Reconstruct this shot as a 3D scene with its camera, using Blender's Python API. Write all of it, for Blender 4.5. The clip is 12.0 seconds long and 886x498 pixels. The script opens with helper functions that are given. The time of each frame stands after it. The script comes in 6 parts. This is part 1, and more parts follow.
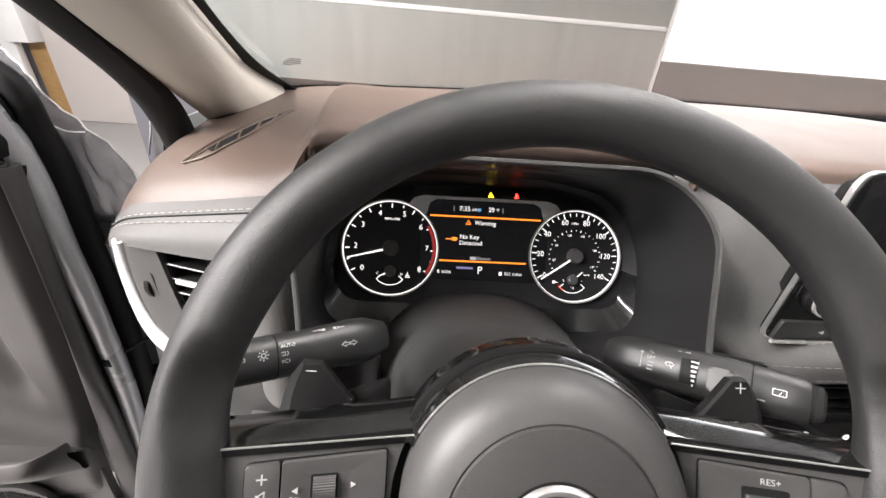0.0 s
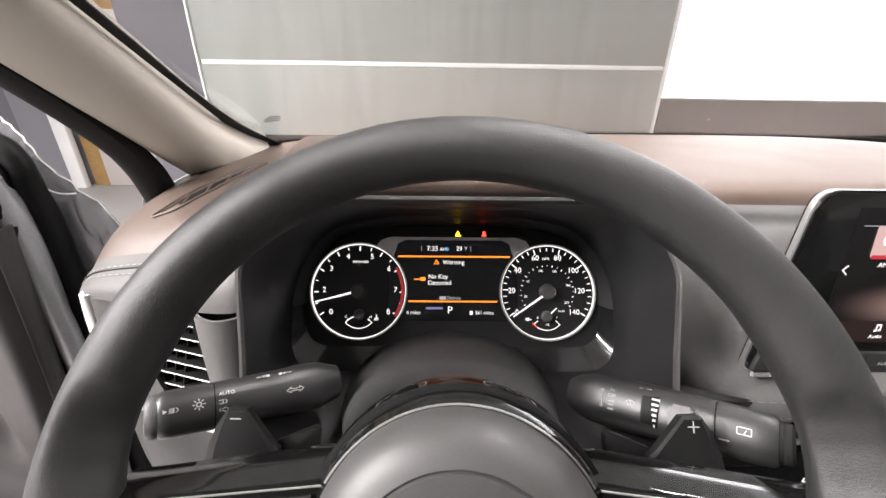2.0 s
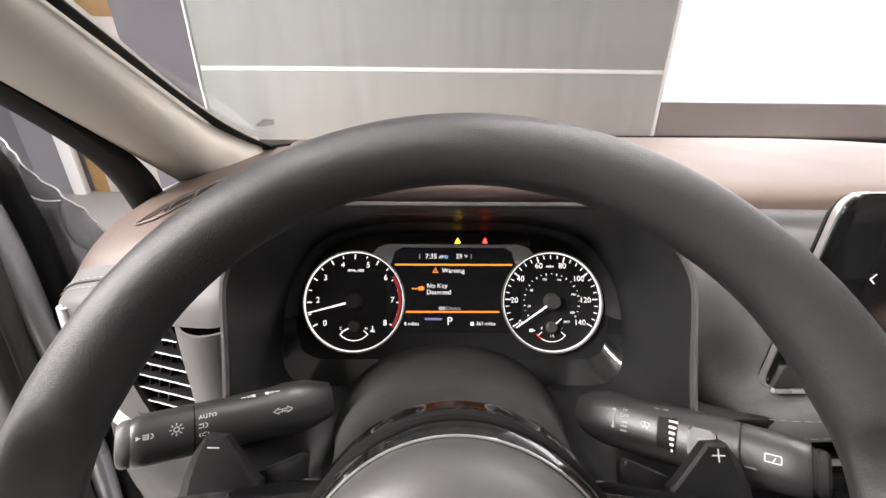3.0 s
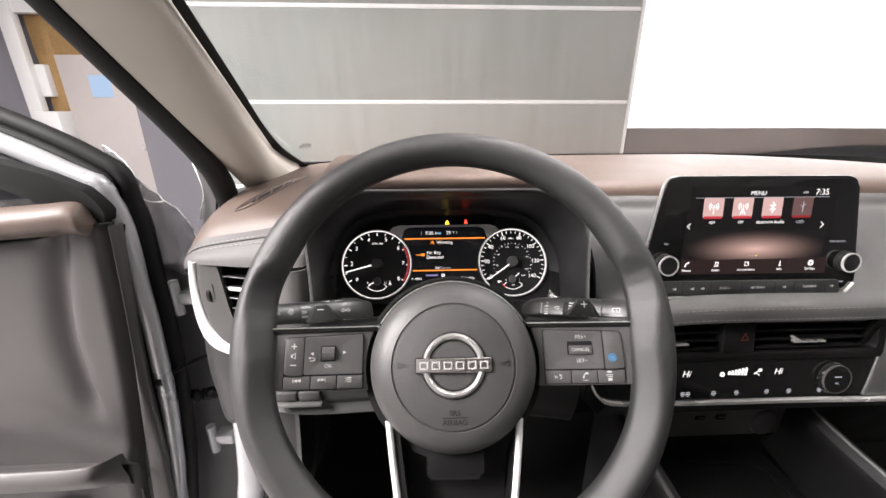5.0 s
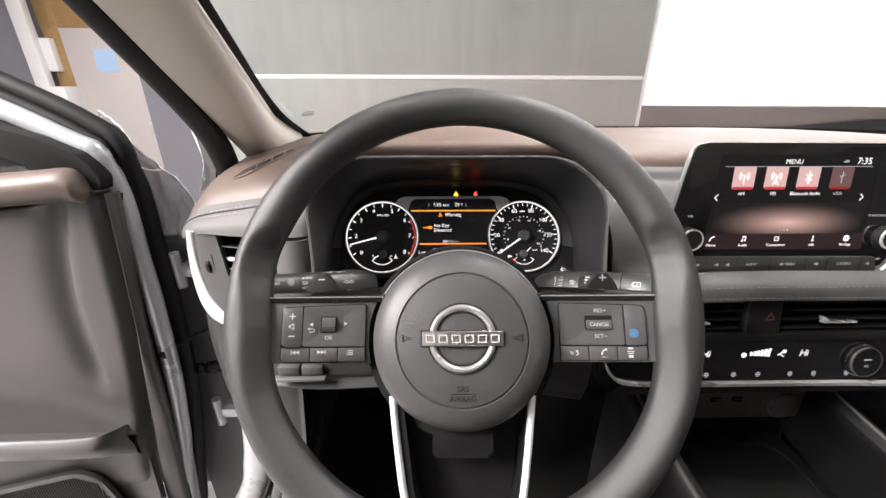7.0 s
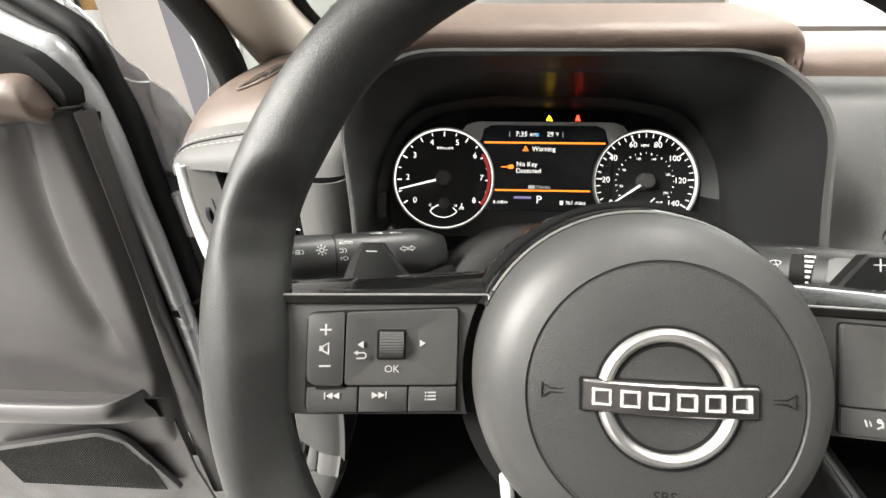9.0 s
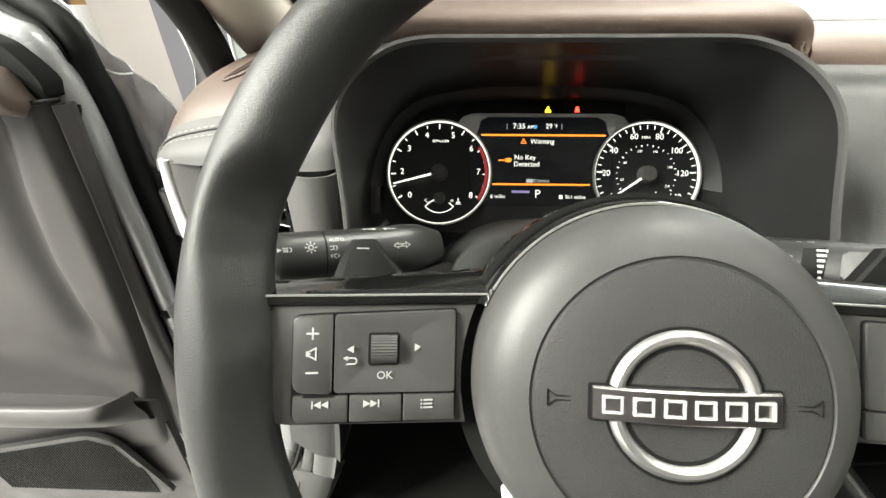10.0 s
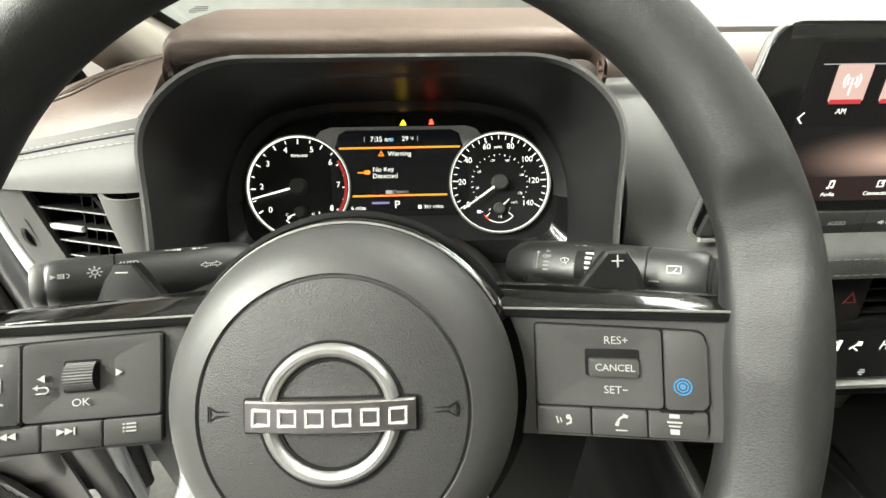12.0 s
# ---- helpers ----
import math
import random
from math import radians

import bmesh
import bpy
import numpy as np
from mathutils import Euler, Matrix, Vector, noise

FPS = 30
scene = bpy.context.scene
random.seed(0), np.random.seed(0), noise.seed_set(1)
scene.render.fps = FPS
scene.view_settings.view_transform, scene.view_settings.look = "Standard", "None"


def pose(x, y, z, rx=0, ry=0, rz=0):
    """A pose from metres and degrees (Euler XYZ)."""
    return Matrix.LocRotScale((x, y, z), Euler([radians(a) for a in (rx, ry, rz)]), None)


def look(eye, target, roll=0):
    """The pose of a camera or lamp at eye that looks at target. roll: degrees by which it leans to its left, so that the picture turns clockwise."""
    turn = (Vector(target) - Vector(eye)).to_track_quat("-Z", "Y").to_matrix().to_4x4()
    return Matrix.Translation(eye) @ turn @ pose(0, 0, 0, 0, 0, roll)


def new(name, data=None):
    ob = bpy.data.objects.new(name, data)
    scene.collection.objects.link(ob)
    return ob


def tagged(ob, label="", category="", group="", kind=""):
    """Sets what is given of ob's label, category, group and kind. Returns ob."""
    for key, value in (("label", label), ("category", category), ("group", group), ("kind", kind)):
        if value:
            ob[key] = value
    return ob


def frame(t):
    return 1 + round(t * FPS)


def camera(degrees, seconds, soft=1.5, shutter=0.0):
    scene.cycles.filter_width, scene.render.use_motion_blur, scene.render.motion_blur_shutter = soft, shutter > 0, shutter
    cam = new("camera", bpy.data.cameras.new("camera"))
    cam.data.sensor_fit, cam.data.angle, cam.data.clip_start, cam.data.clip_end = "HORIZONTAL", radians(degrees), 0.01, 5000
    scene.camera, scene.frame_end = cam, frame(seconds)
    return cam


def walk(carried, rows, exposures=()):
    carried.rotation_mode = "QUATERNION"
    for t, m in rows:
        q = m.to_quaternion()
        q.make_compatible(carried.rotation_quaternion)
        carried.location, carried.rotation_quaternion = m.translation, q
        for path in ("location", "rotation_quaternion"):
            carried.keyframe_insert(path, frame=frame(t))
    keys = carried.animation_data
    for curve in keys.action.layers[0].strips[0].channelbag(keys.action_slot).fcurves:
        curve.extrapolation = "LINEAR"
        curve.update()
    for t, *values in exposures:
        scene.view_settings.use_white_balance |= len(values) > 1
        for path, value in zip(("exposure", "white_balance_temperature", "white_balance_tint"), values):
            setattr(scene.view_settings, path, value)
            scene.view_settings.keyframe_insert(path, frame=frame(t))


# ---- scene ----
from mathutils.bvhtree import BVHTree

cam = camera(97.2, 12.0)
METRES, EYE, TILT, LEAN, TURN = 0.65, 1.25, -31.0, -4.3, -2.0
ROWS = [
    (0.0, 0.0, 0.0, 0.0, -0.0, 0.0, 0.0),
    (0.5, 0.0417, -0.0375, -0.0313, 0.54, 2.72, 1.29),
    (1.0, 0.0606, -0.041, -0.0356, 1.08, 4.43, 1.8),
    (1.5, 0.0732, -0.0462, -0.0265, 1.72, 5.87, 2.04),
    (2.0, 0.0817, 0.0044, -0.0073, 2.97, 6.45, 2.28),
    (2.5, 0.0827, 0.045, 0.0024, 3.25, 6.64, 2.4),
    (4.5, 0.0794, -0.1587, -0.083, 1.74, 10.17, 3.75),
    (5.0, 0.0752, -0.224, -0.1366, 1.57, 10.85, 4.07),
    (5.5, 0.0701, -0.2096, -0.1504, 1.69, 10.69, 4.2),
    (6.0, 0.0716, -0.2006, -0.1504, 1.65, 10.28, 4.18),
    (6.5, 0.0725, -0.1947, -0.1504, 1.84, 9.57, 3.9),
    (7.0, 0.0713, -0.1849, -0.1474, 2.49, 8.15, 3.29),
    (7.5, 0.0431, -0.1432, -0.1258, 3.98, 5.85, 2.46),
    (9.5, -0.0241, 0.0481, -0.1032, 6.48, -0.85, 1.35),
    (10.0, -0.0225, 0.0462, -0.1026, 5.82, -0.82, 1.79),
    (10.5, 0.021, 0.0418, -0.0981, 4.71, -0.56, 2.47),
    (11.0, 0.1149, 0.0451, -0.1, 3.53, -0.4, 3.1),
    (11.5, 0.1418, 0.0451, -0.1035, 2.59, -0.4, 3.66),
    (12.0, 0.1414, 0.0457, -0.1028, 1.81, -0.33, 4.25),
]
walk(cam, [(t, pose(0, 0, EYE, TILT, LEAN, TURN) @ pose(METRES * x, METRES * y, METRES * z, 90 + pitch, roll, yaw)) for t, x, y, z, yaw, pitch, roll in ROWS],
     exposures=[(0.0, 0.20, 6550, 13), (2.7, 0.17, 6550, 14), (7.7, 0.15, 6550, 15), (9.3, 0.40, 6700, 4), (12.0, 0.43, 6750, -1)])

# ---- light ----
world = bpy.data.worlds.new("world")
scene.world = world
world.use_nodes = True
world.node_tree.nodes["Background"].inputs[0].default_value = (0.75, 0.77, 0.8, 1)
world.node_tree.nodes["Background"].inputs[1].default_value = 0.15


def area_lamp(name, m, sx, sy, power, colour=(1, 0.975, 0.95)):
    data = bpy.data.lights.new(name, "AREA")
    data.shape, data.size, data.size_y, data.energy, data.color = "RECTANGLE", sx, sy, power, colour
    ob = new(name, data)
    ob.matrix_world = m
    return ob


# Lamps added out of view; spots and powers tuned to brighten the cabin.
LAMP_SPOTS = [(0.9, 0.8, 32.0), (-1.65, -0.35, 175.0), (-2.8, -0.9, 450.0), (2.4, 0.0, 12.0), (0.4, -3.2, 35.0), (-2.9, 3.4, 30.0)]
for lx, ly, power in LAMP_SPOTS:
    area_lamp("ceiling_lamp_light", pose(lx, ly, 2.87), 0.25, 1.3, power)
area_lamp("opening_light", look((2.75, 2.86, 1.75), (2.0, 0.0, 1.2)), 2.1, 1.2, 36.0, (0.96, 0.98, 1.0))


# ---- materials ----
def material(name, colour, rough=0.5, metal=0.0, grain=0.0, scale=400.0, vary=0.12, blotch=12.0, coat=0.0, kind="noise", rvary=0.1, stretch=None):
    """Principled surface: blotchy and fine colour variation, roughness variation and a fine bump of the given kind."""
    m = bpy.data.materials.new(name)
    m.use_nodes = True
    n, l = m.node_tree.nodes, m.node_tree.links
    b = n["Principled BSDF"]
    b.inputs["Metallic"].default_value = metal
    b.inputs["Coat Weight"].default_value = coat
    b.inputs["Coat Roughness"].default_value = 0.08
    co = n.new("ShaderNodeTexCoord")
    big = n.new("ShaderNodeTexNoise")
    big.inputs["Scale"].default_value, big.inputs["Detail"].default_value = blotch, 4
    fine = n.new("ShaderNodeTexNoise")
    fine.inputs["Scale"].default_value, fine.inputs["Detail"].default_value = scale, 3
    place = n.new("ShaderNodeMapping")
    place.inputs["Scale"].default_value = stretch or (1, 1, 1)
    l.new(co.outputs["Object"], place.inputs["Vector"])
    for t in (big, fine):
        l.new(place.outputs["Vector"], t.inputs["Vector"])
    add = n.new("ShaderNodeMath")
    add.operation = "ADD"
    l.new(big.outputs["Fac"], add.inputs[0])
    l.new(fine.outputs["Fac"], add.inputs[1])
    r = n.new("ShaderNodeMapRange")
    r.inputs["From Min"].default_value, r.inputs["From Max"].default_value = 0.6, 1.4
    r.inputs["To Min"].default_value, r.inputs["To Max"].default_value = 1 - vary, 1 + vary
    l.new(add.outputs[0], r.inputs["Value"])
    mix = n.new("ShaderNodeVectorMath")
    mix.operation = "SCALE"
    mix.inputs[0].default_value = colour
    l.new(r.outputs["Result"], mix.inputs["Scale"])
    l.new(mix.outputs["Vector"], b.inputs["Base Color"])
    rr = n.new("ShaderNodeMapRange")
    rr.inputs["From Min"].default_value, rr.inputs["From Max"].default_value = 0.3, 0.7
    rr.inputs["To Min"].default_value, rr.inputs["To Max"].default_value = max(0.02, rough - rvary), min(1, rough + rvary)
    l.new(big.outputs["Fac"], rr.inputs["Value"])
    l.new(rr.outputs["Result"], b.inputs["Roughness"])
    if grain:
        bump = n.new("ShaderNodeBump")
        bump.inputs["Strength"].default_value, bump.inputs["Distance"].default_value = grain, 0.0006
        if kind == "hide":
            v = n.new("ShaderNodeTexVoronoi")
            v.feature = "DISTANCE_TO_EDGE"
            v.inputs["Scale"].default_value = scale
            bend = n.new("ShaderNodeVectorMath")
            bend.operation = "MULTIPLY_ADD"
            bend.inputs[1].default_value = (0.0016, 0.0016, 0.0016)
            l.new(fine.outputs["Color"], bend.inputs[0])
            l.new(co.outputs["Object"], bend.inputs[2])
            l.new(bend.outputs["Vector"], v.inputs["Vector"])
            crest = n.new("ShaderNodeMapRange")
            crest.inputs["From Max"].default_value = 0.28
            l.new(v.outputs["Distance"], crest.inputs["Value"])
            l.new(crest.outputs["Result"], bump.inputs["Height"])
        elif kind == "leather":
            v = n.new("ShaderNodeTexVoronoi")
            v.feature = "SMOOTH_F1"
            v.inputs["Scale"].default_value = scale
            l.new(co.outputs["Object"], v.inputs["Vector"])
            l.new(v.outputs["Distance"], bump.inputs["Height"])
        else:
            l.new(fine.outputs["Fac"], bump.inputs["Height"])
        l.new(bump.outputs["Normal"], b.inputs["Normal"])
    return m


def glowing(name, colour, strength):
    m = bpy.data.materials.new(name)
    m.use_nodes = True
    b = m.node_tree.nodes["Principled BSDF"]
    b.inputs["Base Color"].default_value = (0.004, 0.004, 0.004, 1)
    b.inputs["Roughness"].default_value = 0.2
    b.inputs["Specular IOR Level"].default_value = 0.3
    b.inputs["Emission Color"].default_value = (*colour, 1)
    b.inputs["Emission Strength"].default_value = strength
    return m


def glass_material(name, tint=(1, 1, 1), rough=0.0, weight=1.0):
    m = bpy.data.materials.new(name)
    m.use_nodes = True
    b = m.node_tree.nodes["Principled BSDF"]
    b.inputs["Base Color"].default_value = (*tint, 1)
    b.inputs["Roughness"].default_value = rough
    b.inputs["Transmission Weight"].default_value = weight
    b.inputs["IOR"].default_value = 1.45
    return m


LEATHER = material("black_leather", (0.020, 0.020, 0.0197), 0.47, grain=0.22, scale=1050, kind="hide", rvary=0.05)
AIRBAG = material("grained_black_plastic", (0.036, 0.0352, 0.0345), 0.46, grain=0.32, scale=1000, kind="hide", rvary=0.05)
PLASTIC = material("dark_grey_plastic", (0.051, 0.0498, 0.049), 0.45, grain=0.2, scale=2200)
PLASTIC_MID = material("mid_grey_plastic", (0.075, 0.074, 0.072), 0.48, grain=0.25, scale=1500)
PLASTIC_BLACK = material("black_plastic", (0.007, 0.007, 0.007), 0.5, grain=0.15, scale=1500)
PIANO = material("gloss_black_plastic", (0.006, 0.006, 0.006), 0.08, coat=0.6, rvary=0.03)
MATTE_BLACK = material("matte_black", (0.006, 0.006, 0.006), 0.7)
SATIN = material("satin_metal_trim", (0.72, 0.71, 0.69), 0.28, metal=0.6, rvary=0.05)
SILVER = material("silver_paint_trim", (0.68, 0.68, 0.68), 0.38, metal=0.25, rvary=0.05)
BROWN = material("brown_soft_trim", (0.088, 0.062, 0.050), 0.5, grain=0.3, scale=1100, kind="leather", rvary=0.03)
PAD = material("grey_stitched_trim", (0.080, 0.077, 0.075), 0.62, grain=0.14, scale=1100, kind="leather", rvary=0.03)
THREAD = material("pale_thread", (0.34, 0.325, 0.30), 0.7)
PILLAR = material("beige_pillar_fabric", (0.44, 0.41, 0.36), 0.8, grain=0.3, scale=1600, vary=0.06)
RUBBER = material("black_rubber", (0.008, 0.008, 0.008), 0.6, grain=0.2, scale=600)
PRINT = material("white_print", (0.40, 0.40, 0.39), 0.5)
BODY = material("silver_body_paint", (0.42, 0.425, 0.44), 0.30, metal=0.3, coat=0.5, rvary=0.04)
CARPET = material("dark_carpet", (0.007, 0.007, 0.0065), 0.95, grain=1.0, scale=900, vary=0.3)
DOORTRIM = material("dark_door_trim", (0.064, 0.0595, 0.0595), 0.46, grain=0.2, scale=1300)
DIALFACE = material("dial_face", (0.012, 0.012, 0.013), 0.4)
GLOW_WHITE = glowing("lit_white", (1, 0.97, 0.94), 1.3)
GLOW_DIM = glowing("lit_pale", (0.8, 0.8, 0.85), 0.55)
GLOW_ORANGE = glowing("lit_orange", (1, 0.27, 0.03), 1.5)
GLOW_RED = glowing("lit_red", (0.9, 0.06, 0.03), 1.5)
GLOW_DARKRED = glowing("lit_dark_red", (0.6, 0.05, 0.05), 0.5)
GLOW_YELLOW = glowing("lit_yellow", (1, 0.7, 0.02), 1.8)
GLOW_BLUE = glowing("lit_blue", (0.12, 0.42, 0.8), 0.9)
GLOW_VIOLET = glowing("lit_violet", (0.42, 0.36, 0.75), 0.6)
CLEAR = glass_material("clear_glass")
CLEAR.node_tree.nodes["Principled BSDF"].inputs["IOR"].default_value = 1.3
WALLDOOR = material("grey_door_panel", (0.27, 0.285, 0.27), 0.62, grain=0.15, scale=14, vary=0.13, blotch=4, stretch=(1, 1, 0.10))
WALLPAINT = material("grey_violet_wall", (0.24, 0.235, 0.26), 0.7, grain=0.2, scale=80, vary=0.05, blotch=2)
WHITEPAINT = material("white_paint", (0.78, 0.78, 0.77), 0.5, vary=0.04)
CONCRETE = material("concrete_floor", (0.32, 0.31, 0.3), 0.6, grain=0.3, scale=60, blotch=2)
WOOD = material("tan_plywood", (0.33, 0.2, 0.08), 0.6, grain=0.2, scale=50, vary=0.2)
GREYDOOR = material("warm_grey_door", (0.5, 0.46, 0.44), 0.5, vary=0.04)
FILM = glass_material("cloudy_plastic_film", (0.42, 0.42, 0.44), 0.2, 0.72)
# WALLPAINT made darker: the shade on the wall stub is painted in.
WALLPAINT_SHADED = material("dark_violet_grey_wall", (0.10, 0.097, 0.11), 0.7, grain=0.2, scale=80, vary=0.05, blotch=2)
PALETRIM = material("pale_grey_plastic", (0.105, 0.104, 0.102), 0.5, grain=0.2, scale=1500)
LOWWALL = material("dark_grey_wall", (0.07, 0.07, 0.072), 0.7, grain=0.2, scale=80)
# Same trim as PAD, darkened to carry the shadow under the screen.
PAD_SHADED = material("charcoal_soft_trim", (0.052, 0.051, 0.050), 0.5, grain=0.35, scale=1100, kind="leather")
DARKTHREAD = material("dark_thread", (0.15, 0.145, 0.14), 0.7)
# Lighter than AIRBAG: the light on the hub ring is put into its colour.
HUBRING = material("satin_black_plastic", (0.050, 0.049, 0.048), 0.48, grain=0.07, scale=1000, kind="hide", rvary=0.04)
# Dark plastic, with the shadow over the column shroud put into its colour.
SHROUD = material("charcoal_moulded_plastic", (0.021, 0.0208, 0.0205), 0.5, grain=0.15, scale=2000)
BOWL = material("gloss_black_surround", (0.008, 0.008, 0.008), 0.13, rvary=0.02)
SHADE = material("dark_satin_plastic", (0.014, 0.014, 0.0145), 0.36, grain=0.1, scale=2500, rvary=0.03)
STALK = material("satin_black_stalk", (0.014, 0.014, 0.014), 0.36, grain=0.08, scale=2500, rvary=0.03)
TELL_YELLOW = glowing("telltale_yellow", (1, 0.62, 0.015), 6.0)
TELL_RED = glowing("telltale_red", (0.9, 0.035, 0.02), 6.0)
for dull in (PLASTIC_BLACK, MATTE_BLACK, DIALFACE, CARPET, RUBBER):
    dull.node_tree.nodes["Principled BSDF"].inputs["Specular IOR Level"].default_value = 0.22
for glossy, level in ((HUBRING, 0.55), (LEATHER, 0.62), (AIRBAG, 0.5)):
    glossy.node_tree.nodes["Principled BSDF"].inputs["Specular IOR Level"].default_value = level
EMBLEM = material("brushed_emblem_metal", (0.60, 0.59, 0.58), 0.30, metal=0.85, rvary=0.04)
EMBLEM_BAR = material("dark_brushed_metal", (0.42, 0.40, 0.395), 0.33, metal=1.0, rvary=0.04)
# Darker copy of the body paint: the inner fender's shadow is in the colour.
BODY_SHADED = material("grey_seam_sealer", (0.13, 0.13, 0.135), 0.5, grain=0.3, scale=250)
REAR = material("dark_cabin_cloth", (0.03, 0.029, 0.028), 0.9, grain=0.4, scale=300)


# ---- mesh helpers ----
def catmull(pts, n):
    """A smooth curve through pts, n steps between neighbours."""
    p = [Vector(q) for q in pts]
    out = []
    for i in range(len(p) - 1):
        a, b, c, d = p[max(i - 1, 0)], p[i], p[i + 1], p[min(i + 2, len(p) - 1)]
        for k in range(n):
            t = k / n
            out.append(0.5 * (2 * b + (c - a) * t + (2 * a - 5 * b + 4 * c - d) * t * t + (3 * b - a - 3 * c + d) * t ** 3))
    return out + [p[-1]]


def rect(cx, cy, w, h, r=0.0, n=4):
    """A rectangle with rounded corners, anticlockwise."""
    if r <= 0:
        return [(cx - w / 2, cy - h / 2), (cx + w / 2, cy - h / 2), (cx + w / 2, cy + h / 2), (cx - w / 2, cy + h / 2)]
    return rounded([(cx - w / 2, cy - h / 2), (cx + w / 2, cy - h / 2), (cx + w / 2, cy + h / 2), (cx - w / 2, cy + h / 2)], r, n)


def rounded(poly, r, n=4):
    """The polygon with its corners rounded by quadratic curves of reach r (one number, or one a corner)."""
    out = []
    m = len(poly)
    for i in range(m):
        ri = r[i] if isinstance(r, (list, tuple)) else r
        a, b, c = Vector(poly[i - 1]), Vector(poly[i]), Vector(poly[(i + 1) % m])
        p = b + (a - b).normalized() * min(ri, (a - b).length * 0.49)
        q = b + (c - b).normalized() * min(ri, (c - b).length * 0.49)
        for k in range(n + 1):
            t = k / n
            v = p * (1 - t) ** 2 + b * 2 * t * (1 - t) + q * t * t
            out.append((v.x, v.y))
    return out


def circle(cx, cy, r, n=48, ry=None):
    return [(cx + r * math.cos(2 * math.pi * k / n), cy + (ry or r) * math.sin(2 * math.pi * k / n)) for k in range(n)]


def slab(outline, z0, z1, bevel=0.0, seg=2):
    """A prism over a flat outline from z0 up to z1, its upper edge rounded."""
    bm = bmesh.new()
    lo = [bm.verts.new((x, y, z0)) for x, y in outline]
    hi = [bm.verts.new((x, y, z1)) for x, y in outline]
    n = len(lo)
    for i in range(n):
        bm.faces.new((lo[i], lo[(i + 1) % n], hi[(i + 1) % n], hi[i]))
    top = bm.faces.new(hi)
    bm.faces.new(lo[::-1])
    if bevel:
        bmesh.ops.bevel(bm, geom=list(top.edges), offset=bevel, segments=seg, profile=0.5, affect="EDGES", clamp_overlap=True)
    bmesh.ops.recalc_face_normals(bm, faces=bm.faces)
    return bm


def frame_slab(outer, inner, z0, z1, bevel=0.0):
    """A flat ring between two outlines of equal point count."""
    bm = bmesh.new()
    n = len(outer)
    rings = [[bm.verts.new((x, y, z)) for x, y in o] for o, z in ((outer, z0), (outer, z1), (inner, z1), (inner, z0))]
    for j in range(4):
        a, b = rings[j], rings[(j + 1) % 4]
        for i in range(n):
            bm.faces.new((a[i], a[(i + 1) % n], b[(i + 1) % n], b[i]))
    if bevel:
        es = [e for r in rings[1:3] for i in range(n) for e in r[i].link_edges if e.other_vert(r[i]) == r[(i + 1) % n]]
        bmesh.ops.bevel(bm, geom=es, offset=bevel, segments=2, profile=0.5, affect="EDGES", clamp_overlap=True)
    bmesh.ops.recalc_face_normals(bm, faces=bm.faces)
    return bm


def box(cx, cy, cz, sx, sy, sz, bevel=0.0, seg=2):
    bm = bmesh.new()
    bmesh.ops.create_cube(bm, size=1, matrix=Matrix.Translation((cx, cy, cz)) @ Matrix.Diagonal((sx, sy, sz, 1)))
    if bevel:
        bmesh.ops.bevel(bm, geom=list(bm.edges), offset=bevel, segments=seg, profile=0.5, affect="EDGES", clamp_overlap=True)
    return bm


def skin(rows, closed=False, caps=False, thick=0.0):
    """A surface through rows of points; closed joins each row's end to its start. thick: gives the sheet a back."""
    bm = bmesh.new()
    vs = [[bm.verts.new(p) for p in row] for row in rows]
    m = len(vs[0])
    for a, b in zip(vs, vs[1:]):
        for i in range(m if closed else m - 1):
            bm.faces.new((a[i], a[(i + 1) % m], b[(i + 1) % m], b[i]))
    if caps:
        bm.faces.new(vs[0][::-1])
        bm.faces.new(vs[-1])
    bmesh.ops.recalc_face_normals(bm, faces=bm.faces)
    if thick:
        bmesh.ops.solidify(bm, geom=list(bm.faces), thickness=thick)
        bmesh.ops.recalc_face_normals(bm, faces=bm.faces)
    return bm


def smooth_rows(rows, nu, nv):
    rows = [catmull(r, nv) for r in rows]
    cols = [catmull([r[i] for r in rows], nu) for i in range(len(rows[0]))]
    return [[c[k] for c in cols] for k in range(len(cols[0]))]


def tube(path, radius, n=12, caps=True):
    """A round bar along path; radius: one number, or one a point."""
    path = [Vector(p) for p in path]
    rows = []
    side = None
    for i, p in enumerate(path):
        d = (path[min(i + 1, len(path) - 1)] - path[max(i - 1, 0)]).normalized()
        if side is None:
            side = d.cross(Vector((0, 0, 1)) if abs(d.z) < 0.9 else Vector((1, 0, 0))).normalized()
        side = (side - d * side.dot(d)).normalized()
        up = d.cross(side)
        r = radius[i] if isinstance(radius, (list, tuple)) else radius
        rows.append([p + r * (math.cos(2 * math.pi * k / n) * side + math.sin(2 * math.pi * k / n) * up) for k in range(n)])
    return skin(rows, True, caps)


def lathe(profile, n=64, cx=0.0, cy=0.0, sy=1.0):
    """Turns (radius, height) pairs round the z axis."""
    rows = [[(cx + r * math.cos(2 * math.pi * k / n), cy + sy * r * math.sin(2 * math.pi * k / n), z) for k in range(n)] for r, z in profile]
    bm = skin(rows, True)
    bmesh.ops.remove_doubles(bm, verts=bm.verts, dist=1e-6)
    bmesh.ops.recalc_face_normals(bm, faces=bm.faces)
    return bm


def merged(*bms):
    out = bmesh.new()
    for b in bms:
        me = bpy.data.meshes.new("tmp")
        b.to_mesh(me)
        b.free()
        out.from_mesh(me)
        bpy.data.meshes.remove(me)
    return out


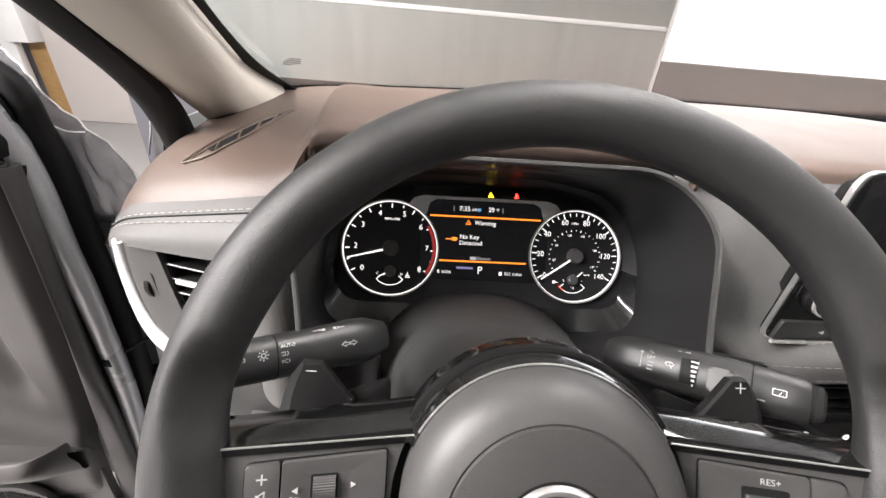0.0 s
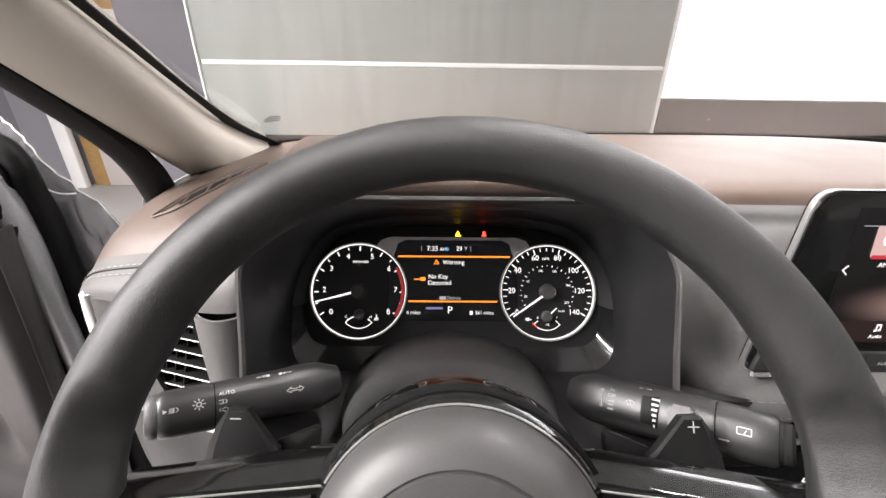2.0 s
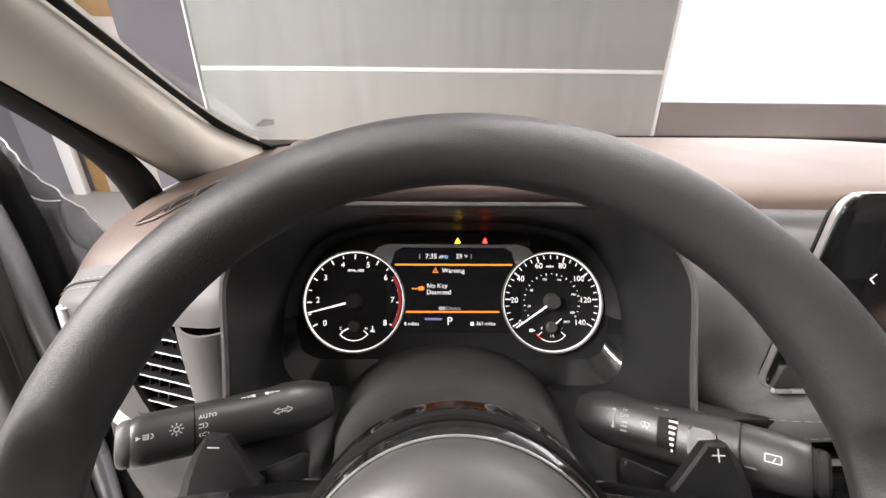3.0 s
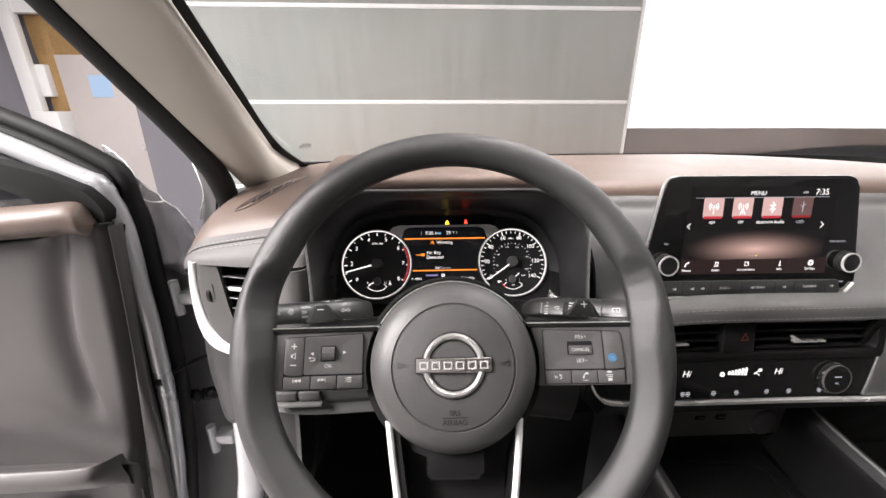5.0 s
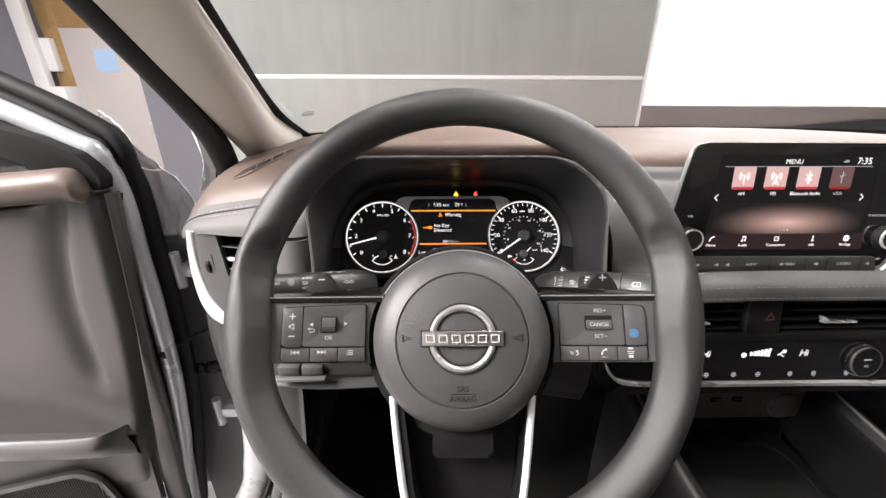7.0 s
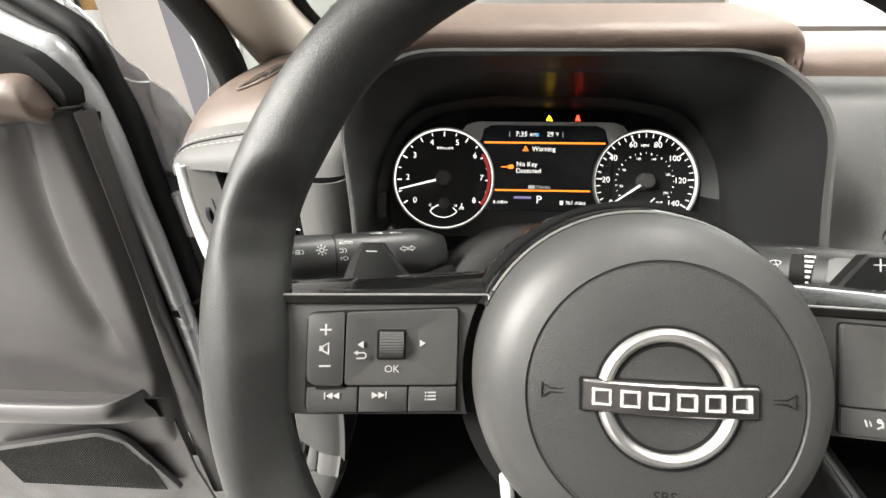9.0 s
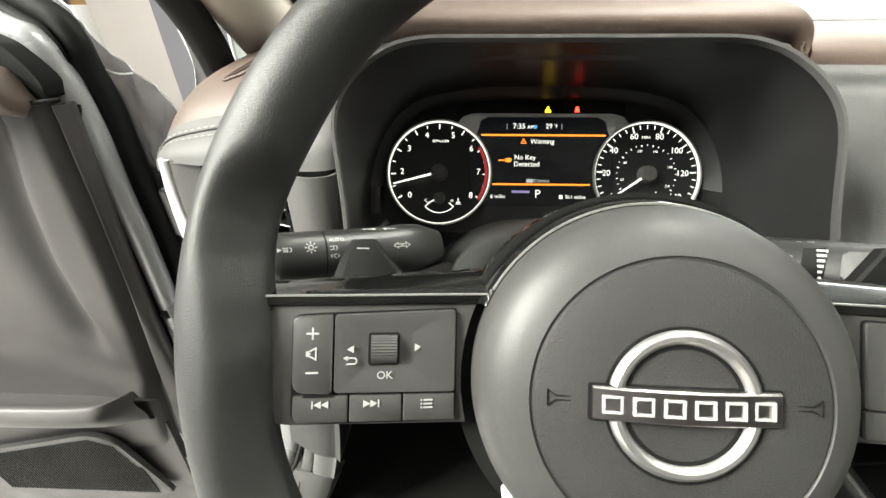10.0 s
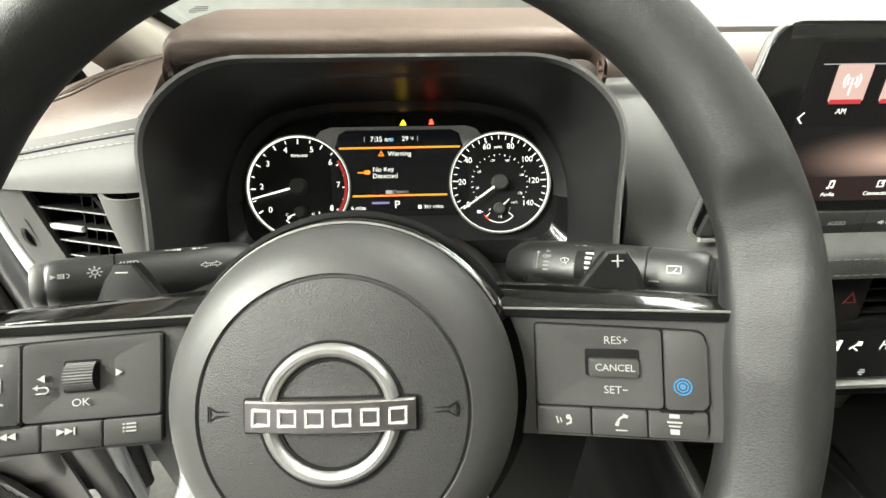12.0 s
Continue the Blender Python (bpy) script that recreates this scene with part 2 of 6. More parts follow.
def moved(bm, m):
    bmesh.ops.transform(bm, matrix=m, verts=bm.verts)
    return bm


def words(text, size, x=0.0, y=0.0, z=0.0, align="CENTER", slant=0.0, thick=0.00005):
    """Raised lettering in the built-in font, its capitals about size high, in the xy plane."""
    cu = bpy.data.curves.new("lettering", "FONT")
    cu.body, cu.size, cu.align_x, cu.align_y, cu.extrude, cu.resolution_u, cu.shear = text, size * 1.4, align, "CENTER", thick, 3, slant
    ob = bpy.data.objects.new("lettering", cu)
    scene.collection.objects.link(ob)
    bpy.context.view_layer.update()
    me = bpy.data.meshes.new_from_object(ob)
    bm = bmesh.new()
    bm.from_mesh(me)
    bpy.data.objects.remove(ob)
    bpy.data.curves.remove(cu)
    bpy.data.meshes.remove(me)
    return moved(bm, Matrix.Translation((x, y, z)))


def bars(*boxes, z=0.0, h=0.0002):
    """Flat rectangles (cx, cy, w, h, turn) as thin print."""
    bms = []
    for cx, cy, w, hh, *turn in boxes:
        b = slab(rect(0, 0, w, hh), z, z + h)
        bms.append(moved(b, pose(cx, cy, 0, 0, 0, turn[0] if turn else 0)))
    return merged(*bms)


def poly(points, z=0.0, h=0.0002):
    return slab(points, z, z + h)


def ring(cx, cy, r0, r1, z0, z1, a0=0.0, a1=360.0, n=48):
    """A flat ring, or an arc of one from a0 to a1 degrees (anticlockwise from the x axis)."""
    full = a1 - a0 >= 359.9
    rows = []
    for k in range(n + (0 if full else 1)):
        a = radians(a0 + (a1 - a0) * k / n)
        c, s = math.cos(a), math.sin(a)
        rows.append([(cx + r * c, cy + r * s, z) for r, z in ((r0, z0), (r0, z1), (r1, z1), (r1, z0))])
    if full:
        rows.append(rows[0])
    bm = skin(rows, True, not full)
    bmesh.ops.remove_doubles(bm, verts=bm.verts, dist=1e-7)
    return bm


def part(name, bm, mat, parent=None, label="", sharp=35, m=None):
    me = bpy.data.meshes.new(name)
    bm.normal_update()
    bm.to_mesh(me)
    bm.free()
    me.materials.append(mat)
    me.polygons.foreach_set("use_smooth", [True] * len(me.polygons))
    me.set_sharp_from_angle(angle=radians(sharp))
    ob = new(name, me)
    if parent is not None:
        ob.parent = parent
    if m is not None:
        ob.matrix_basis = m
    if label:
        ob["label"] = label
    return ob


def again(ob, m, parent=None):
    """One more object on the same mesh, at m."""
    o = new(ob.name.split(".")[0], ob.data)
    o.parent = parent or ob.parent
    o.matrix_basis = m
    if "label" in ob:
        o["label"] = ob["label"]
    return o


def thing(name, label, category, m=None, group="", kind=""):
    ob = new(name)
    ob.empty_display_size = 0.02
    if m is not None:
        ob.matrix_world = m
    return tagged(ob, label, category, group, kind)


def struct(name, bm, mat, label, category, sharp=35):
    return tagged(part(name, bm, mat, None, "", sharp), label, category, "", "structure")


def leaning(x, y, z, tilt, turn=0.0):
    """A frame whose z axis points to the driver and whose y axis runs up, its top tilted away by that many degrees."""
    return pose(x, y, z, 90 - tilt, 0, 0) @ pose(0, 0, 0, 0, 0, turn)

# ---- the garage ----
FLOOR = -0.12
struct("floor", box(0.3, 0.2, FLOOR - 0.05, 10.4, 11.4, 0.1), CONCRETE, "grey concrete workshop floor", "floor")
struct("ceiling", box(0.3, 0.2, 2.95, 10.4, 11.4, 0.1), WHITEPAINT, "white workshop ceiling", "ceiling")
struct("wall_west", box(-4.95, 0.2, 1.4, 0.1, 11.4, 3.1), WALLPAINT, "plain grey workshop side wall", "wall")
struct("wall_east", box(5.55, 0.2, 1.4, 0.1, 11.4, 3.1), WALLPAINT, "plain grey workshop side wall", "wall")
struct("wall_south", box(0.3, -5.55, 1.4, 10.4, 0.1, 3.1), WALLPAINT, "plain grey workshop back wall", "wall")

# sectional door in front of the car, its edge towards the bright opening
SECT = thing("sectional_door", "tall grey sectional overhead door with pale horizontal seams", "garage door", kind="structure")
DOOR_L, DOOR_R, DOOR_Y = -1.505, 1.56, 2.85
seams = [-0.06, 0.675, 1.278, 1.878, 2.48, 2.9]
for a, b in zip(seams, seams[1:]):
    part("door_section", box((DOOR_L + DOOR_R) / 2, DOOR_Y + 0.03, (a + b) / 2, DOOR_R - DOOR_L, 0.05, b - a - 0.014, 0.006), WALLDOOR, SECT)
for s in seams[1:-1]:
    part("seam_strip", box((DOOR_L + DOOR_R) / 2, DOOR_Y + 0.028, s, DOOR_R - DOOR_L - 0.02, 0.06, 0.028, 0.006), WHITEPAINT, SECT, "pale seam strip")
part("edge_strip", box(DOOR_R + 0.012, DOOR_Y + 0.03, 1.42, 0.02, 0.07, 2.96, 0.004), WHITEPAINT, SECT, "pale edge strip")
struct("wall_stub", box((DOOR_L - 1.98) / 2, DOOR_Y + 0.06, 1.4, DOOR_L + 1.98, 0.1, 3.1), WALLPAINT_SHADED, "grey wall end beside the sectional door", "wall")
struct("wall_return", box(-1.94, 3.87, 1.4, 0.08, 1.9, 3.1), WALLPAINT, "grey return wall beside the hall", "wall")
struct("trim", box(DOOR_L - 0.008, DOOR_Y + 0.02, 1.42, 0.012, 0.07, 2.96, 0.003), WHITEPAINT, "pale edge post of the sectional door", "trim")
struct("wall_north", box(-3.3, 4.9, 1.4, 3.3, 0.1, 3.1), WALLPAINT, "grey violet painted wall", "wall")
struct("wall_low", box(3.55, 2.92, 0.485, 3.9, 0.1, 1.21), LOWWALL, "dark grey low wall under the bright opening", "wall")
struct("backdrop", box(3.55, 3.1, 2.0, 3.9, 0.02, 1.85), glowing("bright_daylight", (0.97, 0.99, 1.0), 1.6), "blown-out white daylight behind the opening", "backdrop")


def hall_door():
    d = thing("hall_door", "warm grey flush door with a bright paper notice", "door", pose(-3.565, 4.8, FLOOR))
    part("leaf", box(0, 0, 0.95, 0.86, 0.045, 1.89, 0.004), GREYDOOR, d)
    part("knob", moved(lathe([(0, 0.06), (0.02, 0.058), (0.03, 0.045), (0.026, 0.03), (0.012, 0.02), (0.012, 0.0), (0.03, 0.0)], 24), pose(0.32, -0.022, 0.91, 90, 0, 0)), SATIN, d, "satin metal door knob")
    # The notice is no lamp: its brightness is put in as a glow.
    part("notice", box(-0.015, -0.026, 1.575, 0.23, 0.004, 0.23), glowing("lit_paper", (0.55, 0.75, 1.0), 0.75), d, "pale blue notice, brightness put in as glow")
    return d


hall_door()
p = thing("post", "white painted steel post", "post", pose(-4.27, 4.7, FLOOR))
part("shaft", box(0, 0, 1.5, 0.15, 0.08, 3.0, 0.006), WHITEPAINT, p)
p = thing("beam", "white painted beam under the ceiling", "beam", pose(-3.2, 4.74, 2.24))
part("web", box(0, 0, 0, 3.2, 0.1, 0.16, 0.006), WHITEPAINT, p)
p = thing("header", "tan plywood header above the door", "header", pose(-3.5, 4.82, 0))
part("board", box(0, 0, 1.965, 1.4, 0.04, 0.39, 0.004), WOOD, p)
p = thing("door_jamb", "tan plywood jamb beside the hall door", "jamb", pose(-4.093, 4.825, FLOOR))
part("board", box(0, 0, 1.14, 0.195, 0.05, 2.28, 0.004), WOOD, p)
p = thing("wall_box", "small white wall-mounted box", "box", pose(-4.15, 4.79, 1.51))
part("body", box(0, 0, 0, 0.11, 0.12, 0.33, 0.008), WHITEPAINT, p)
# A white carton, drawn as a box fixed to the wall.
p = thing("side_cabinet", "white carton fixed to the wall by the door", "cabinet", pose(-4.1, 4.62, FLOOR))
part("body", box(0, 0.06, 1.06, 0.24, 0.2, 0.50, 0.008), WHITEPAINT, p)
# housings for the added lamps, also out of view
for lx, ly, power in LAMP_SPOTS:
    p = thing("ceiling_lamp", "long white ceiling lamp, added out of view", "lamp", pose(lx, ly, 2.9), "workshop ceiling lamps")
    part("housing", frame_slab(rect(0, 0, 0.34, 1.4), rect(0, 0, 0.27, 1.33), -0.06, 0.0), WHITEPAINT, p)

# ---- the car's shell ----
GL = lambda y: Vector((-0.15 - 0.2057 * (y - 0.2), y, 1.31 - 0.4248 * (y - 0.2)))
DK = lambda y: Vector((-0.222 - 0.06 * (y - 0.2), y, 1.305 - 0.66 * (y - 0.2)))
OU = lambda y: Vector((-0.252 - 0.10 * (y - 0.2), y, 1.315 - 0.70 * (y - 0.2)))
rows = []
for y in (-0.45, -0.2, 0.0, 0.15, 0.3, 0.4, 0.46, 0.51, 0.55):
    g, d = GL(y), DK(y)
    g = g + Vector((0.03, 0.02, -0.012)) * max(0.0, (y - 0.42) / 0.13) ** 2
    inw = Vector((0.02, -0.012, -0.006))
    rows.append([g + Vector((-0.012, 0.02, 0.012)), g, g.lerp(d, 0.25) + inw, g.lerp(d, 0.6) + inw * 1.2, g.lerp(d, 0.88) + inw * 0.7, d, d + Vector((-0.006, 0.012, 0.002))])
struct("a_pillar_trim", skin(smooth_rows(rows, 5, 5), thick=0.004), PILLAR, "beige fabric-covered windscreen pillar trim", "pillar trim")
rows = []
for d, o in [(DK(y), OU(y)) for y in (-0.45, -0.2, 0.0, 0.2, 0.31)] + [(Vector((-0.2315, 0.365, 1.188)), Vector((-0.268, 0.372, 1.190))), (Vector((-0.2345, 0.398, 1.156)), Vector((-0.263, 0.395, 1.155))), (Vector((-0.2375, 0.415, 1.130)), Vector((-0.260, 0.408, 1.118))), (Vector((-0.239, 0.425, 1.095)), Vector((-0.258, 0.416, 1.080)))]:
    rows.append([d + Vector((-0.004, 0.01, 0)), d + Vector((-0.002, -0.004, -0.003)), d.lerp(o, 0.5) + Vector((0, -0.008, -0.006)), o, o + Vector((-0.01, 0.02, 0.005))])
struct("door_seal", skin(smooth_rows(rows, 5, 4), thick=0.003), RUBBER, "black rubber door seal along the pillar", "seal")

# windscreen: glass, black border at its foot
BASE = [(-0.215, 0.585), (-0.127, 0.645), (0.1, 0.705), (0.42, 0.74), (0.74, 0.723), (0.96, 0.669), (1.06, 0.585)]
base = catmull([(x, y, 1.148) for x, y in BASE], 6)
head = [Vector((GL(-0.35).x + (q.x + 0.215) / 1.275 * 1.1, -0.35 + 0.10 * math.sin(math.pi * (q.x + 0.215) / 1.275), 1.545)) for q in base]
rows = [[q.lerp(h, k / 10) for q, h in zip(base, head)] for k in range(11)]
ws = struct("windscreen", skin(rows, thick=0.004), CLEAR, "clear raked windscreen glass", "windscreen")
ws.visible_shadow = False
foot = [[q + Vector((0, -0.004, -0.02)) for q in base], [q + Vector((0, -0.008, 0.001)) for q in base], [q.lerp(h, 0.0045) + Vector((0, -0.007, -0.001)) for q, h in zip(base, head)]]
struct("windscreen_border", skin(foot, thick=0.002), MATTE_BLACK, "black band along the foot of the windscreen", "trim")
struct("headliner", skin(smooth_rows([[(x, y, 1.545 + 0.05 * math.sin(math.pi * (x + 0.25) / 1.35)) for x in (-0.25, 0.0, 0.42, 0.85, 1.1)] for y in (-0.3, -0.8, -1.36)], 4, 4), thick=0.02), PILLAR, "beige fabric headliner", "headliner")
struct("cabin_floor", box(0.42, -0.25, 0.27, 1.5, 2.3, 0.04), CARPET, "dark carpeted cabin floor", "carpet")
struct("firewall", box(0.42, 0.86, 0.68, 1.5, 0.04, 0.84), CARPET, "dark carpeted footwell bulkhead", "carpet")
# Hidden box, added to close the gap where light leaks into the footwell.
struct("cowl", box(0.42, 0.80, 1.109, 1.5, 0.16, 0.018, 0.004), MATTE_BLACK, "unseen black cowl blocking light into the footwell", "cowl")
# Unseen dark panels, added to darken reflections and block light into the cabin.
struct("cabin_back", box(0.75, -1.44, 1.38, 0.84, 0.06, 0.36), REAR, "unseen dark panel over the rear quarter, against reflections", "panel")
struct("cabin_back", box(0.42, -1.38, 0.76, 1.5, 0.06, 0.98), REAR, "unseen dark rear panel, added against reflections", "panel")
struct("cabin_side", box(1.16, -0.25, 0.66, 0.05, 2.2, 0.8), REAR, "unseen dark passenger side panel, added to block light", "panel")
struct("cabin_post", box(1.13, -1.1, 1.3, 0.06, 0.5, 0.5), REAR, "unseen dark passenger side block, added to block light", "panel")
edge = [rows[k][0] for k in range(11)]
inner = [e + Vector((0.030 * (1 - k / 2) ** 2 + 0.009 if k < 2 else 0.009, 0.012 * (1 - k / 2) ** 2 if k < 2 else 0.0, 0)) for k, e in enumerate(edge)]
edge, inner = catmull(edge, 4), catmull(inner, 4)
struct("windscreen_side_border", skin([[e + Vector((0, -0.006, -0.003)), i + Vector((0, -0.006, -0.003))] for e, i in zip(edge, inner)], thick=0.001), MATTE_BLACK, "black band along the side of the windscreen", "trim")
stk = thing("windscreen_label", "small dark printed label on the windscreen corner", "label", Matrix.Translation((-0.161, 0.530, 1.189)) @ pose(0, 0, 0, 23, 0, -8))
part("print", bars(*[(0.0, -0.006 + 0.0045 * k, 0.022 - 0.003 * abs(k - 1), 0.0022) for k in range(4)]), material("grey_print", (0.02, 0.02, 0.02), 0.6), stk)

# ---- dashboard ----
DASH = thing("dashboard", "brown and grey soft-trimmed dashboard with pale stitching", "dashboard", kind="structure")
BROWN_ST = [  # x, then (y, z) from the windscreen to the front edge
    (-0.262, [(0.52, 1.10), (0.46, 1.105), (0.42, 1.105), (0.37, 1.100), (0.335, 1.088), (0.318, 1.076)]),
    (-0.235, [(0.575, 1.135), (0.48, 1.133), (0.42, 1.129), (0.36, 1.121), (0.325, 1.108), (0.308, 1.094)]),
    (-0.17, [(0.62, 1.145), (0.5, 1.148), (0.41, 1.146), (0.35, 1.137), (0.312, 1.122), (0.296, 1.107)]),
    (-0.112, [(0.66, 1.145), (0.52, 1.154), (0.42, 1.153), (0.34, 1.145), (0.305, 1.135), (0.289, 1.119)]),
    (-0.07, [(0.67, 1.145), (0.52, 1.156), (0.44, 1.160), (0.37, 1.164), (0.34, 1.166), (0.32, 1.166)]),
    (0.07, [(0.70, 1.145), (0.55, 1.158), (0.44, 1.163), (0.38, 1.166), (0.34, 1.169), (0.315, 1.169)]),
    (0.20, [(0.72, 1.145), (0.57, 1.157), (0.46, 1.160), (0.40, 1.163), (0.37, 1.164), (0.35, 1.162)]),
    (0.255, [(0.725, 1.145), (0.58, 1.156), (0.46, 1.157), (0.39, 1.153), (0.366, 1.146), (0.36, 1.132)]),
    (0.42, [(0.74, 1.145), (0.6, 1.156), (0.47, 1.157), (0.39, 1.153), (0.366, 1.146), (0.36, 1.132)]),
    (0.75, [(0.722, 1.145), (0.58, 1.156), (0.46, 1.157), (0.39, 1.153), (0.366, 1.146), (0.36, 1.132)]),
    (1.08, [(0.575, 1.135), (0.5, 1.14), (0.43, 1.145), (0.39, 1.143), (0.366, 1.136), (0.36, 1.122)]),
]
rows = [[(x, y, z) for y, z in prof] for x, prof in BROWN_ST]
upper_pad = part("upper_pad", skin(smooth_rows(rows, 6, 4), thick=0.006), BROWN, DASH, "brown grained soft upper pad")

GREY_L = [
    (-0.262, [(0.318, 1.077), (0.308, 1.072), (0.300, 1.066), (0.298, 1.058)]),
    (-0.235, [(0.308, 1.095), (0.297, 1.087), (0.284, 1.079), (0.280, 1.071)]),
    (-0.17, [(0.296, 1.108), (0.283, 1.101), (0.268, 1.088), (0.262, 1.074)]),
    (-0.108, [(0.288, 1.120), (0.273, 1.112), (0.255, 1.096), (0.248, 1.078)]),
    (-0.090, [(0.292, 1.121), (0.277, 1.114), (0.260, 1.099), (0.254, 1.080)]),
]
rows = [[(x, y, z) for y, z in prof] for x, prof in GREY_L]
GL_ROWS = smooth_rows(rows, 8, 6)
part("stitched_pad", skin(GL_ROWS, thick=0.004), PAD, DASH, "grey leather-look pad with twin pale stitching")


def stitches(path, length=0.0048, gap=0.0022, r=0.00032, lift=(0, -0.0008, 0.0008)):
    """Short thread bars along a path."""
    bms = []
    path = [Vector(p) + Vector(lift) for p in path]
    run, on = 0.0, True
    dist = [0.0]
    for a, b in zip(path, path[1:]):
        dist.append(dist[-1] + (b - a).length)

    def at(s):
        for i in range(len(path) - 1):
            if s <= dist[i + 1]:
                return path[i].lerp(path[i + 1], (s - dist[i]) / max(1e-9, dist[i + 1] - dist[i]))
        return path[-1]
    s = 0.0
    while s + length < dist[-1]:
        bms.append(tube([at(s), at(s + length / 2) + Vector(lift) * 0.3, at(s + length)], [r * 0.6, r, r * 0.6], 6))
        s += length + gap
    return merged(*bms)


part("stitching", stitches([r[5] for r in GL_ROWS]), THREAD, DASH, "pale thread")
part("stitching", stitches([r[8] for r in GL_ROWS]), THREAD, DASH, "pale thread")
part("seam", tube([r[6] + Vector((0, -0.0003, 0.0003)) for r in GL_ROWS[:-1]], 0.0007, 6), MATTE_BLACK, DASH)

GREY_R = [
    (0.250, [(0.362, 1.133), (0.352, 1.128), (0.345, 1.118), (0.33, 1.11), (0.29, 1.095), (0.262, 1.07), (0.25, 1.045), (0.245, 1.02), (0.245, 1.0)]),
    (0.29, [(0.362, 1.133), (0.352, 1.128), (0.345, 1.118), (0.33, 1.11), (0.30, 1.09), (0.275, 1.065), (0.25, 1.035), (0.225, 1.022), (0.215, 1.005)]),
    (0.36, [(0.362, 1.133), (0.352, 1.128), (0.345, 1.118), (0.33, 1.11), (0.30, 1.08), (0.27, 1.058), (0.235, 1.045), (0.208, 1.036), (0.203, 1.018)]),
    (0.56, [(0.362, 1.133), (0.352, 1.128), (0.345, 1.118), (0.33, 1.11), (0.30, 1.08), (0.27, 1.058), (0.235, 1.045), (0.208, 1.036), (0.203, 1.018)]),
    (0.75, [(0.362, 1.133), (0.352, 1.128), (0.345, 1.118), (0.33, 1.11), (0.30, 1.085), (0.265, 1.062), (0.235, 1.045), (0.213, 1.036), (0.208, 1.018)]),
    (1.08, [(0.362, 1.123), (0.352, 1.118), (0.345, 1.108), (0.33, 1.10), (0.30, 1.085), (0.28, 1.062), (0.26, 1.045), (0.25, 1.036), (0.245, 1.018)]),
]
rows = [[(x, y, z) for y, z in prof] for x, prof in GREY_R]
GR_ROWS = smooth_rows(rows, 8, 5)
part("centre_pad", skin(GR_ROWS, thick=0.004), PAD_SHADED, DASH, "grey soft pad stepping forward under the screen")
part("slot", skin([[(x, 0.346, 1.1135), (x, 0.343, 1.112), (x, 0.341, 1.1075)] for x in (0.25, 0.6, 1.07)], thick=0.003), MATTE_BLACK, DASH, "dark slot under the brown pad")
part("stitching", stitches([r[36] for r in GR_ROWS]), DARKTHREAD, DASH, "dark thread")
part("stitching", stitches([r[39] for r in GR_ROWS]), DARKTHREAD, DASH, "dark thread")

# defroster vent let into the brown pad by the pillar
dv = thing("defroster_vent", "dark slatted defroster vent let into the brown pad", "air vent")


PAD_TREE = BVHTree.FromPolygons([v.co.copy() for v in upper_pad.data.vertices], [tuple(p.vertices) for p in upper_pad.data.polygons])


def on_pad(x, y):
    """The brown pad's height at x, y."""
    hit = PAD_TREE.ray_cast(Vector((x, y, 1.5)), Vector((0, 0, -1)))[0]
    return hit.z if hit else 1.13


V0, V1 = Vector((-0.205, 0.335, 0)), Vector((-0.136, 0.432, 0))
vd = (V1 - V0).normalized()
vn = Vector((vd.y, -vd.x, 0))
vl = (V1 - V0).length


def vent_pt(s, w, dz=0.0):
    q = V0 + vd * (s * vl) + vn * w
    return Vector((q.x, q.y, on_pad(q.x, q.y) + dz))


low_w = lambda s: np.interp(s, (0.0, 0.12, 0.4, 0.7, 1.0), (0.003, 0.019, 0.0235, 0.0145, 0.001))
leaf = [(k / 12, 0.0) for k in range(13)] + [(1 - k / 12, float(low_w(1 - k / 12))) for k in range(13)]
part("rim", tube([vent_pt(s, w, 0.0008) for s, w in leaf + leaf[:1]], 0.0013, 8), BROWN, dv, "raised brown rim")
part("slat", tube([vent_pt(s, 0.30 * float(low_w(s)), 0.0008) for s in [0.06 + 0.07 * k for k in range(12)]], 0.0009, 6), BROWN, dv)
# A black sheet on the pad paints the shade of the vent's openings.
part("slot", skin([[vent_pt(s, float(low_w(s)) * (0.36 + 0.56 * k / 3), 0.0007) for k in range(4)] for s in [0.17 + 0.72 * i / 14 for i in range(15)]], thick=0.0004), MATTE_BLACK, dv, "black sheet painting the shaded openings between slats")
for k in range(4):
    s0 = 0.17 + 0.18 * k
    part("slat", skin([[vent_pt(s0 + 0.10 * i / 4 + d, float(low_w(s0)) * (0.94 - 0.56 * i / 4), z) for d, z in ((-0.013, 0.0006), (-0.008, 0.0020), (0.002, 0.0022), (0.008, 0.0006))] for i in range(5)], thick=0.0004), BROWN, dv, "slanting brown slat")

# ---- instrument binnacle and cluster ----
CX = 0.071
CL = leaning(CX, 0.3485, 1.039, 30.0)
FR = leaning(CX, 0.245, 1.107, 39.7)
binn = thing("instrument_binnacle", "dark grey binnacle with a pale front lip under a brown hood", "binnacle")
lip_in = rounded([(-0.138, -0.15), (0.138, -0.15), (0.1465, -0.066), (0.1645, 0.022), (0.127, 0.0645), (-0.127, 0.0645), (-0.1645, 0.022), (-0.1465, -0.066)],
                 [0.01, 0.01, 0.03, 0.026, 0.032, 0.032, 0.026, 0.03], 8)
lip_out = [(x * 1.026, y * 1.045 + 0.002) for x, y in lip_in]
glass_out = rounded([(-0.160, -0.078), (0.160, -0.078), (0.161, 0.010), (0.130, 0.064), (0.060, 0.0770), (-0.060, 0.0770), (-0.130, 0.064), (-0.161, 0.010)], [0.03, 0.03, 0.03, 0.03, 0.02, 0.02, 0.03, 0.03], 8)


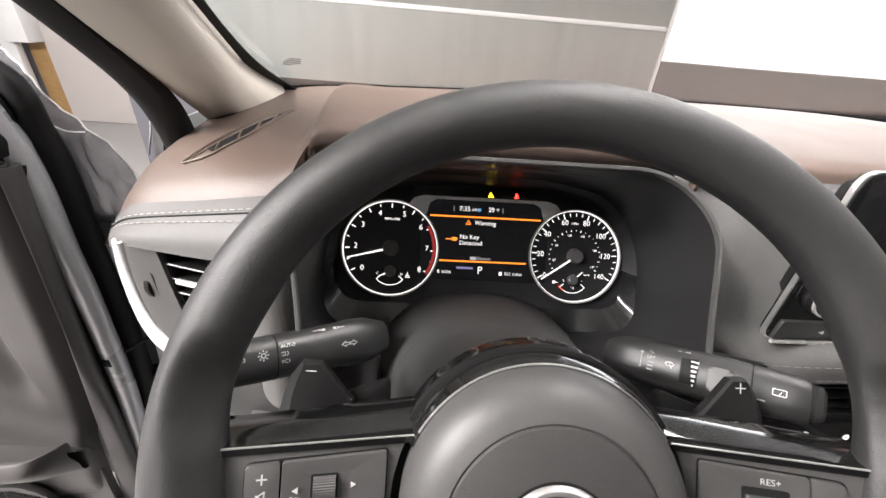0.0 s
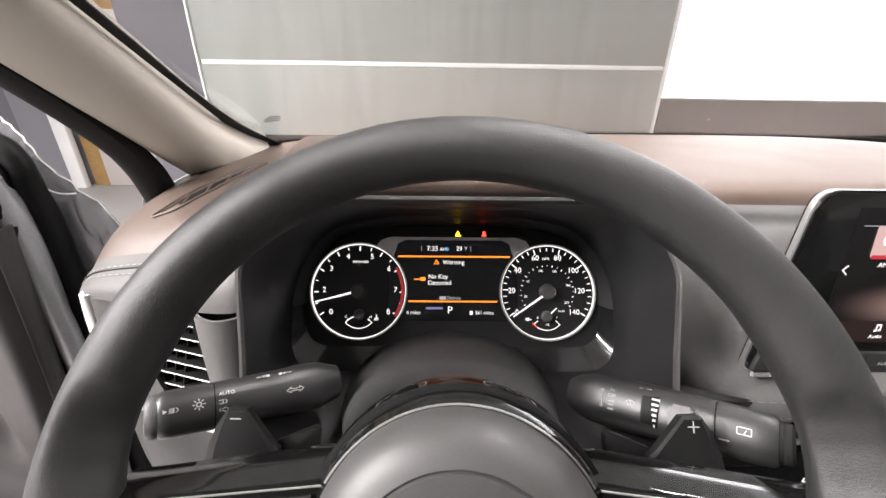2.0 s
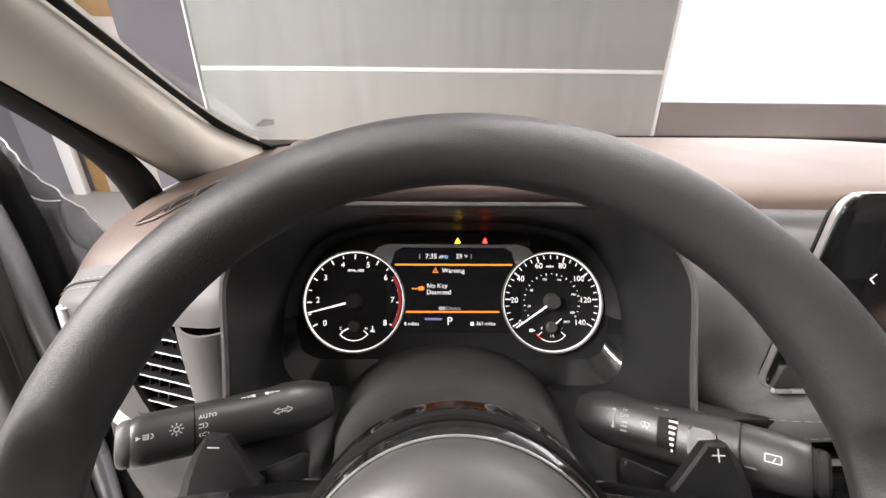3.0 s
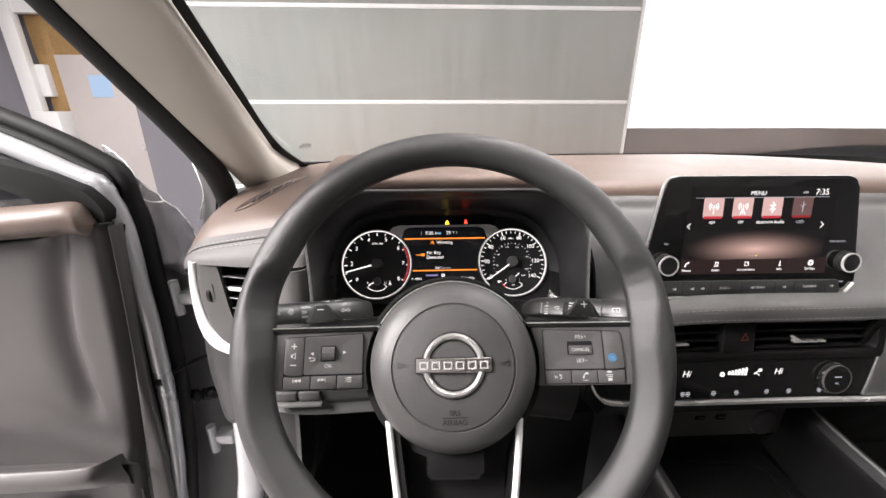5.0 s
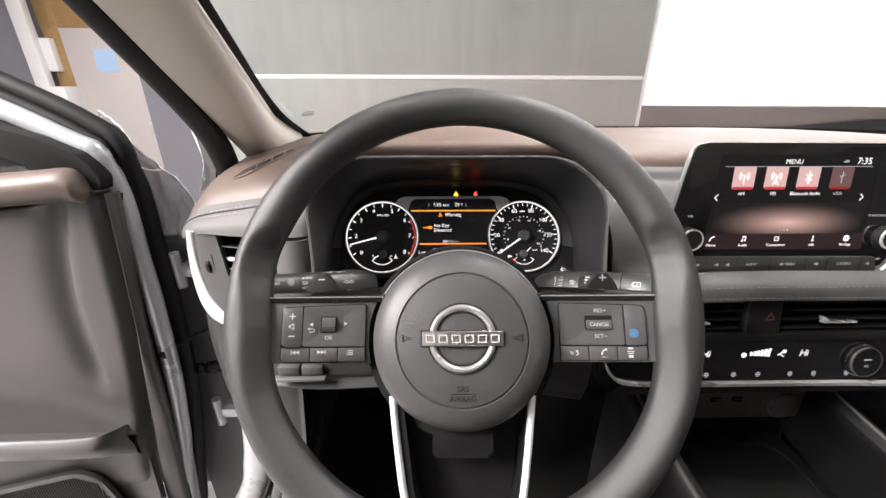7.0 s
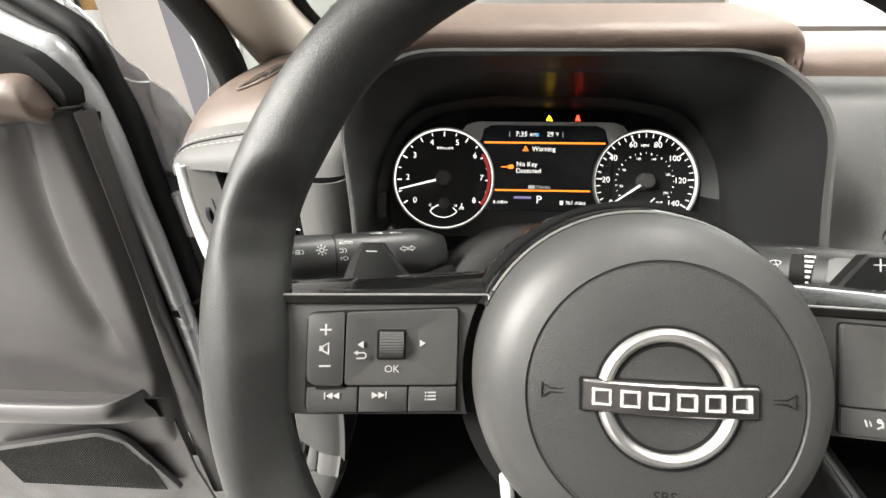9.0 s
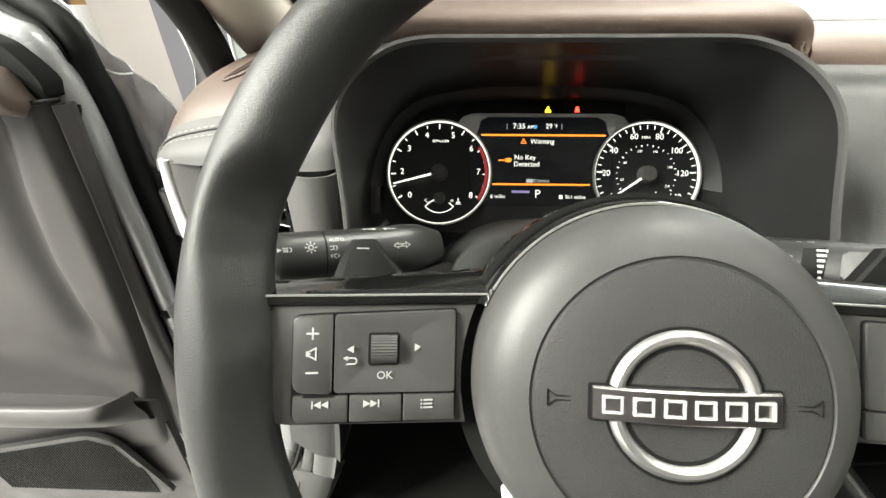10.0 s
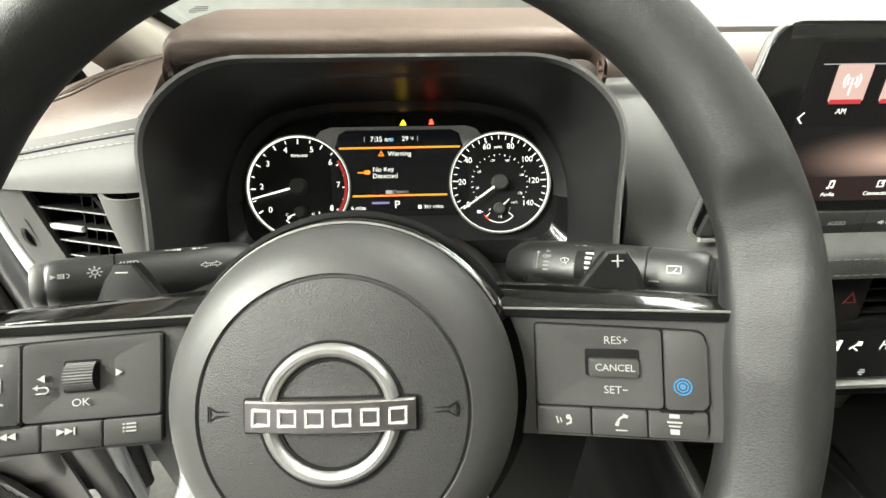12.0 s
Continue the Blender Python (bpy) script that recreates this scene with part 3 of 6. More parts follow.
def resample(pts, n):
    pts = [Vector(p) for p in pts] + [Vector(pts[0])]
    d = [0.0]
    for a, b in zip(pts, pts[1:]):
        d.append(d[-1] + (b - a).length)
    out = []
    i = 0
    for k in range(n):
        s = d[-1] * k / n
        while d[i + 1] < s:
            i += 1
        out.append(pts[i].lerp(pts[i + 1], (s - d[i]) / max(1e-9, d[i + 1] - d[i])))
    return out


def by_angle(pts, n):
    """n points of a closed outline, evenly spread by their angle round its middle."""
    res = resample([(p[0], p[1], 0) for p in pts], 900)
    ang = [(math.atan2(p.y, p.x), p) for p in res]
    out = []
    for k in range(n):
        a = -math.pi + 2 * math.pi * k / n
        out.append(min(ang, key=lambda t: abs(t[0] - a))[1])
    return out


NB = 120
ro, ri, rg = by_angle(lip_out, NB), by_angle(lip_in, NB), by_angle(glass_out, NB)
lipw = lambda p, z: FR @ Vector((p.x, p.y, z))
clw = lambda p, z: CL @ Vector((p.x, p.y, z))
part("front_lip", skin([[lipw(p, -0.03) for p in ro], [lipw(p, -0.002) for p in ro], [lipw(p.lerp(q, 0.35), 0.001) for p, q in zip(ro, ri)], [lipw(p.lerp(q, 0.8), 0.0005) for p, q in zip(ro, ri)],
                        [lipw(q, -0.003) for q in ri]], True), PLASTIC, binn, "satin grey lip round the opening")
part("shade", skin([[lipw(q, -0.003) for q in ri]] + [[lipw(q, -0.004).lerp(clw(g, 0.012), k / 5) for q, g in zip(ri, rg)] for k in range(1, 6)], True), SHADE, binn, "dark satin inner shade")
hood_pts = []
for u, drop in ((-0.1575, 0.022), (-0.1565, 0.010), (-0.152, 0.003), (-0.142, 0.0), (-0.10, 0.0), (0.0, 0.0), (0.10, 0.0), (0.142, 0.0), (0.153, 0.003), (0.1585, 0.010), (0.160, 0.022)):
    hood_pts.append([(CX + u, y, z - drop * (0.5 if y > 0.42 else 1.0)) for y, z in ((0.475, 1.156), (0.44, 1.176), (0.40, 1.1865), (0.35, 1.1825), (0.315, 1.1760), (0.3040, 1.1725), (0.2995, 1.1670), (0.3015, 1.1590), (0.307, 1.153))])
part("hood", skin(smooth_rows(hood_pts, 4, 4), thick=0.004), BROWN, binn, "brown soft hood over the dials")

cl_mid = [Vector((p.x * 0.965, p.y * (0.93 if p.y > 0 else 0.87), 0)) for p in rg]
cl_in = [Vector((p.x * 0.935, p.y * (0.90 if p.y > 0 else 0.72), 0)) for p in rg]
clus = thing("instrument_cluster", "lit black instrument cluster with two round dials and a display", "instrument cluster", CL)
part("face", slab([(p.x, p.y) for p in rg], -0.006, 0.0), DIALFACE, clus, "black cluster face")
low_half = [k for k in range(NB) if rg[k].y < -0.015]
top_half = [k for k in range(low_half[-1], low_half[0] + NB + 1)]
for ks, mat, lab in ((low_half, BOWL, "gloss black dished surround under the dials"), (top_half, SHADE, "dark satin rim over the dials")):
    part("surround", skin([[(pts[k % NB].x, pts[k % NB].y, z) for k in ks] for pts, z in ((rg, 0.0135), (cl_mid, 0.0065), (cl_in, 0.0004))]), mat, clus, lab)
wing = [(-0.0975 + 0.0503 * math.cos(radians(a)), 0.0503 * math.sin(radians(a))) for a in (46, 52, 58, 64, 70)] + [(-0.0755, 0.0532), (-0.0683, 0.0558), (-0.064, 0.0565)]
inside = [(-0.0605, 0.0420), (-0.0585, 0.0495), (-0.0515, 0.0535)]
arch = [(-x, y) for x, y in reversed(wing)]
arch = wing + arch + [(-x, y) for x, y in inside] + list(reversed(inside))
part("display_arch", slab(arch[::-1], 0.0, 0.0016), SILVER, clus, "silver arch above the display")
part("display", slab(rounded([(-0.0665, -0.030), (0.0665, -0.030), (0.0665, 0.042), (0.0575, 0.0503), (0.0515, 0.053), (-0.0515, 0.053), (-0.0575, 0.0503), (-0.0665, 0.042)], 0.003, 3), 0.0, 0.0012), glowing("display_glow", (0.05, 0.055, 0.07), 0.05), clus, "dark lit display panel")
part("telltale_strip", slab(rect(0, 0.0615, 0.153, 0.0125, 0.002), 0.0, 0.0012), PIANO, clus, "gloss black warning-lamp strip")
Z = 0.0016


def dial(cx, name, label):
    d = part(name, lathe([(0.0, 0.0008), (0.047, 0.0008), (0.0475, 0.0015)], 72, cx, 0.0), DIALFACE, clus, label)
    part("ring", ring(cx, 0, 0.0486, 0.0501, 0.0, 0.0045, n=72), EMBLEM, d, "bright ring")
    part("ring_glow", ring(cx, 0, 0.0477, 0.0485, 0.0012, 0.003, n=72), GLOW_WHITE, d, "lit inner ring")
    return d


def ticks(cx, parent, a0, a1, count, r0, r1, w, mat, every=1, skip=()):
    first = None
    for k in range(count):
        if k in skip:
            continue
        a = radians(a0 + (a1 - a0) * k / (count - 1))
        major = k % every == 0
        rr = r0 if major else r0 + (r1 - r0) * 0.35
        o = part("tick", bars((0, 0, r1 - rr, w if major else w * 0.7), z=0, h=0.0002), mat, parent)
        o.matrix_basis = Matrix.Translation((cx + (rr + r1) / 2 * math.cos(a), (rr + r1) / 2 * math.sin(a), Z)) @ pose(0, 0, 0, 0, 0, math.degrees(a))


def numeral(text, size, x, y, parent, mat=None, slant=0.0):
    return part("numeral", words(text, size, x, y, Z, slant=slant), mat or GLOW_WHITE, parent)


TX, SX = -0.0975, 0.0975
tach = dial(TX, "rev_counter", "round rev counter with white numerals and a red arc")
ticks(TX, tach, 212, -32, 17, 0.0415, 0.0462, 0.0012, GLOW_WHITE, 2)
for n, (x, y) in zip("02345678", ((-125.5, -21.5), (-133, 1), (-126.4, 22.8), (-109.5, 35.5), (-84.5, 35.5), (-67, 23), (-60, 1.2), (-67, -21.2))):
    numeral(n, 0.0056, x / 1000, y / 1000, tach)
part("red_arc", ring(TX, 0, 0.0435, 0.0464, Z, Z + 0.0003, -34, 33, 30), GLOW_DARKRED, tach, "red warning arc")
part("numeral", words("RPMx1000", 0.0026, TX + 0.001, 0.030, Z), GLOW_WHITE, tach)


def needle(cx, cy, ang, length, parent, hub, w=0.0011):
    part("needle", poly([(0.004, -w), (length, -w * 0.55), (length, w * 0.55), (0.004, w)], 0.0, 0.0006), GLOW_WHITE, parent, "white needle", m=Matrix.Translation((cx, cy, 0.0062 if hub > 0.006 else 0.004)) @ pose(0, 0, 0, 0, 0, ang))
    part("hub", lathe([(0, 0.0095 if hub > 0.006 else 0.006), (hub * 0.75, 0.0092 if hub > 0.006 else 0.0058), (hub * 0.9, 0.007 if hub > 0.006 else 0.005), (hub, 0.001)], 32, cx, cy), PLASTIC, parent, "black needle hub")


needle(TX, 0.0, 194.5, 0.0445, tach, 0.0085)


def small_gauge(cx, cy, ang, parent, r=0.0185):
    part("gauge_arc", ring(cx, cy + 0.004, r - 0.0008, r, Z, Z + 0.0003, 222, 318, 24), GLOW_WHITE, parent, "small gauge arc")
    for a in (222, 318):
        c, s = math.cos(radians(a)), math.sin(radians(a))
        part("tick", bars((0, 0, 0.006, 0.0008)), GLOW_WHITE, parent, m=Matrix.Translation((cx + (r - 0.003) * c, cy + 0.004 + (r - 0.003) * s, Z)) @ pose(0, 0, 0, 0, 0, a))
    needle(cx, cy, ang, 0.013, parent, 0.0058, 0.0007)


small_gauge(TX + 0.0005, -0.024, 205, tach)
numeral("C", 0.0026, TX - 0.0125, -0.0265, tach)
numeral("H", 0.0026, TX + 0.0125, -0.0265, tach)
part("gauge_symbol", bars((TX + 0.0185, -0.028, 0.004, 0.0008), (TX + 0.0185, -0.026, 0.0008, 0.004), (TX + 0.0185, -0.0295, 0.005, 0.0006), z=Z), GLOW_WHITE, tach, "small coolant symbol")

speedo = dial(SX, "speedometer", "round speedometer with white numerals")
ticks(SX, speedo, 212, -32, 29, 0.0405, 0.0462, 0.0012, GLOW_WHITE, 4)
for n, (x, y) in zip(("0", "20", "40", "60", "80", "100", "120", "140"), ((66.0, -21.0), (60.5, 1.2), (67, 22.3), (85.5, 35.3), (109, 35.3), (125, 22.5), (131, 1.4), (125, -20.6))):
    numeral(n, 0.0056, x / 1000, y / 1000, speedo)
ticks(SX, speedo, 210, -32, 23, 0.0262, 0.0282, 0.0008, GLOW_WHITE, 2)
for n, a in (("20", 192), ("60", 151), ("100", 107), ("140", 70), ("180", 18), ("220", -28)):
    numeral(n, 0.0023, SX + 0.0228 * math.cos(radians(a)), 0.0228 * math.sin(radians(a)), speedo)
numeral("MPH", 0.0027, SX - 0.001, 0.0345, speedo)
numeral("km/h", 0.0023, SX + 0.0145, -0.0195, speedo)
needle(SX, 0.0, 214.5, 0.0445, speedo, 0.0085)
small_gauge(SX - 0.001, -0.025, 42, speedo)
part("red_arc", ring(SX - 0.001, -0.021, 0.0178, 0.0187, Z + 0.0001, Z + 0.0005, 215, 236, 8), GLOW_RED, speedo, "red reserve arc")
numeral("0", 0.0023, SX - 0.0105, -0.0262, speedo)
numeral("1/2", 0.0023, SX - 0.0005, -0.0335, speedo)
numeral("1", 0.0023, SX + 0.0095, -0.0262, speedo)
part("gauge_symbol", bars((SX - 0.021, -0.028, 0.0035, 0.0028), (SX - 0.0178, -0.0283, 0.0018, 0.0008), z=Z), GLOW_WHITE, speedo, "small fuel pump symbol")

display = clus.children[2]
for o in clus.children:
    if o.name.startswith("display") and not o.name.startswith("display_arch"):
        display = o
TEXT_AT = Matrix.Translation((-0.0026, 0, 0))
part("line", bars((0.0005, 0.0362, 0.117, 0.0017), z=Z), GLOW_ORANGE, display, "orange upper line")
part("line", bars((-0.0005, -0.0102, 0.092, 0.0017), z=Z), GLOW_ORANGE, display, "orange lower line")
for text, size, x, y, mat in (("7:35", 0.0050, -0.0195, 0.0444, GLOW_WHITE), ("AM", 0.0032, -0.0085, 0.0438, GLOW_WHITE), ("29", 0.0046, 0.0085, 0.0445, GLOW_WHITE), ("\u00b0F", 0.003, 0.0150, 0.0446, GLOW_WHITE),
                              ("Warning", 0.0046, 0.0025, 0.0302, GLOW_WHITE), ("No Key", 0.0046, -0.0135, 0.0152, GLOW_WHITE), ("Detected", 0.0046, -0.0118, 0.0088, GLOW_WHITE),
                              ("Dismiss", 0.0034, 0.0028, -0.0068, GLOW_DIM), ("P", 0.0078, -0.001, -0.0195, GLOW_WHITE), ("6 miles", 0.0036, -0.0385, -0.0218, GLOW_WHITE), ("361 miles", 0.0036, 0.0345, -0.0218, GLOW_WHITE)):
    part("readout", words(text, size, x, y, Z), mat, display, m=TEXT_AT)
part("readout", bars((-0.017, -0.0172, 0.017, 0.0022), z=Z), GLOW_VIOLET, display, "small violet mode bar", m=TEXT_AT)
part("symbol", bars((-0.0085, -0.0068, 0.0065, 0.0034), z=Z), GLOW_DIM, display, m=TEXT_AT)
part("symbol", bars((0.0210, -0.0218, 0.0032, 0.0036), z=Z), GLOW_WHITE, display, "small pump symbol", m=TEXT_AT)
part("symbol", merged(ring(-0.0043, 0.0440, 0.0004, 0.0018, Z, Z + 0.0002, n=12)), GLOW_BLUE, display, "blue frost symbol", m=TEXT_AT)
tri = [(-0.0182, 0.0282), (-0.0122, 0.0282), (-0.0152, 0.0335)]
tri_i = [(-0.0170, 0.0289), (-0.0134, 0.0289), (-0.0152, 0.0321)]
part("symbol", frame_slab(tri, tri_i, Z, Z + 0.0002), GLOW_ORANGE, display, "orange warning triangle", m=TEXT_AT)
part("symbol", bars((-0.0152, 0.0302, 0.0005, 0.0018), z=Z), GLOW_ORANGE, display, "orange exclamation mark", m=TEXT_AT)
part("symbol", merged(bars((-0.0355, 0.0125, 0.006, 0.0012), (-0.030, 0.0127, 0.004, 0.0036), z=Z), ring(-0.0283, 0.0127, 0.0006, 0.0022, Z, Z + 0.0002, n=12)), GLOW_ORANGE, display, "orange key symbol", m=TEXT_AT)
part("symbol", bars((-0.031, 0.0445, 0.0005, 0.005), (0.0205, 0.0445, 0.0005, 0.005), z=Z), GLOW_DIM, display, m=TEXT_AT)
part("telltale", poly([(0.0014, 0.0578), (0.0074, 0.0578), (0.0044, 0.0632)], Z), TELL_YELLOW, clus, "lit yellow warning triangle")
part("telltale", poly([(0.0293, 0.0580), (0.0343, 0.0580), (0.0332, 0.0605), (0.0328, 0.0630), (0.0308, 0.0630), (0.0304, 0.0605)], Z), TELL_RED, clus, "lit red seat-belt lamp")

# ---- steering wheel ----
WX, WY, WZ, WTILT, WTURN, WYAW = 0.0655, 0.0938, 1.0693, 33.0, -0.3, -2.2
WH = leaning(WX, WY, WZ, WTILT, WTURN) @ pose(0, 0, 0, 0, WYAW, 0)
wheel = thing("steering_wheel", "black leather steering wheel with gloss trim and a round horn pad", "steering wheel", WH)
RR, RT = 0.1592, 0.0141
rows = []
for k in range(361):
    a = 2 * math.pi * k / 360
    c, s = math.cos(a), math.sin(a)
    up = math.degrees(math.asin(max(-1.0, min(1.0, s))))      # degrees above the level of the spokes
    flare = math.exp(-((up + 3) / 12) ** 2)                   # the rim swells inwards where a spoke joins it
    grip = math.exp(-((up - 27) / 9) ** 2)                    # swelling above the thumb rest
    flat = RT * float(np.interp(up, (-75, -45, -22, -13, -5, 3, 9, 14, 18, 21, 24), (1.10, 0.92, 0.82, 1.00, 1.20, 1.02, 0.72, 0.62, 0.68, 0.88, 1.25)))      # thumb rest: a flat cut across the inner front
    tuck = 0.0026 * math.exp(-((up + 8) / 22) ** 2) if c > 0 else 0.0      # pulls one side in so the rim's outline fits the camera's view
    row = []
    for j in range(56):
        b = 2 * math.pi * j / 56
        inner = max(0.0, -math.cos(b))
        r = RT * (1 + (0.38 * flare + 0.10 * grip) * inner)
        face = math.cos(b - radians(127))
        if face > 0.12:
            r = -math.log(math.exp(-11 * r / RT) + math.exp(-11 * flat / face / RT)) * RT / 11
        rad, w = r * math.cos(b), (r + 0.0008) * math.sin(b)
        if w > 0:
            w *= 1 - 0.16 * flare * inner
        x, y = (RR + rad) * c, (RR + rad) * s
        row.append((-0.0008 - tuck + x, 0.0095 + y, 0.0095 + w))
    rows.append(row)
bm = skin(rows, True)
bmesh.ops.remove_doubles(bm, verts=bm.verts, dist=1e-6)
rim = part("rim", bm, LEATHER, wheel, "black grained leather rim")

HX, HY = -0.002, -0.0115
HC = -0.0127                      # middle of the hub


def spoke_frame(sg):
    """The spokes' plane, bent towards the driver at its outer end."""
    return pose(sg * 0.075, 0, -0.005) @ pose(0, 0, 0, 0, -sg * 12.6, 0) @ pose(-sg * 0.075, 0, 0)


def spoke(sg):
    """One side spoke with its gloss band and switches; sg is -1 or 1."""
    M = spoke_frame(sg)
    S = lambda pts: [(sg * x, y) for x, y in pts][::sg]
    arc = [(sg * HX + math.sqrt(0.0705 ** 2 - (y - HC) ** 2), y) for y in (0.0165, 0.009, 0.0, -0.009, -0.018, -0.025, -0.0305)]
    body = S(arc + rounded([(0.0682, -0.0305), (0.136, -0.0290), (0.1465, -0.027), (0.150, -0.015), (0.150, 0.014), (0.148, 0.0158), (0.064, 0.0165)], [0.0005, 0.004, 0.006, 0.006, 0.003, 0.002, 0.0005], 3)[4:-4])
    part("spoke", slab(body, -0.022, 0.0, 0.0022, 3), PLASTIC, wheel, "dark grey spoke", m=M)
    yf = lambda x: 0.0190 - (x - 0.057) * 0.014
    rows = []
    for x in (0.050, 0.060, 0.075, 0.09, 0.105, 0.12, 0.134, 0.143, 0.1475):
        h = 0.0092 - 0.0048 * min(1.0, max(0.0, (x - 0.06) / 0.08))
        y = yf(x)
        rows.append([(sg * x, y + dy, z) for dy, z in ((-0.0036, -0.020), (-0.0036, 0.0006), (-0.0030, 0.0014), (-0.0004, 0.0016), (0.0004, 0.0010), (h * 0.35, -0.0040), (h * 0.72, -0.0090), (h, -0.0145), (h + 0.0002, -0.024), (0.0, -0.026))])
    part("gloss_band", skin(rows if sg < 0 else rows[::-1], True, True), PIANO, wheel, "gloss black band along the spoke", m=M)
    part("bright_line", tube([(sg * x, yf(x) + 0.0002, 0.0014) for x in (0.060, 0.075, 0.09, 0.105, 0.12, 0.134, 0.1445)], 0.0005, 6), EMBLEM, wheel, "thin bright line", m=M)
    if sg > 0:
        M = M @ pose(-0.0026, 0, 0)
    frame_o = rounded(S([(0.0743, -0.0292), (0.1165, -0.0290), (0.1352, -0.0282), (0.1352, 0.0112), (0.1203, 0.0120), (0.0743, 0.0138)]), [0.002, 0.002, 0.004, 0.004, 0.002, 0.002], 4)
    # Stands just above the spoke; black paints the shade of the switch gaps.
    part("switch_surround", slab(frame_o, -0.003, 0.0003), MATTE_BLACK, wheel, "black plate painting the shaded gap round the switches", m=M)
    main = rounded(S([(0.0750, -0.0181), (0.1200, -0.0175), (0.1200, 0.0112), (0.0750, 0.0131)]), 0.0016, 3)
    mx, my = sg * 0.1020, -0.0018
    scaled = lambda kx, ky: [(mx + (x - mx) * kx, my + (y - my) * ky) for x, y in main]
    bm = skin([[(x, y, z) for x, y in pts] for pts, z in ((main, -0.002), (main, 0.0014), (scaled(0.985, 0.978), 0.0020), (scaled(0.74, 0.78), 0.0020), (scaled(0.40, 0.44), 0.0006))], True)
    vs = [v for v in bm.verts if abs(v.co.z - 0.0006) < 1e-6]
    bm.faces.new(sorted(vs, key=lambda v: math.atan2(v.co.y - my, v.co.x - mx)))
    bmesh.ops.recalc_face_normals(bm, faces=bm.faces)
    sw = part("switch_pad", bm, PLASTIC, wheel, "dark grey dished switch pad", 25, m=M)
    side = rounded(S([(0.1207, -0.0175), (0.1346, -0.0170), (0.1346, 0.0105), (0.1207, 0.0113)]), [0.001, 0.002, 0.004, 0.001], 4)
    rocker = part("rocker", slab(side, -0.002, 0.0020, 0.0007), PLASTIC, wheel, "dark grey rocker switch", m=M)
    low = []
    edges = [0.0747, 0.0948, 0.1145, 0.1346]
    for i in range(3):
        a, b = edges[i] + 0.0003, edges[i + 1] - 0.0003
        ya, yb = -0.0188 + (a - 0.0747) * 0.01, -0.0188 + (b - 0.0747) * 0.01
        za, zb = -0.0287 + (a - 0.0747) * 0.014, -0.0287 + (b - 0.0747) * 0.014
        low.append(part("button", slab(rounded(S([(a, za), (b, zb), (b, yb), (a, ya)]), 0.0006 if i < 2 else [0.0006, 0.003, 0.001, 0.0006][::1 if sg > 0 else -1], 3), -0.002, 0.0018, 0.0006), PLASTIC, wheel, "dark grey push button", m=M))
    return sw, rocker, low


Zs = 0.0019
swL, rockL, lowL = spoke(-1)
swR, rockR, lowR = spoke(1)
# left pad
part("thumb_well", slab(rect(-0.1020, -0.0016, 0.0116, 0.0122, 0.0012), -0.0010, 0.0009), MATTE_BLACK, swL, "black well")
rows = []
for k in range(37):
    a = radians(-10 + 200 * k / 36)
    r = 0.0056 + (0.0003 if k % 2 else 0.0)
    rows.append([(-0.1068, -0.0016 + r * math.cos(a), -0.0008 + r * math.sin(a) * 0.75), (-0.0972, -0.0016 + r * math.cos(a), -0.0008 + r * math.sin(a) * 0.75)])
part("thumb_wheel", skin(rows), PLASTIC, swL, "ribbed thumb wheel", 20)
part("symbol", poly([(-0.1154, -0.0014), (-0.1130, -0.0028), (-0.1130, 0.0000)], 0.0019), PRINT, swL)
part("symbol", poly([(-0.0882, -0.0010), (-0.0906, 0.0004), (-0.0906, -0.0024)], 0.0014), PRINT, swL)
part("symbol", merged(bars((-0.1146, -0.0046, 0.0026, 0.0005), (-0.1142, -0.0068, 0.0030, 0.0005), z=0.0019), ring(-0.1131, -0.0057, 0.0009, 0.0014, 0.0019, 0.0021, -90, 90, 10), poly([(-0.1168, -0.0046), (-0.1152, -0.0056), (-0.1152, -0.0036)], 0.0019)), PRINT, swL)
part("symbol", words("OK", 0.0029, -0.1016, -0.0112, 0.0021), PRINT, swL)
part("symbol", bars((-0.1277, 0.0045, 0.0044, 0.0007), (-0.1277, 0.0045, 0.0007, 0.0044), z=Zs), PRINT, rockL)
part("symbol", bars((-0.1277, -0.0097, 0.0044, 0.0007), z=Zs), PRINT, rockL)
part("symbol", merged(bars((-0.1300, -0.0078, 0.0014, 0.0006), (-0.1306, -0.0078, 0.0006, 0.0020), z=Zs), frame_slab([(-0.1303, -0.0086), (-0.1272, -0.0103), (-0.1272, -0.0053), (-0.1303, -0.0070)], [(-0.1298, -0.0083), (-0.1277, -0.0095), (-0.1277, -0.0061), (-0.1298, -0.0073)], Zs, Zs + 0.0002)), PRINT, rockL, m=pose(0.001, 0.0050, 0.0002))


def arrow(x, y, s, sg):
    return poly([(x - sg * s, y - s), (x + sg * s, y), (x - sg * s, y + s)][::int(sg)], 0.0017)


part("symbol", merged(arrow(-0.1242, -0.0287, 0.0013, -1.0), arrow(-0.1268, -0.0287, 0.0013, -1.0), bars((-0.1285, -0.0287, 0.0005, 0.0028), z=0.0017)), PRINT, lowL[2], m=pose(0.0012, 0.0074, 0.0003))
part("symbol", merged(arrow(-0.1065, -0.0272, 0.0013, 1.0), arrow(-0.1039, -0.0272, 0.0013, 1.0), bars((-0.1022, -0.0272, 0.0005, 0.0028), z=0.0017)), PRINT, lowL[1], m=pose(-0.0014, 0.0058, 0.0003))
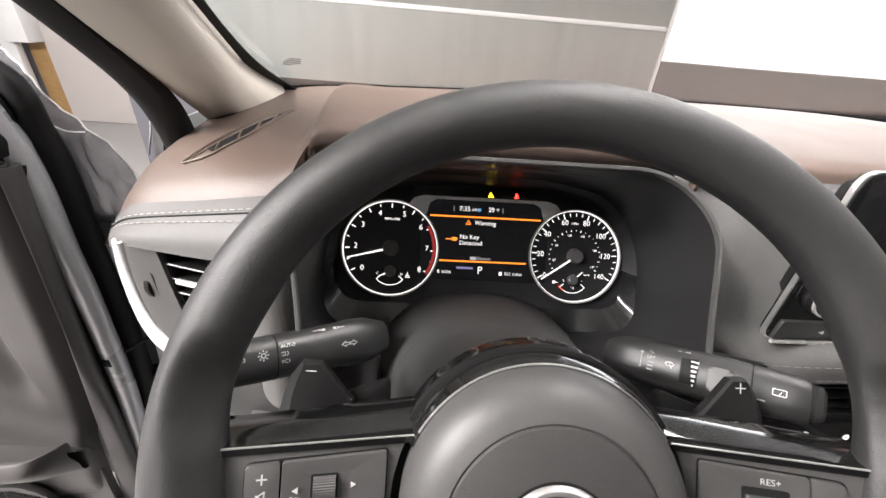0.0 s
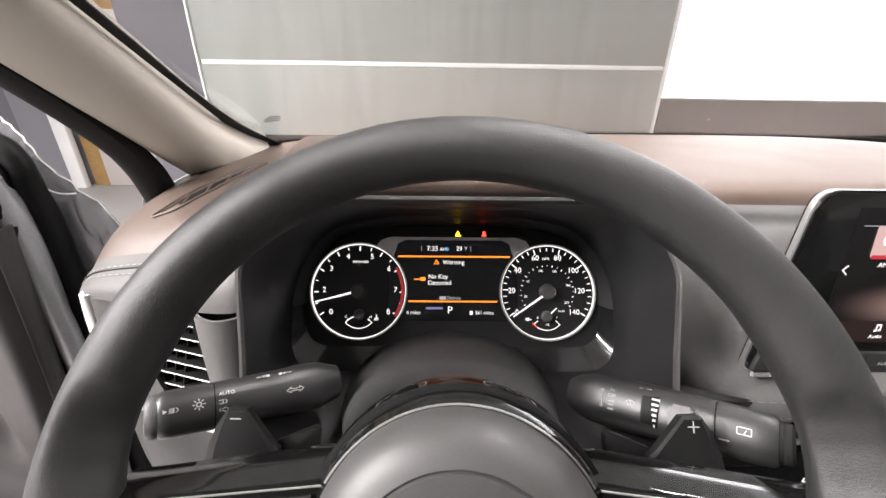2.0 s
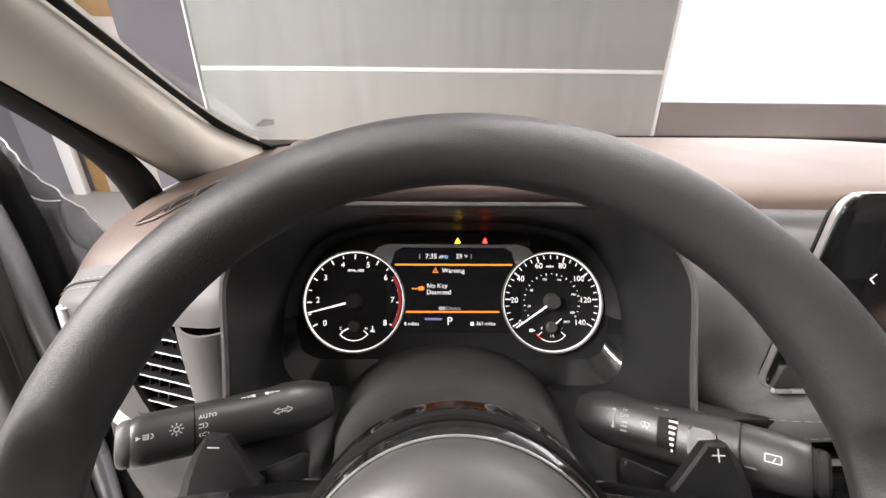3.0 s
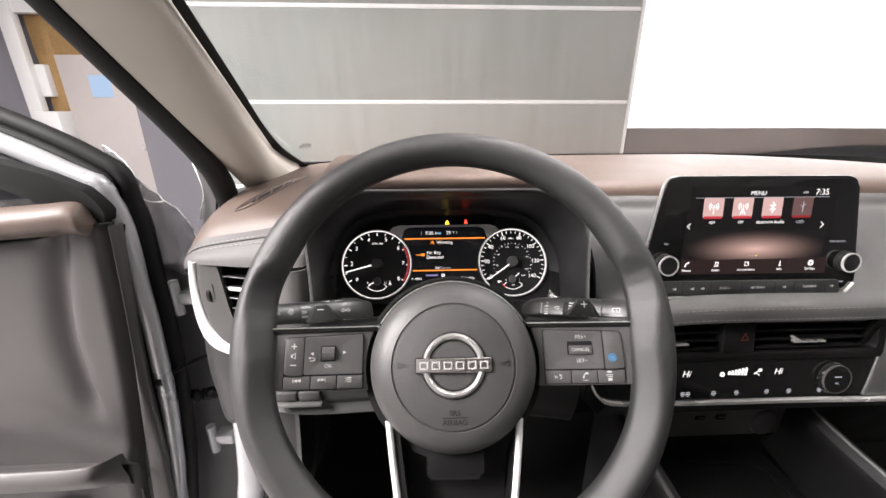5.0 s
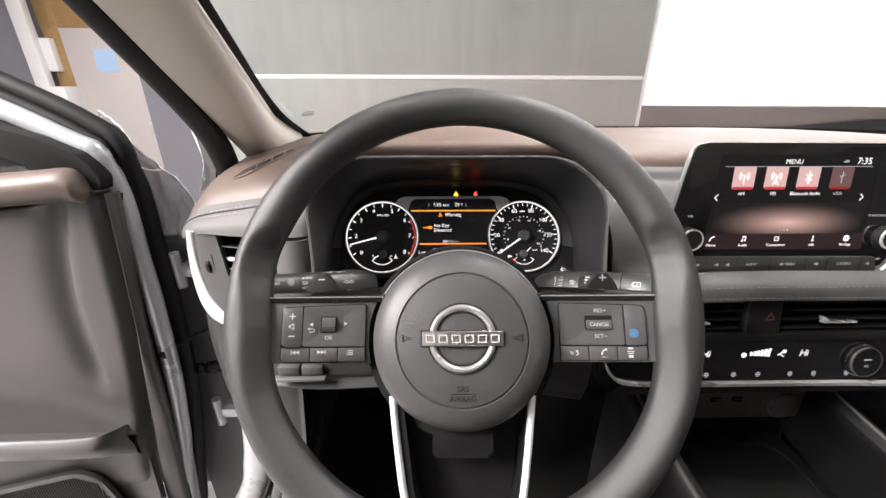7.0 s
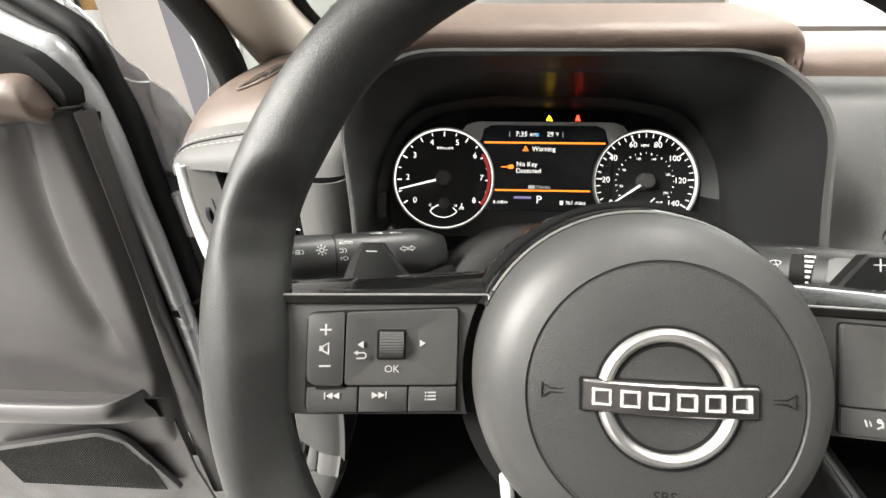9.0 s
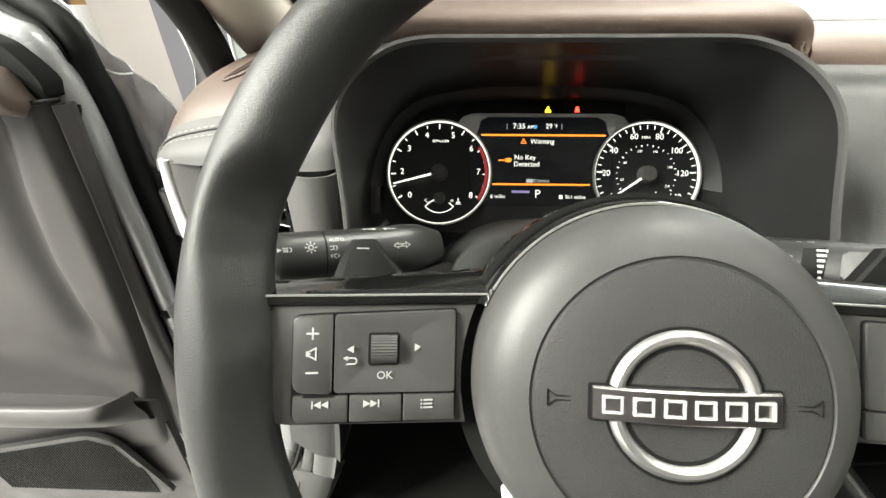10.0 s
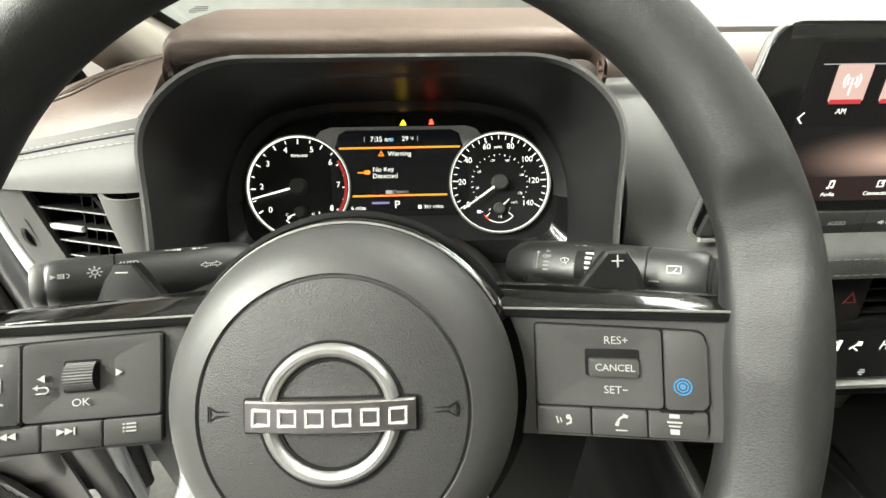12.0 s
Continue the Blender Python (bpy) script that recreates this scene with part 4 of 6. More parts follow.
part("symbol", bars(*[(-0.0838, -0.0243 - 0.0014 * k, 0.0034, 0.0006) for k in range(3)], *[(-0.0863, -0.0243 - 0.0014 * k, 0.0006, 0.0006) for k in range(3)], z=0.0017), PRINT, lowL[0], m=pose(-0.0014, 0.0036, 0.0003))
part("tab", slab(rect(-0.1255, -0.0231, 0.0105, 0.0009, 0.0003), 0.0, 0.0022), PLASTIC_BLACK, lowL[2], m=pose(0, 0.0050, 0))
# right pad
part("toggle_well", slab(rect(0.1028, -0.0013, 0.0192, 0.0102, 0.001), -0.0010, 0.0014), MATTE_BLACK, swR, "black well")
part("toggle", slab(rect(0.1031, -0.0028, 0.0174, 0.0066, 0.0008), 0.0, 0.0030, 0.0012, 3), PLASTIC, swR, "cancel toggle")
part("symbol", words("CANCEL", 0.0026, 0.1034, -0.0028, 0.0031), PRINT, swR)
part("symbol", words("RES+", 0.0029, 0.1042, 0.0072, 0.0021), PRINT, swR)
part("symbol", words("SET\u2212", 0.0029, 0.1038, -0.0113, 0.0021), PRINT, swR)
part("symbol", merged(ring(0.1264, -0.0090, 0.0026, 0.0031, Zs, Zs + 0.0002, n=24), ring(0.1264, -0.0090, 0.0015, 0.0020, Zs, Zs + 0.0002, n=24), ring(0.1264, -0.0090, 0.0002, 0.0010, Zs, Zs + 0.0002, n=16)), GLOW_BLUE, rockR, "blue ringed symbol")
part("symbol", merged(ring(0.0853, -0.0235, 0.0002, 0.0009, 0.0017, 0.0019, n=10), bars((0.0855, -0.0258, 0.0022, 0.0006, 35), (0.0862, -0.0249, 0.0006, 0.0022), (0.0826, -0.0248, 0.0005, 0.0018, 15), (0.0813, -0.0248, 0.0005, 0.0026, 15), z=0.0017)), PRINT, lowR[0], m=pose(0.001, 0.0013, 0.0003))
part("symbol", merged(ring(0.1068, -0.0282, 0.0026, 0.0033, 0.0017, 0.0019, 95, 175, 12), bars((0.1066, -0.0251, 0.0018, 0.0012, -20), (0.1038, -0.0280, 0.0012, 0.0018, -20), (0.1052, -0.0304, 0.004, 0.0004), z=0.0017)), PRINT, lowR[1], m=pose(0, 0.0044, 0.0003))
part("symbol", merged(bars((0.1268, -0.0250, 0.0034, 0.0014), (0.1268, -0.0272, 0.0050, 0.0006), (0.1268, -0.0286, 0.0040, 0.0006), (0.1268, -0.0306, 0.0030, 0.0018), z=0.0017)), PRINT, lowR[2], m=pose(-0.0036, 0.0053, 0.0003))
part("tab", slab(rect(0.1240, -0.0231, 0.0110, 0.0009, 0.0003), 0.0, 0.0022), PLASTIC_BLACK, lowR[2], m=pose(0, 0.0050, 0))

# round horn pad and emblem
prof = [(0.0665, -0.030), (0.0665, -0.006), (0.0658, 0.0), (0.0632, 0.0062), (0.0585, 0.0112), (0.0525, 0.0143), (0.0475, 0.0158), (0.0470, 0.0150), (0.0464, 0.0150), (0.0457, 0.0163), (0.040, 0.0172), (0.028, 0.0182), (0.014, 0.0186), (0.0, 0.0187)]
part("hub_ring", lathe(prof[:8], 96, HX, HC + 0.0006, 1.0), HUBRING, wheel, "smooth black ring round the horn pad, lit tone painted in")
hub = part("horn_pad", lathe(prof[7:], 96, HX, HC + 0.0006, 1.0), AIRBAG, wheel, "grained black round horn pad")
part("hub_back", slab(circle(HX, HC, 0.0735, 72), -0.032, -0.014), MATTE_BLACK, wheel, "black gap behind the horn pad")
rows = []
for a in range(24, 157, 3):
    c, s = math.cos(radians(a)), math.sin(radians(a))
    rows.append([(HX + r * c, HC + r * s, z) for r, z in ((0.0655, -0.034), (0.0655, -0.005), (0.0672, -0.0042), (0.0695, -0.0070), (0.0722, -0.0160), (0.0742, -0.0270), (0.0742, -0.036))])
part("gloss_crown", skin(rows, True, True), PIANO, wheel, "gloss black crown round the horn pad")
part("bright_line", tube([(HX + 0.0676 * math.cos(radians(a)), HC + 0.0676 * math.sin(radians(a)), -0.0045) for a in range(30, 151, 4)], 0.0006, 6), EMBLEM, wheel, "thin bright line")
# No recess is cut: black edging paints its shade round the emblem.
part("groove", ring(HX, HY, 0.0176, 0.0246, 0.0180, 0.0189, n=64), MATTE_BLACK, hub, "black edging painting the recess shade round the emblem")
part("groove", slab(rect(HX, HY, 0.0585, 0.0118, 0.001), 0.0165, 0.0188), MATTE_BLACK, hub, "black edging painting the recess shade round the emblem")
EZ = 0.0182


def half_ring(a0, a1):
    """Half of the emblem's ring with a rounded section."""
    rows = []
    for k in range(41):
        a = radians(a0 + (a1 - a0) * k / 40)
        c, s = math.cos(a), math.sin(a)
        rows.append([(HX + r * c, em + r * s, z) for r, z in ((0.0186, EZ - 0.004), (0.0187, EZ + 0.0006), (0.0194, EZ + 0.0017), (0.0206, EZ + 0.0026), (0.0219, EZ + 0.0026), (0.0231, EZ + 0.0016), (0.0238, EZ + 0.0004), (0.0239, EZ - 0.004))])
    return skin(rows, True, True)


em = HY
part("emblem_ring", half_ring(14, 166), EMBLEM, wheel, "satin metal half ring")
part("emblem_ring", half_ring(194, 346), EMBLEM, wheel, "satin metal half ring")
bow = lambda x: EZ + 0.0018 + 0.0024 * (1 - (x / 0.0284) ** 2)
rows = []
for k in range(17):
    x = -0.0283 + 0.0566 * k / 16
    rows.append([(HX + x, em + y, z) for y, z in ((-0.0052, EZ - 0.003), (-0.0052, bow(x) - 0.0006), (-0.0046, bow(x)), (0.0046, bow(x)), (0.0052, bow(x) - 0.0006), (0.0052, EZ - 0.003))])
bar = part("emblem_bar", skin(rows, True, True), EMBLEM_BAR, wheel, "satin metal bar")
for k in range(6):
    x = -0.0225 + 0.009 * k
    part("mark", frame_slab(rect(HX + x, em, 0.0062, 0.0056), rect(HX + x, em, 0.0046, 0.0040), bow(x) - 0.0006, bow(x) + 0.0004), PRINT, bar, "plain pale mark")
# Embossed in the pad's own colour; black print stands in for the relief's shade.
part("groove", words("SRS", 0.0038, HX, HY - 0.034, 0.0180), MATTE_BLACK, hub)
part("groove", words("AIRBAG", 0.0038, HX, HY - 0.0405, 0.0173), MATTE_BLACK, hub)
part("groove", bars((HX, HY - 0.0372, 0.018, 0.0005), z=0.0176), MATTE_BLACK, hub)
for s in (-1, 1):
    x = HX + s * 0.0385
    horn = [(x - 0.0046 * s, HY - 0.0005), (x + 0.0006 * s, HY - 0.0005), (x + 0.0034 * s, HY - 0.0022), (x + 0.0034 * s, HY + 0.0028), (x + 0.0006 * s, HY + 0.0009), (x - 0.0046 * s, HY + 0.0009)][::s]
    part("groove", merged(tube([(px, py, 0.0174) for px, py in horn + horn[:1]], 0.0003, 6), bars((x - 0.0062 * s, HY + 0.0002, 0.0005, 0.0040), z=0.0173)), MATTE_BLACK, hub, "horn symbol, its relief shade painted black")

# lower spoke: dark recess between two bright strips
lo_out = rounded([(-0.053, -0.050), (-0.043, -0.125), (-0.030, -0.163), (0.030, -0.163), (0.043, -0.125), (0.053, -0.050)], 0.012, 5)
lo_in = rounded([(-0.047, -0.050), (-0.0365, -0.125), (-0.026, -0.147), (0.026, -0.147), (0.0365, -0.125), (0.047, -0.050)], 0.010, 5)
part("lower_spoke", frame_slab(lo_out, lo_in, -0.030, -0.006, 0.002), PLASTIC_BLACK, wheel, "black lower spoke")
strip = [(-0.0515, -0.054), (-0.0478, -0.085), (-0.0425, -0.120), (-0.036, -0.146), (-0.026, -0.1535), (0.0, -0.154), (0.026, -0.1535), (0.036, -0.146), (0.0425, -0.120), (0.0478, -0.085), (0.0515, -0.054)]
part("bright_strip", tube(catmull([(HX + x, y, -0.0055) for x, y in strip], 4), 0.0028, 10), SILVER, wheel, "satin metal strip round the lower spoke")
part("recess", slab(rounded([(-0.045, -0.05), (-0.036, -0.125), (-0.026, -0.148), (0.026, -0.148), (0.036, -0.125), (0.045, -0.05)], 0.01, 4), -0.034, -0.028), PLASTIC_BLACK, wheel, "black recess")
part("hub_block", slab(rect(HX, -0.083, 0.044, 0.028, 0.004), -0.026, -0.006, 0.003), PLASTIC_BLACK, wheel, "small black block")


def paddle(sg, sign, dx, dy, dz):
    """A flat-topped shift paddle with a slanting outer facet and a low arm."""
    P = lambda pts, z: [(sg * (x + dx), y + dy, dz + (z if i not in far else z - 0.0035)) for i, (x, y) in enumerate(pts)]
    front = [(0.1180, 0.0384), (0.1266, 0.0384), (0.1298, 0.0300), (0.1324, 0.0199), (0.1340, 0.006), (0.098, 0.006), (0.100, 0.0180), (0.1034, 0.0212)]
    outer = [(0.1172, 0.0397), (0.1290, 0.0393), (0.1345, 0.0312), (0.1385, 0.0200), (0.1410, 0.006), (0.097, 0.005), (0.0985, 0.0192), (0.1024, 0.0224)]
    far = ()
    a = P(front, 0.0)
    far = (1, 2, 3, 4)
    b, c = P(outer, -0.0010), P(outer, -0.0060)
    o = part("paddle", skin([c, b, a], True, True), PLASTIC_BLACK, wheel, "black shift paddle", 20)
    arm = [(sg * (x + dx), y + dy) for x, y in ((0.079, 0.010), (0.104, 0.006), (0.104, 0.0205), (0.082, 0.0290), (0.079, 0.0275))][::sg]
    part("paddle_arm", slab(rounded(arm, 0.0015, 3), dz - 0.014, dz - 0.009, 0.001), PLASTIC_BLACK, o)
    marks = [(sg * (0.1223 + dx), 0.0348 + dy, 0.0060, 0.0006)] + ([(sg * (0.1223 + dx), 0.0348 + dy, 0.0006, 0.0060)] if sign == "+" else [])
    part("symbol", bars(*marks, z=dz + 0.0001), PRINT, o)


paddle(-1, "-", 0.0, 0.0017, -0.0422)
paddle(1, "+", 0.0, 0.0017, -0.0422)

# ---- steering column and stalks ----
col = thing("steering_column", "dark grey steering column shroud", "steering column", leaning(WX, WY, WZ, WTILT))
secs = []
for w, hw, top, mid, bot in ((-0.045, 0.062, 0.050, 0.006, -0.062), (-0.085, 0.072, 0.0535, 0.008, -0.066), (-0.116, 0.0775, 0.0550, 0.010, -0.070), (-0.119, 0.0785, 0.0562, 0.010, -0.070), (-0.15, 0.086, 0.0585, 0.007, -0.070), (-0.20, 0.100, 0.0672, 0.0, -0.07), (-0.235, 0.106, 0.0720, -0.004, -0.07)):
    ring_pts = []
    for k in range(48):
        a = 2 * math.pi * k / 48
        c, s = math.cos(a), math.sin(a)
        x = hw * math.copysign(abs(c) ** 0.95, c)
        y = mid + (top - mid if s > 0 else mid - bot) * math.copysign(abs(s) ** 0.95, s)
        ring_pts.append((x, y, w))
    secs.append(ring_pts)
part("shroud", skin(secs, True, True), SHROUD, col, "dark grey moulded shroud")
part("seam", tube([(p[0], p[1], p[2] - 0.0015) for p in secs[2][:25]], 0.0006, 6), MATTE_BLACK, col)


def stalk(name, label, tip, root, flip):
    """A stalk along local x from its root (0) to its tip, z towards the eye."""
    tip, root = Vector(tip), Vector(root)
    L = (tip - root).length
    x = (tip - root).normalized()
    z = Vector((0.0, -0.76, 0.65))
    z = (z - x * z.dot(x)).normalized()
    y = z.cross(x)
    m = Matrix((x, y, z)).transposed().to_4x4()
    m.translation = root
    return thing(name, label, "stalk", m), L


def oval(x, ry, rz, n=28):
    return [(x, ry * math.copysign(abs(math.cos(2 * math.pi * k / n)) ** 0.8, math.cos(2 * math.pi * k / n)), rz * math.copysign(abs(math.sin(2 * math.pi * k / n)) ** 0.8, math.sin(2 * math.pi * k / n))) for k in range(n)]


def surf(st, bm, x, y, z, turn=0.0, roll=0.0, mat=None, label=""):
    return part("symbol", bm, mat or PRINT, st, label, m=Matrix.Translation((x, y, z)) @ pose(0, 0, 0, roll, 0, 0) @ pose(0, 0, 0, 0, 0, turn))


LT, LR = Vector((-0.120, 0.170, 1.056)), Vector((-0.034, 0.226, 1.030))
ls, LL = stalk("light_stalk", "black turn-signal stalk with white light symbols", LT, LR, 1)
body = part("arm", skin([oval(-0.012, 0.012, 0.011), oval(0.004, 0.0168, 0.0150), oval(0.018, 0.0172, 0.0152), oval(0.026, 0.0160, 0.0143), oval(LL - 0.042, 0.0148, 0.0134), oval(LL - 0.0355, 0.0147, 0.0133)], True, True), STALK, ls, "black stalk arm")
knob = part("twist_end", skin([oval(LL - 0.0345, 0.0148, 0.0134), oval(LL - 0.012, 0.0143, 0.0129), oval(LL - 0.007, 0.0137, 0.0124), oval(LL - 0.0055, 0.0125, 0.0112)], True, True), STALK, ls, "ridged twist end")
part("gap", skin([oval(LL - 0.036, 0.0142, 0.0128), oval(LL - 0.034, 0.0142, 0.0128)], True), MATTE_BLACK, ls)
part("end_cap", skin([oval(LL - 0.007, 0.0118, 0.0106), oval(LL - 0.0045, 0.0128, 0.0115), oval(LL - 0.0015, 0.0124, 0.0111), oval(LL + 0.0006, 0.0108, 0.0096), oval(LL + 0.0012, 0.008, 0.007)], True, True), PLASTIC, ls, "grey end cap")
# the stalk's x axis runs towards its left tip, so print is turned half round
sun = merged(ring(0, 0, 0.0010, 0.0016, 0, 0.0002, n=16), bars(*[(0.0028 * math.cos(radians(a)), 0.0028 * math.sin(radians(a)), 0.0013, 0.0006, a) for a in range(0, 360, 45)]))
surf(knob, sun, LL - 0.0262, -0.0022, 0.0133, 180)
lamp_bm = merged(poly([(-0.0062, -0.0012), (-0.0040, 0.0), (-0.0062, 0.0012)]), bars((-0.0022, 0.0010, 0.0022, 0.0005), (-0.0022, 0.0, 0.0022, 0.0005), (-0.0022, -0.0010, 0.0022, 0.0005)), ring(0.0002, 0, 0.0009, 0.0014, 0, 0.0002, -90, 90, 12), bars((-0.0008, 0, 0.0005, 0.0028)))
surf(knob, lamp_bm, LL - 0.0142, -0.0016, 0.0131, 180)
surf(knob, bars((0, 0, 0.005, 0.0006)), LL - 0.0310, 0.0080, 0.0114, 180, -30)
surf(body, words("AUTO", 0.0024, 0, 0, 0), LL - 0.0415, -0.0060, 0.0135, 180, 24)
surf(body, merged(ring(0.0006, 0, 0.0009, 0.0014, 0, 0.0002, -90, 90, 12), bars((-0.0004, 0, 0.0005, 0.0028), (-0.0018, 0.001, 0.0016, 0.0005), (-0.0018, -0.001, 0.0016, 0.0005))), LL - 0.0395, -0.0012, 0.0136, 180)
surf(body, merged(ring(0.0016, 0, 0.0005, 0.0010, 0, 0.0002, -90, 90, 10), ring(-0.0016, 0, 0.0005, 0.0010, 0, 0.0002, 90, 270, 10), bars((0.0, 0.0008, 0.0024, 0.0004, 30), (0.0, -0.0008, 0.0024, 0.0004, -30))), LL - 0.0395, 0.0036, 0.0133, 180, -12)
surf(body, words("OFF", 0.0024, 0, 0, 0), LL - 0.0395, 0.0082, 0.0115, 180, -32)


def hollow_arrow(s):
    o = [(0.0010, -0.0022), (0.0046, 0.0), (0.0010, 0.0022), (0.0010, 0.0010), (-0.0014, 0.0010), (-0.0014, -0.0010), (0.0010, -0.0010)]
    i = [(0.0015, -0.0013), (0.0037, 0.0), (0.0015, 0.0013), (0.0015, 0.0005), (-0.0009, 0.0005), (-0.0009, -0.0005), (0.0015, -0.0005)]
    f = lambda p: [(s * x + s * 0.0016, y) for x, y in p][::int(s)]
    return frame_slab(f(o), f(i), 0, 0.0002)


surf(body, merged(hollow_arrow(1.0), hollow_arrow(-1.0)), LL - 0.083, 0.0, 0.0157, 180)
surf(body, bars((-0.0110, 0, 0.003, 0.0006), (-0.0078, 0.0006, 0.002, 0.0005), (-0.0078, -0.0006, 0.002, 0.0005), (-0.0052, 0, 0.0022, 0.0022), (0.003, 0, 0.0022, 0.0022), (0.0058, 0.0006, 0.002, 0.0005), (0.0058, -0.0006, 0.002, 0.0005), (0.009, 0, 0.003, 0.0006)), LL - 0.072, -0.0122, 0.0112, 180, 48)

RTP, RRT = Vector((0.244, 0.148, 1.0635)), Vector((0.157, 0.221, 1.028))
rs, RL = stalk("wiper_stalk", "black wiper stalk with white wiper symbols", RTP, RRT, 1)
body = part("arm", skin([oval(0.000, 0.010, 0.009), oval(0.008, 0.0145, 0.0132), oval(0.018, 0.0168, 0.0152), oval(0.026, 0.0172, 0.0155), oval(0.055, 0.0170, 0.0152), oval(RL - 0.034, 0.0158, 0.0140), oval(RL - 0.0285, 0.0156, 0.0138)], True, True), STALK, rs, "black stalk arm")
knob = part("twist_end", skin([oval(RL - 0.0275, 0.0156, 0.0138), oval(RL - 0.010, 0.0146, 0.0129), oval(RL - 0.002, 0.0140, 0.0124), oval(RL, 0.0128, 0.0114)], True, True), STALK, rs, "black twist end")
part("gap", skin([oval(RL - 0.029, 0.0149, 0.0131), oval(RL - 0.027, 0.0149, 0.0131)], True), MATTE_BLACK, rs)
part("end_button", skin([oval(RL - 0.002, 0.0115, 0.0102), oval(RL + 0.001, 0.0115, 0.0102), oval(RL + 0.002, 0.0108, 0.0095), oval(RL + 0.003, 0.0113, 0.010), oval(RL + 0.0055, 0.0108, 0.0095), oval(RL + 0.007, 0.0085, 0.0075)], True, True), MATTE_BLACK, rs, "ribbed black end button")
part("slide", slab(rect(0.0745, -0.001, 0.013, 0.016, 0.002), 0.010, 0.0172, 0.0015), PLASTIC, rs, "square slide switch")
wheel_bm = skin([[(0.0570 + dx, r * math.cos(a), 0.002 + r * math.sin(a)) for a in [radians(x) for x in range(0, 181, 12)]] for dx, r in ((-0.005, 0.013), (-0.0048, 0.0148), (0.0048, 0.0148), (0.005, 0.013))], thick=0.001)
part("thumb_ring", wheel_bm, MATTE_BLACK, rs, "black ribbed wiper ring")
for k in range(6):
    surf(rs, bars((0, 0, 0.0012 + 0.0007 * k, 0.0015)), 0.0602, -0.0085 + 0.0031 * k, 0.0172 - 0.00035 * (k - 2.5) ** 2)
surf(body, words("1x", 0.0022, 0, 0, 0), 0.0335, 0.0074, 0.0151, 0, -22)
surf(body, words("OFF", 0.0022, 0, 0, 0), 0.0337, 0.0036, 0.0160, 0, -8)
surf(body, bars((0, 0.0016, 0.0038, 0.0004), (0, -0.0008, 0.0038, 0.0006), (0, -0.0034, 0.0038, 0.0010)), 0.0337, -0.0015, 0.0162, 0, 5)
surf(body, bars((0, 0, 0.0004, 0.0100), (0.0006, 0.0052, 0.0004, 0.0016, 40), (-0.0006, 0.0052, 0.0004, 0.0016, -40), (0.0006, -0.0052, 0.0004, 0.0016, -40), (-0.0006, -0.0052, 0.0004, 0.0016, 40)), 0.0275, 0.001, 0.0160)
surf(body, merged(ring(0, -0.002, 0.0040, 0.0045, 0, 0.0002, 50, 130, 12), ring(0, -0.002, 0.0014, 0.0018, 0, 0.0002, 50, 130, 8), bars((0.0018, 0.0, 0.0004, 0.0032, -38), (-0.0018, 0.0, 0.0004, 0.0032, 38), (0.0006, 0.0, 0.0004, 0.0042, 25))), 0.0455, 0.001, 0.0158)
surf(body, bars((-0.008, 0, 0.003, 0.0008), (-0.003, 0, 0.0022, 0.0014), (0.003, 0, 0.0022, 0.0014), (0.008, 0, 0.003, 0.0008)), 0.047, 0.0128, 0.0112, 0, -48)
surf(knob, merged(frame_slab(rect(0, 0, 0.0070, 0.0042, 0.0006), rect(0, 0, 0.0060, 0.0032, 0.0004), 0, 0.0002), bars((0.0004, -0.0006, 0.0004, 0.0030, -30))), RL - 0.0145, 0.001, 0.0136)
surf(knob, bars((0, 0, 0.005, 0.0007)), RL - 0.0235, -0.006, 0.0132, 0, 20)
surf(body, bars((0, 0, 0.005, 0.0007)), RL - 0.0325, -0.006, 0.0134, 0, 20)

# ---- left air vent and dash end ----
va = thing("side_air_vent", "black slatted air vent in a satin silver surround", "air vent")
face_y = lambda x: 0.2204 - 0.28 * x          # the vent's front, turned a little towards the door
left_x = lambda z: float(np.interp(z, (0.955, 0.985, 1.02, 1.075), (-0.190, -0.199, -0.2055, -0.2095)))
right_x = lambda z: float(np.interp(z, (0.955, 0.985, 1.03, 1.06, 1.070, 1.0755), (-0.142, -0.141, -0.1405, -0.1425, -0.146, -0.152)))
rows = []
for z in (1.0760, 1.070, 1.06, 1.03, 1.00, 0.97, 0.955):
    a, b = left_x(z), right_x(z)
    rows.append([(a, face_y(a) + 0.002, z), (a + 0.003, face_y(a) + 0.03, z), ((a + b) / 2, face_y((a + b) / 2) + 0.036, z), (b - 0.003, face_y(b) + 0.03, z), (b, face_y(b) + 0.002, z)])
part("cavity", skin(rows, thick=0.003), MATTE_BLACK, va, "black vent cavity")
for k in range(7):
    z = 1.0700 - 0.0145 * k
    a, b = left_x(z) + 0.001, right_x(z) - 0.001
    rows = [[(x, face_y(x) + dy, z + dz) for dy, dz in ((0.0012, 0.0008), (0.0002, 0.0), (0.0012, -0.0008), (0.020, -0.0045), (0.020, -0.0030))] for x in (a, (a + b) / 2, b)]
    part("slat", skin(rows, True, True), STALK, va)
for k in range(3):
    x = -0.168 + 0.010 * k
    part("slat", skin([[(x - 0.010 * j, face_y(x) + 0.012, 1.073 - 0.03 * j), (x - 0.010 * j + 0.001, face_y(x) + 0.026, 1.073 - 0.03 * j)] for j in range(4)], thick=0.001), PLASTIC_BLACK, va, "upright inner slat")
part("tab", moved(box(0, 0, 0, 0.032, 0.005, 0.0046, 0.0018, 3), Matrix.Translation((-0.1845, face_y(-0.1845) - 0.001, 1.0410)) @ pose(0, 0, 0, 0, 0, -15.6)), SATIN, va, "bright adjusting tab")
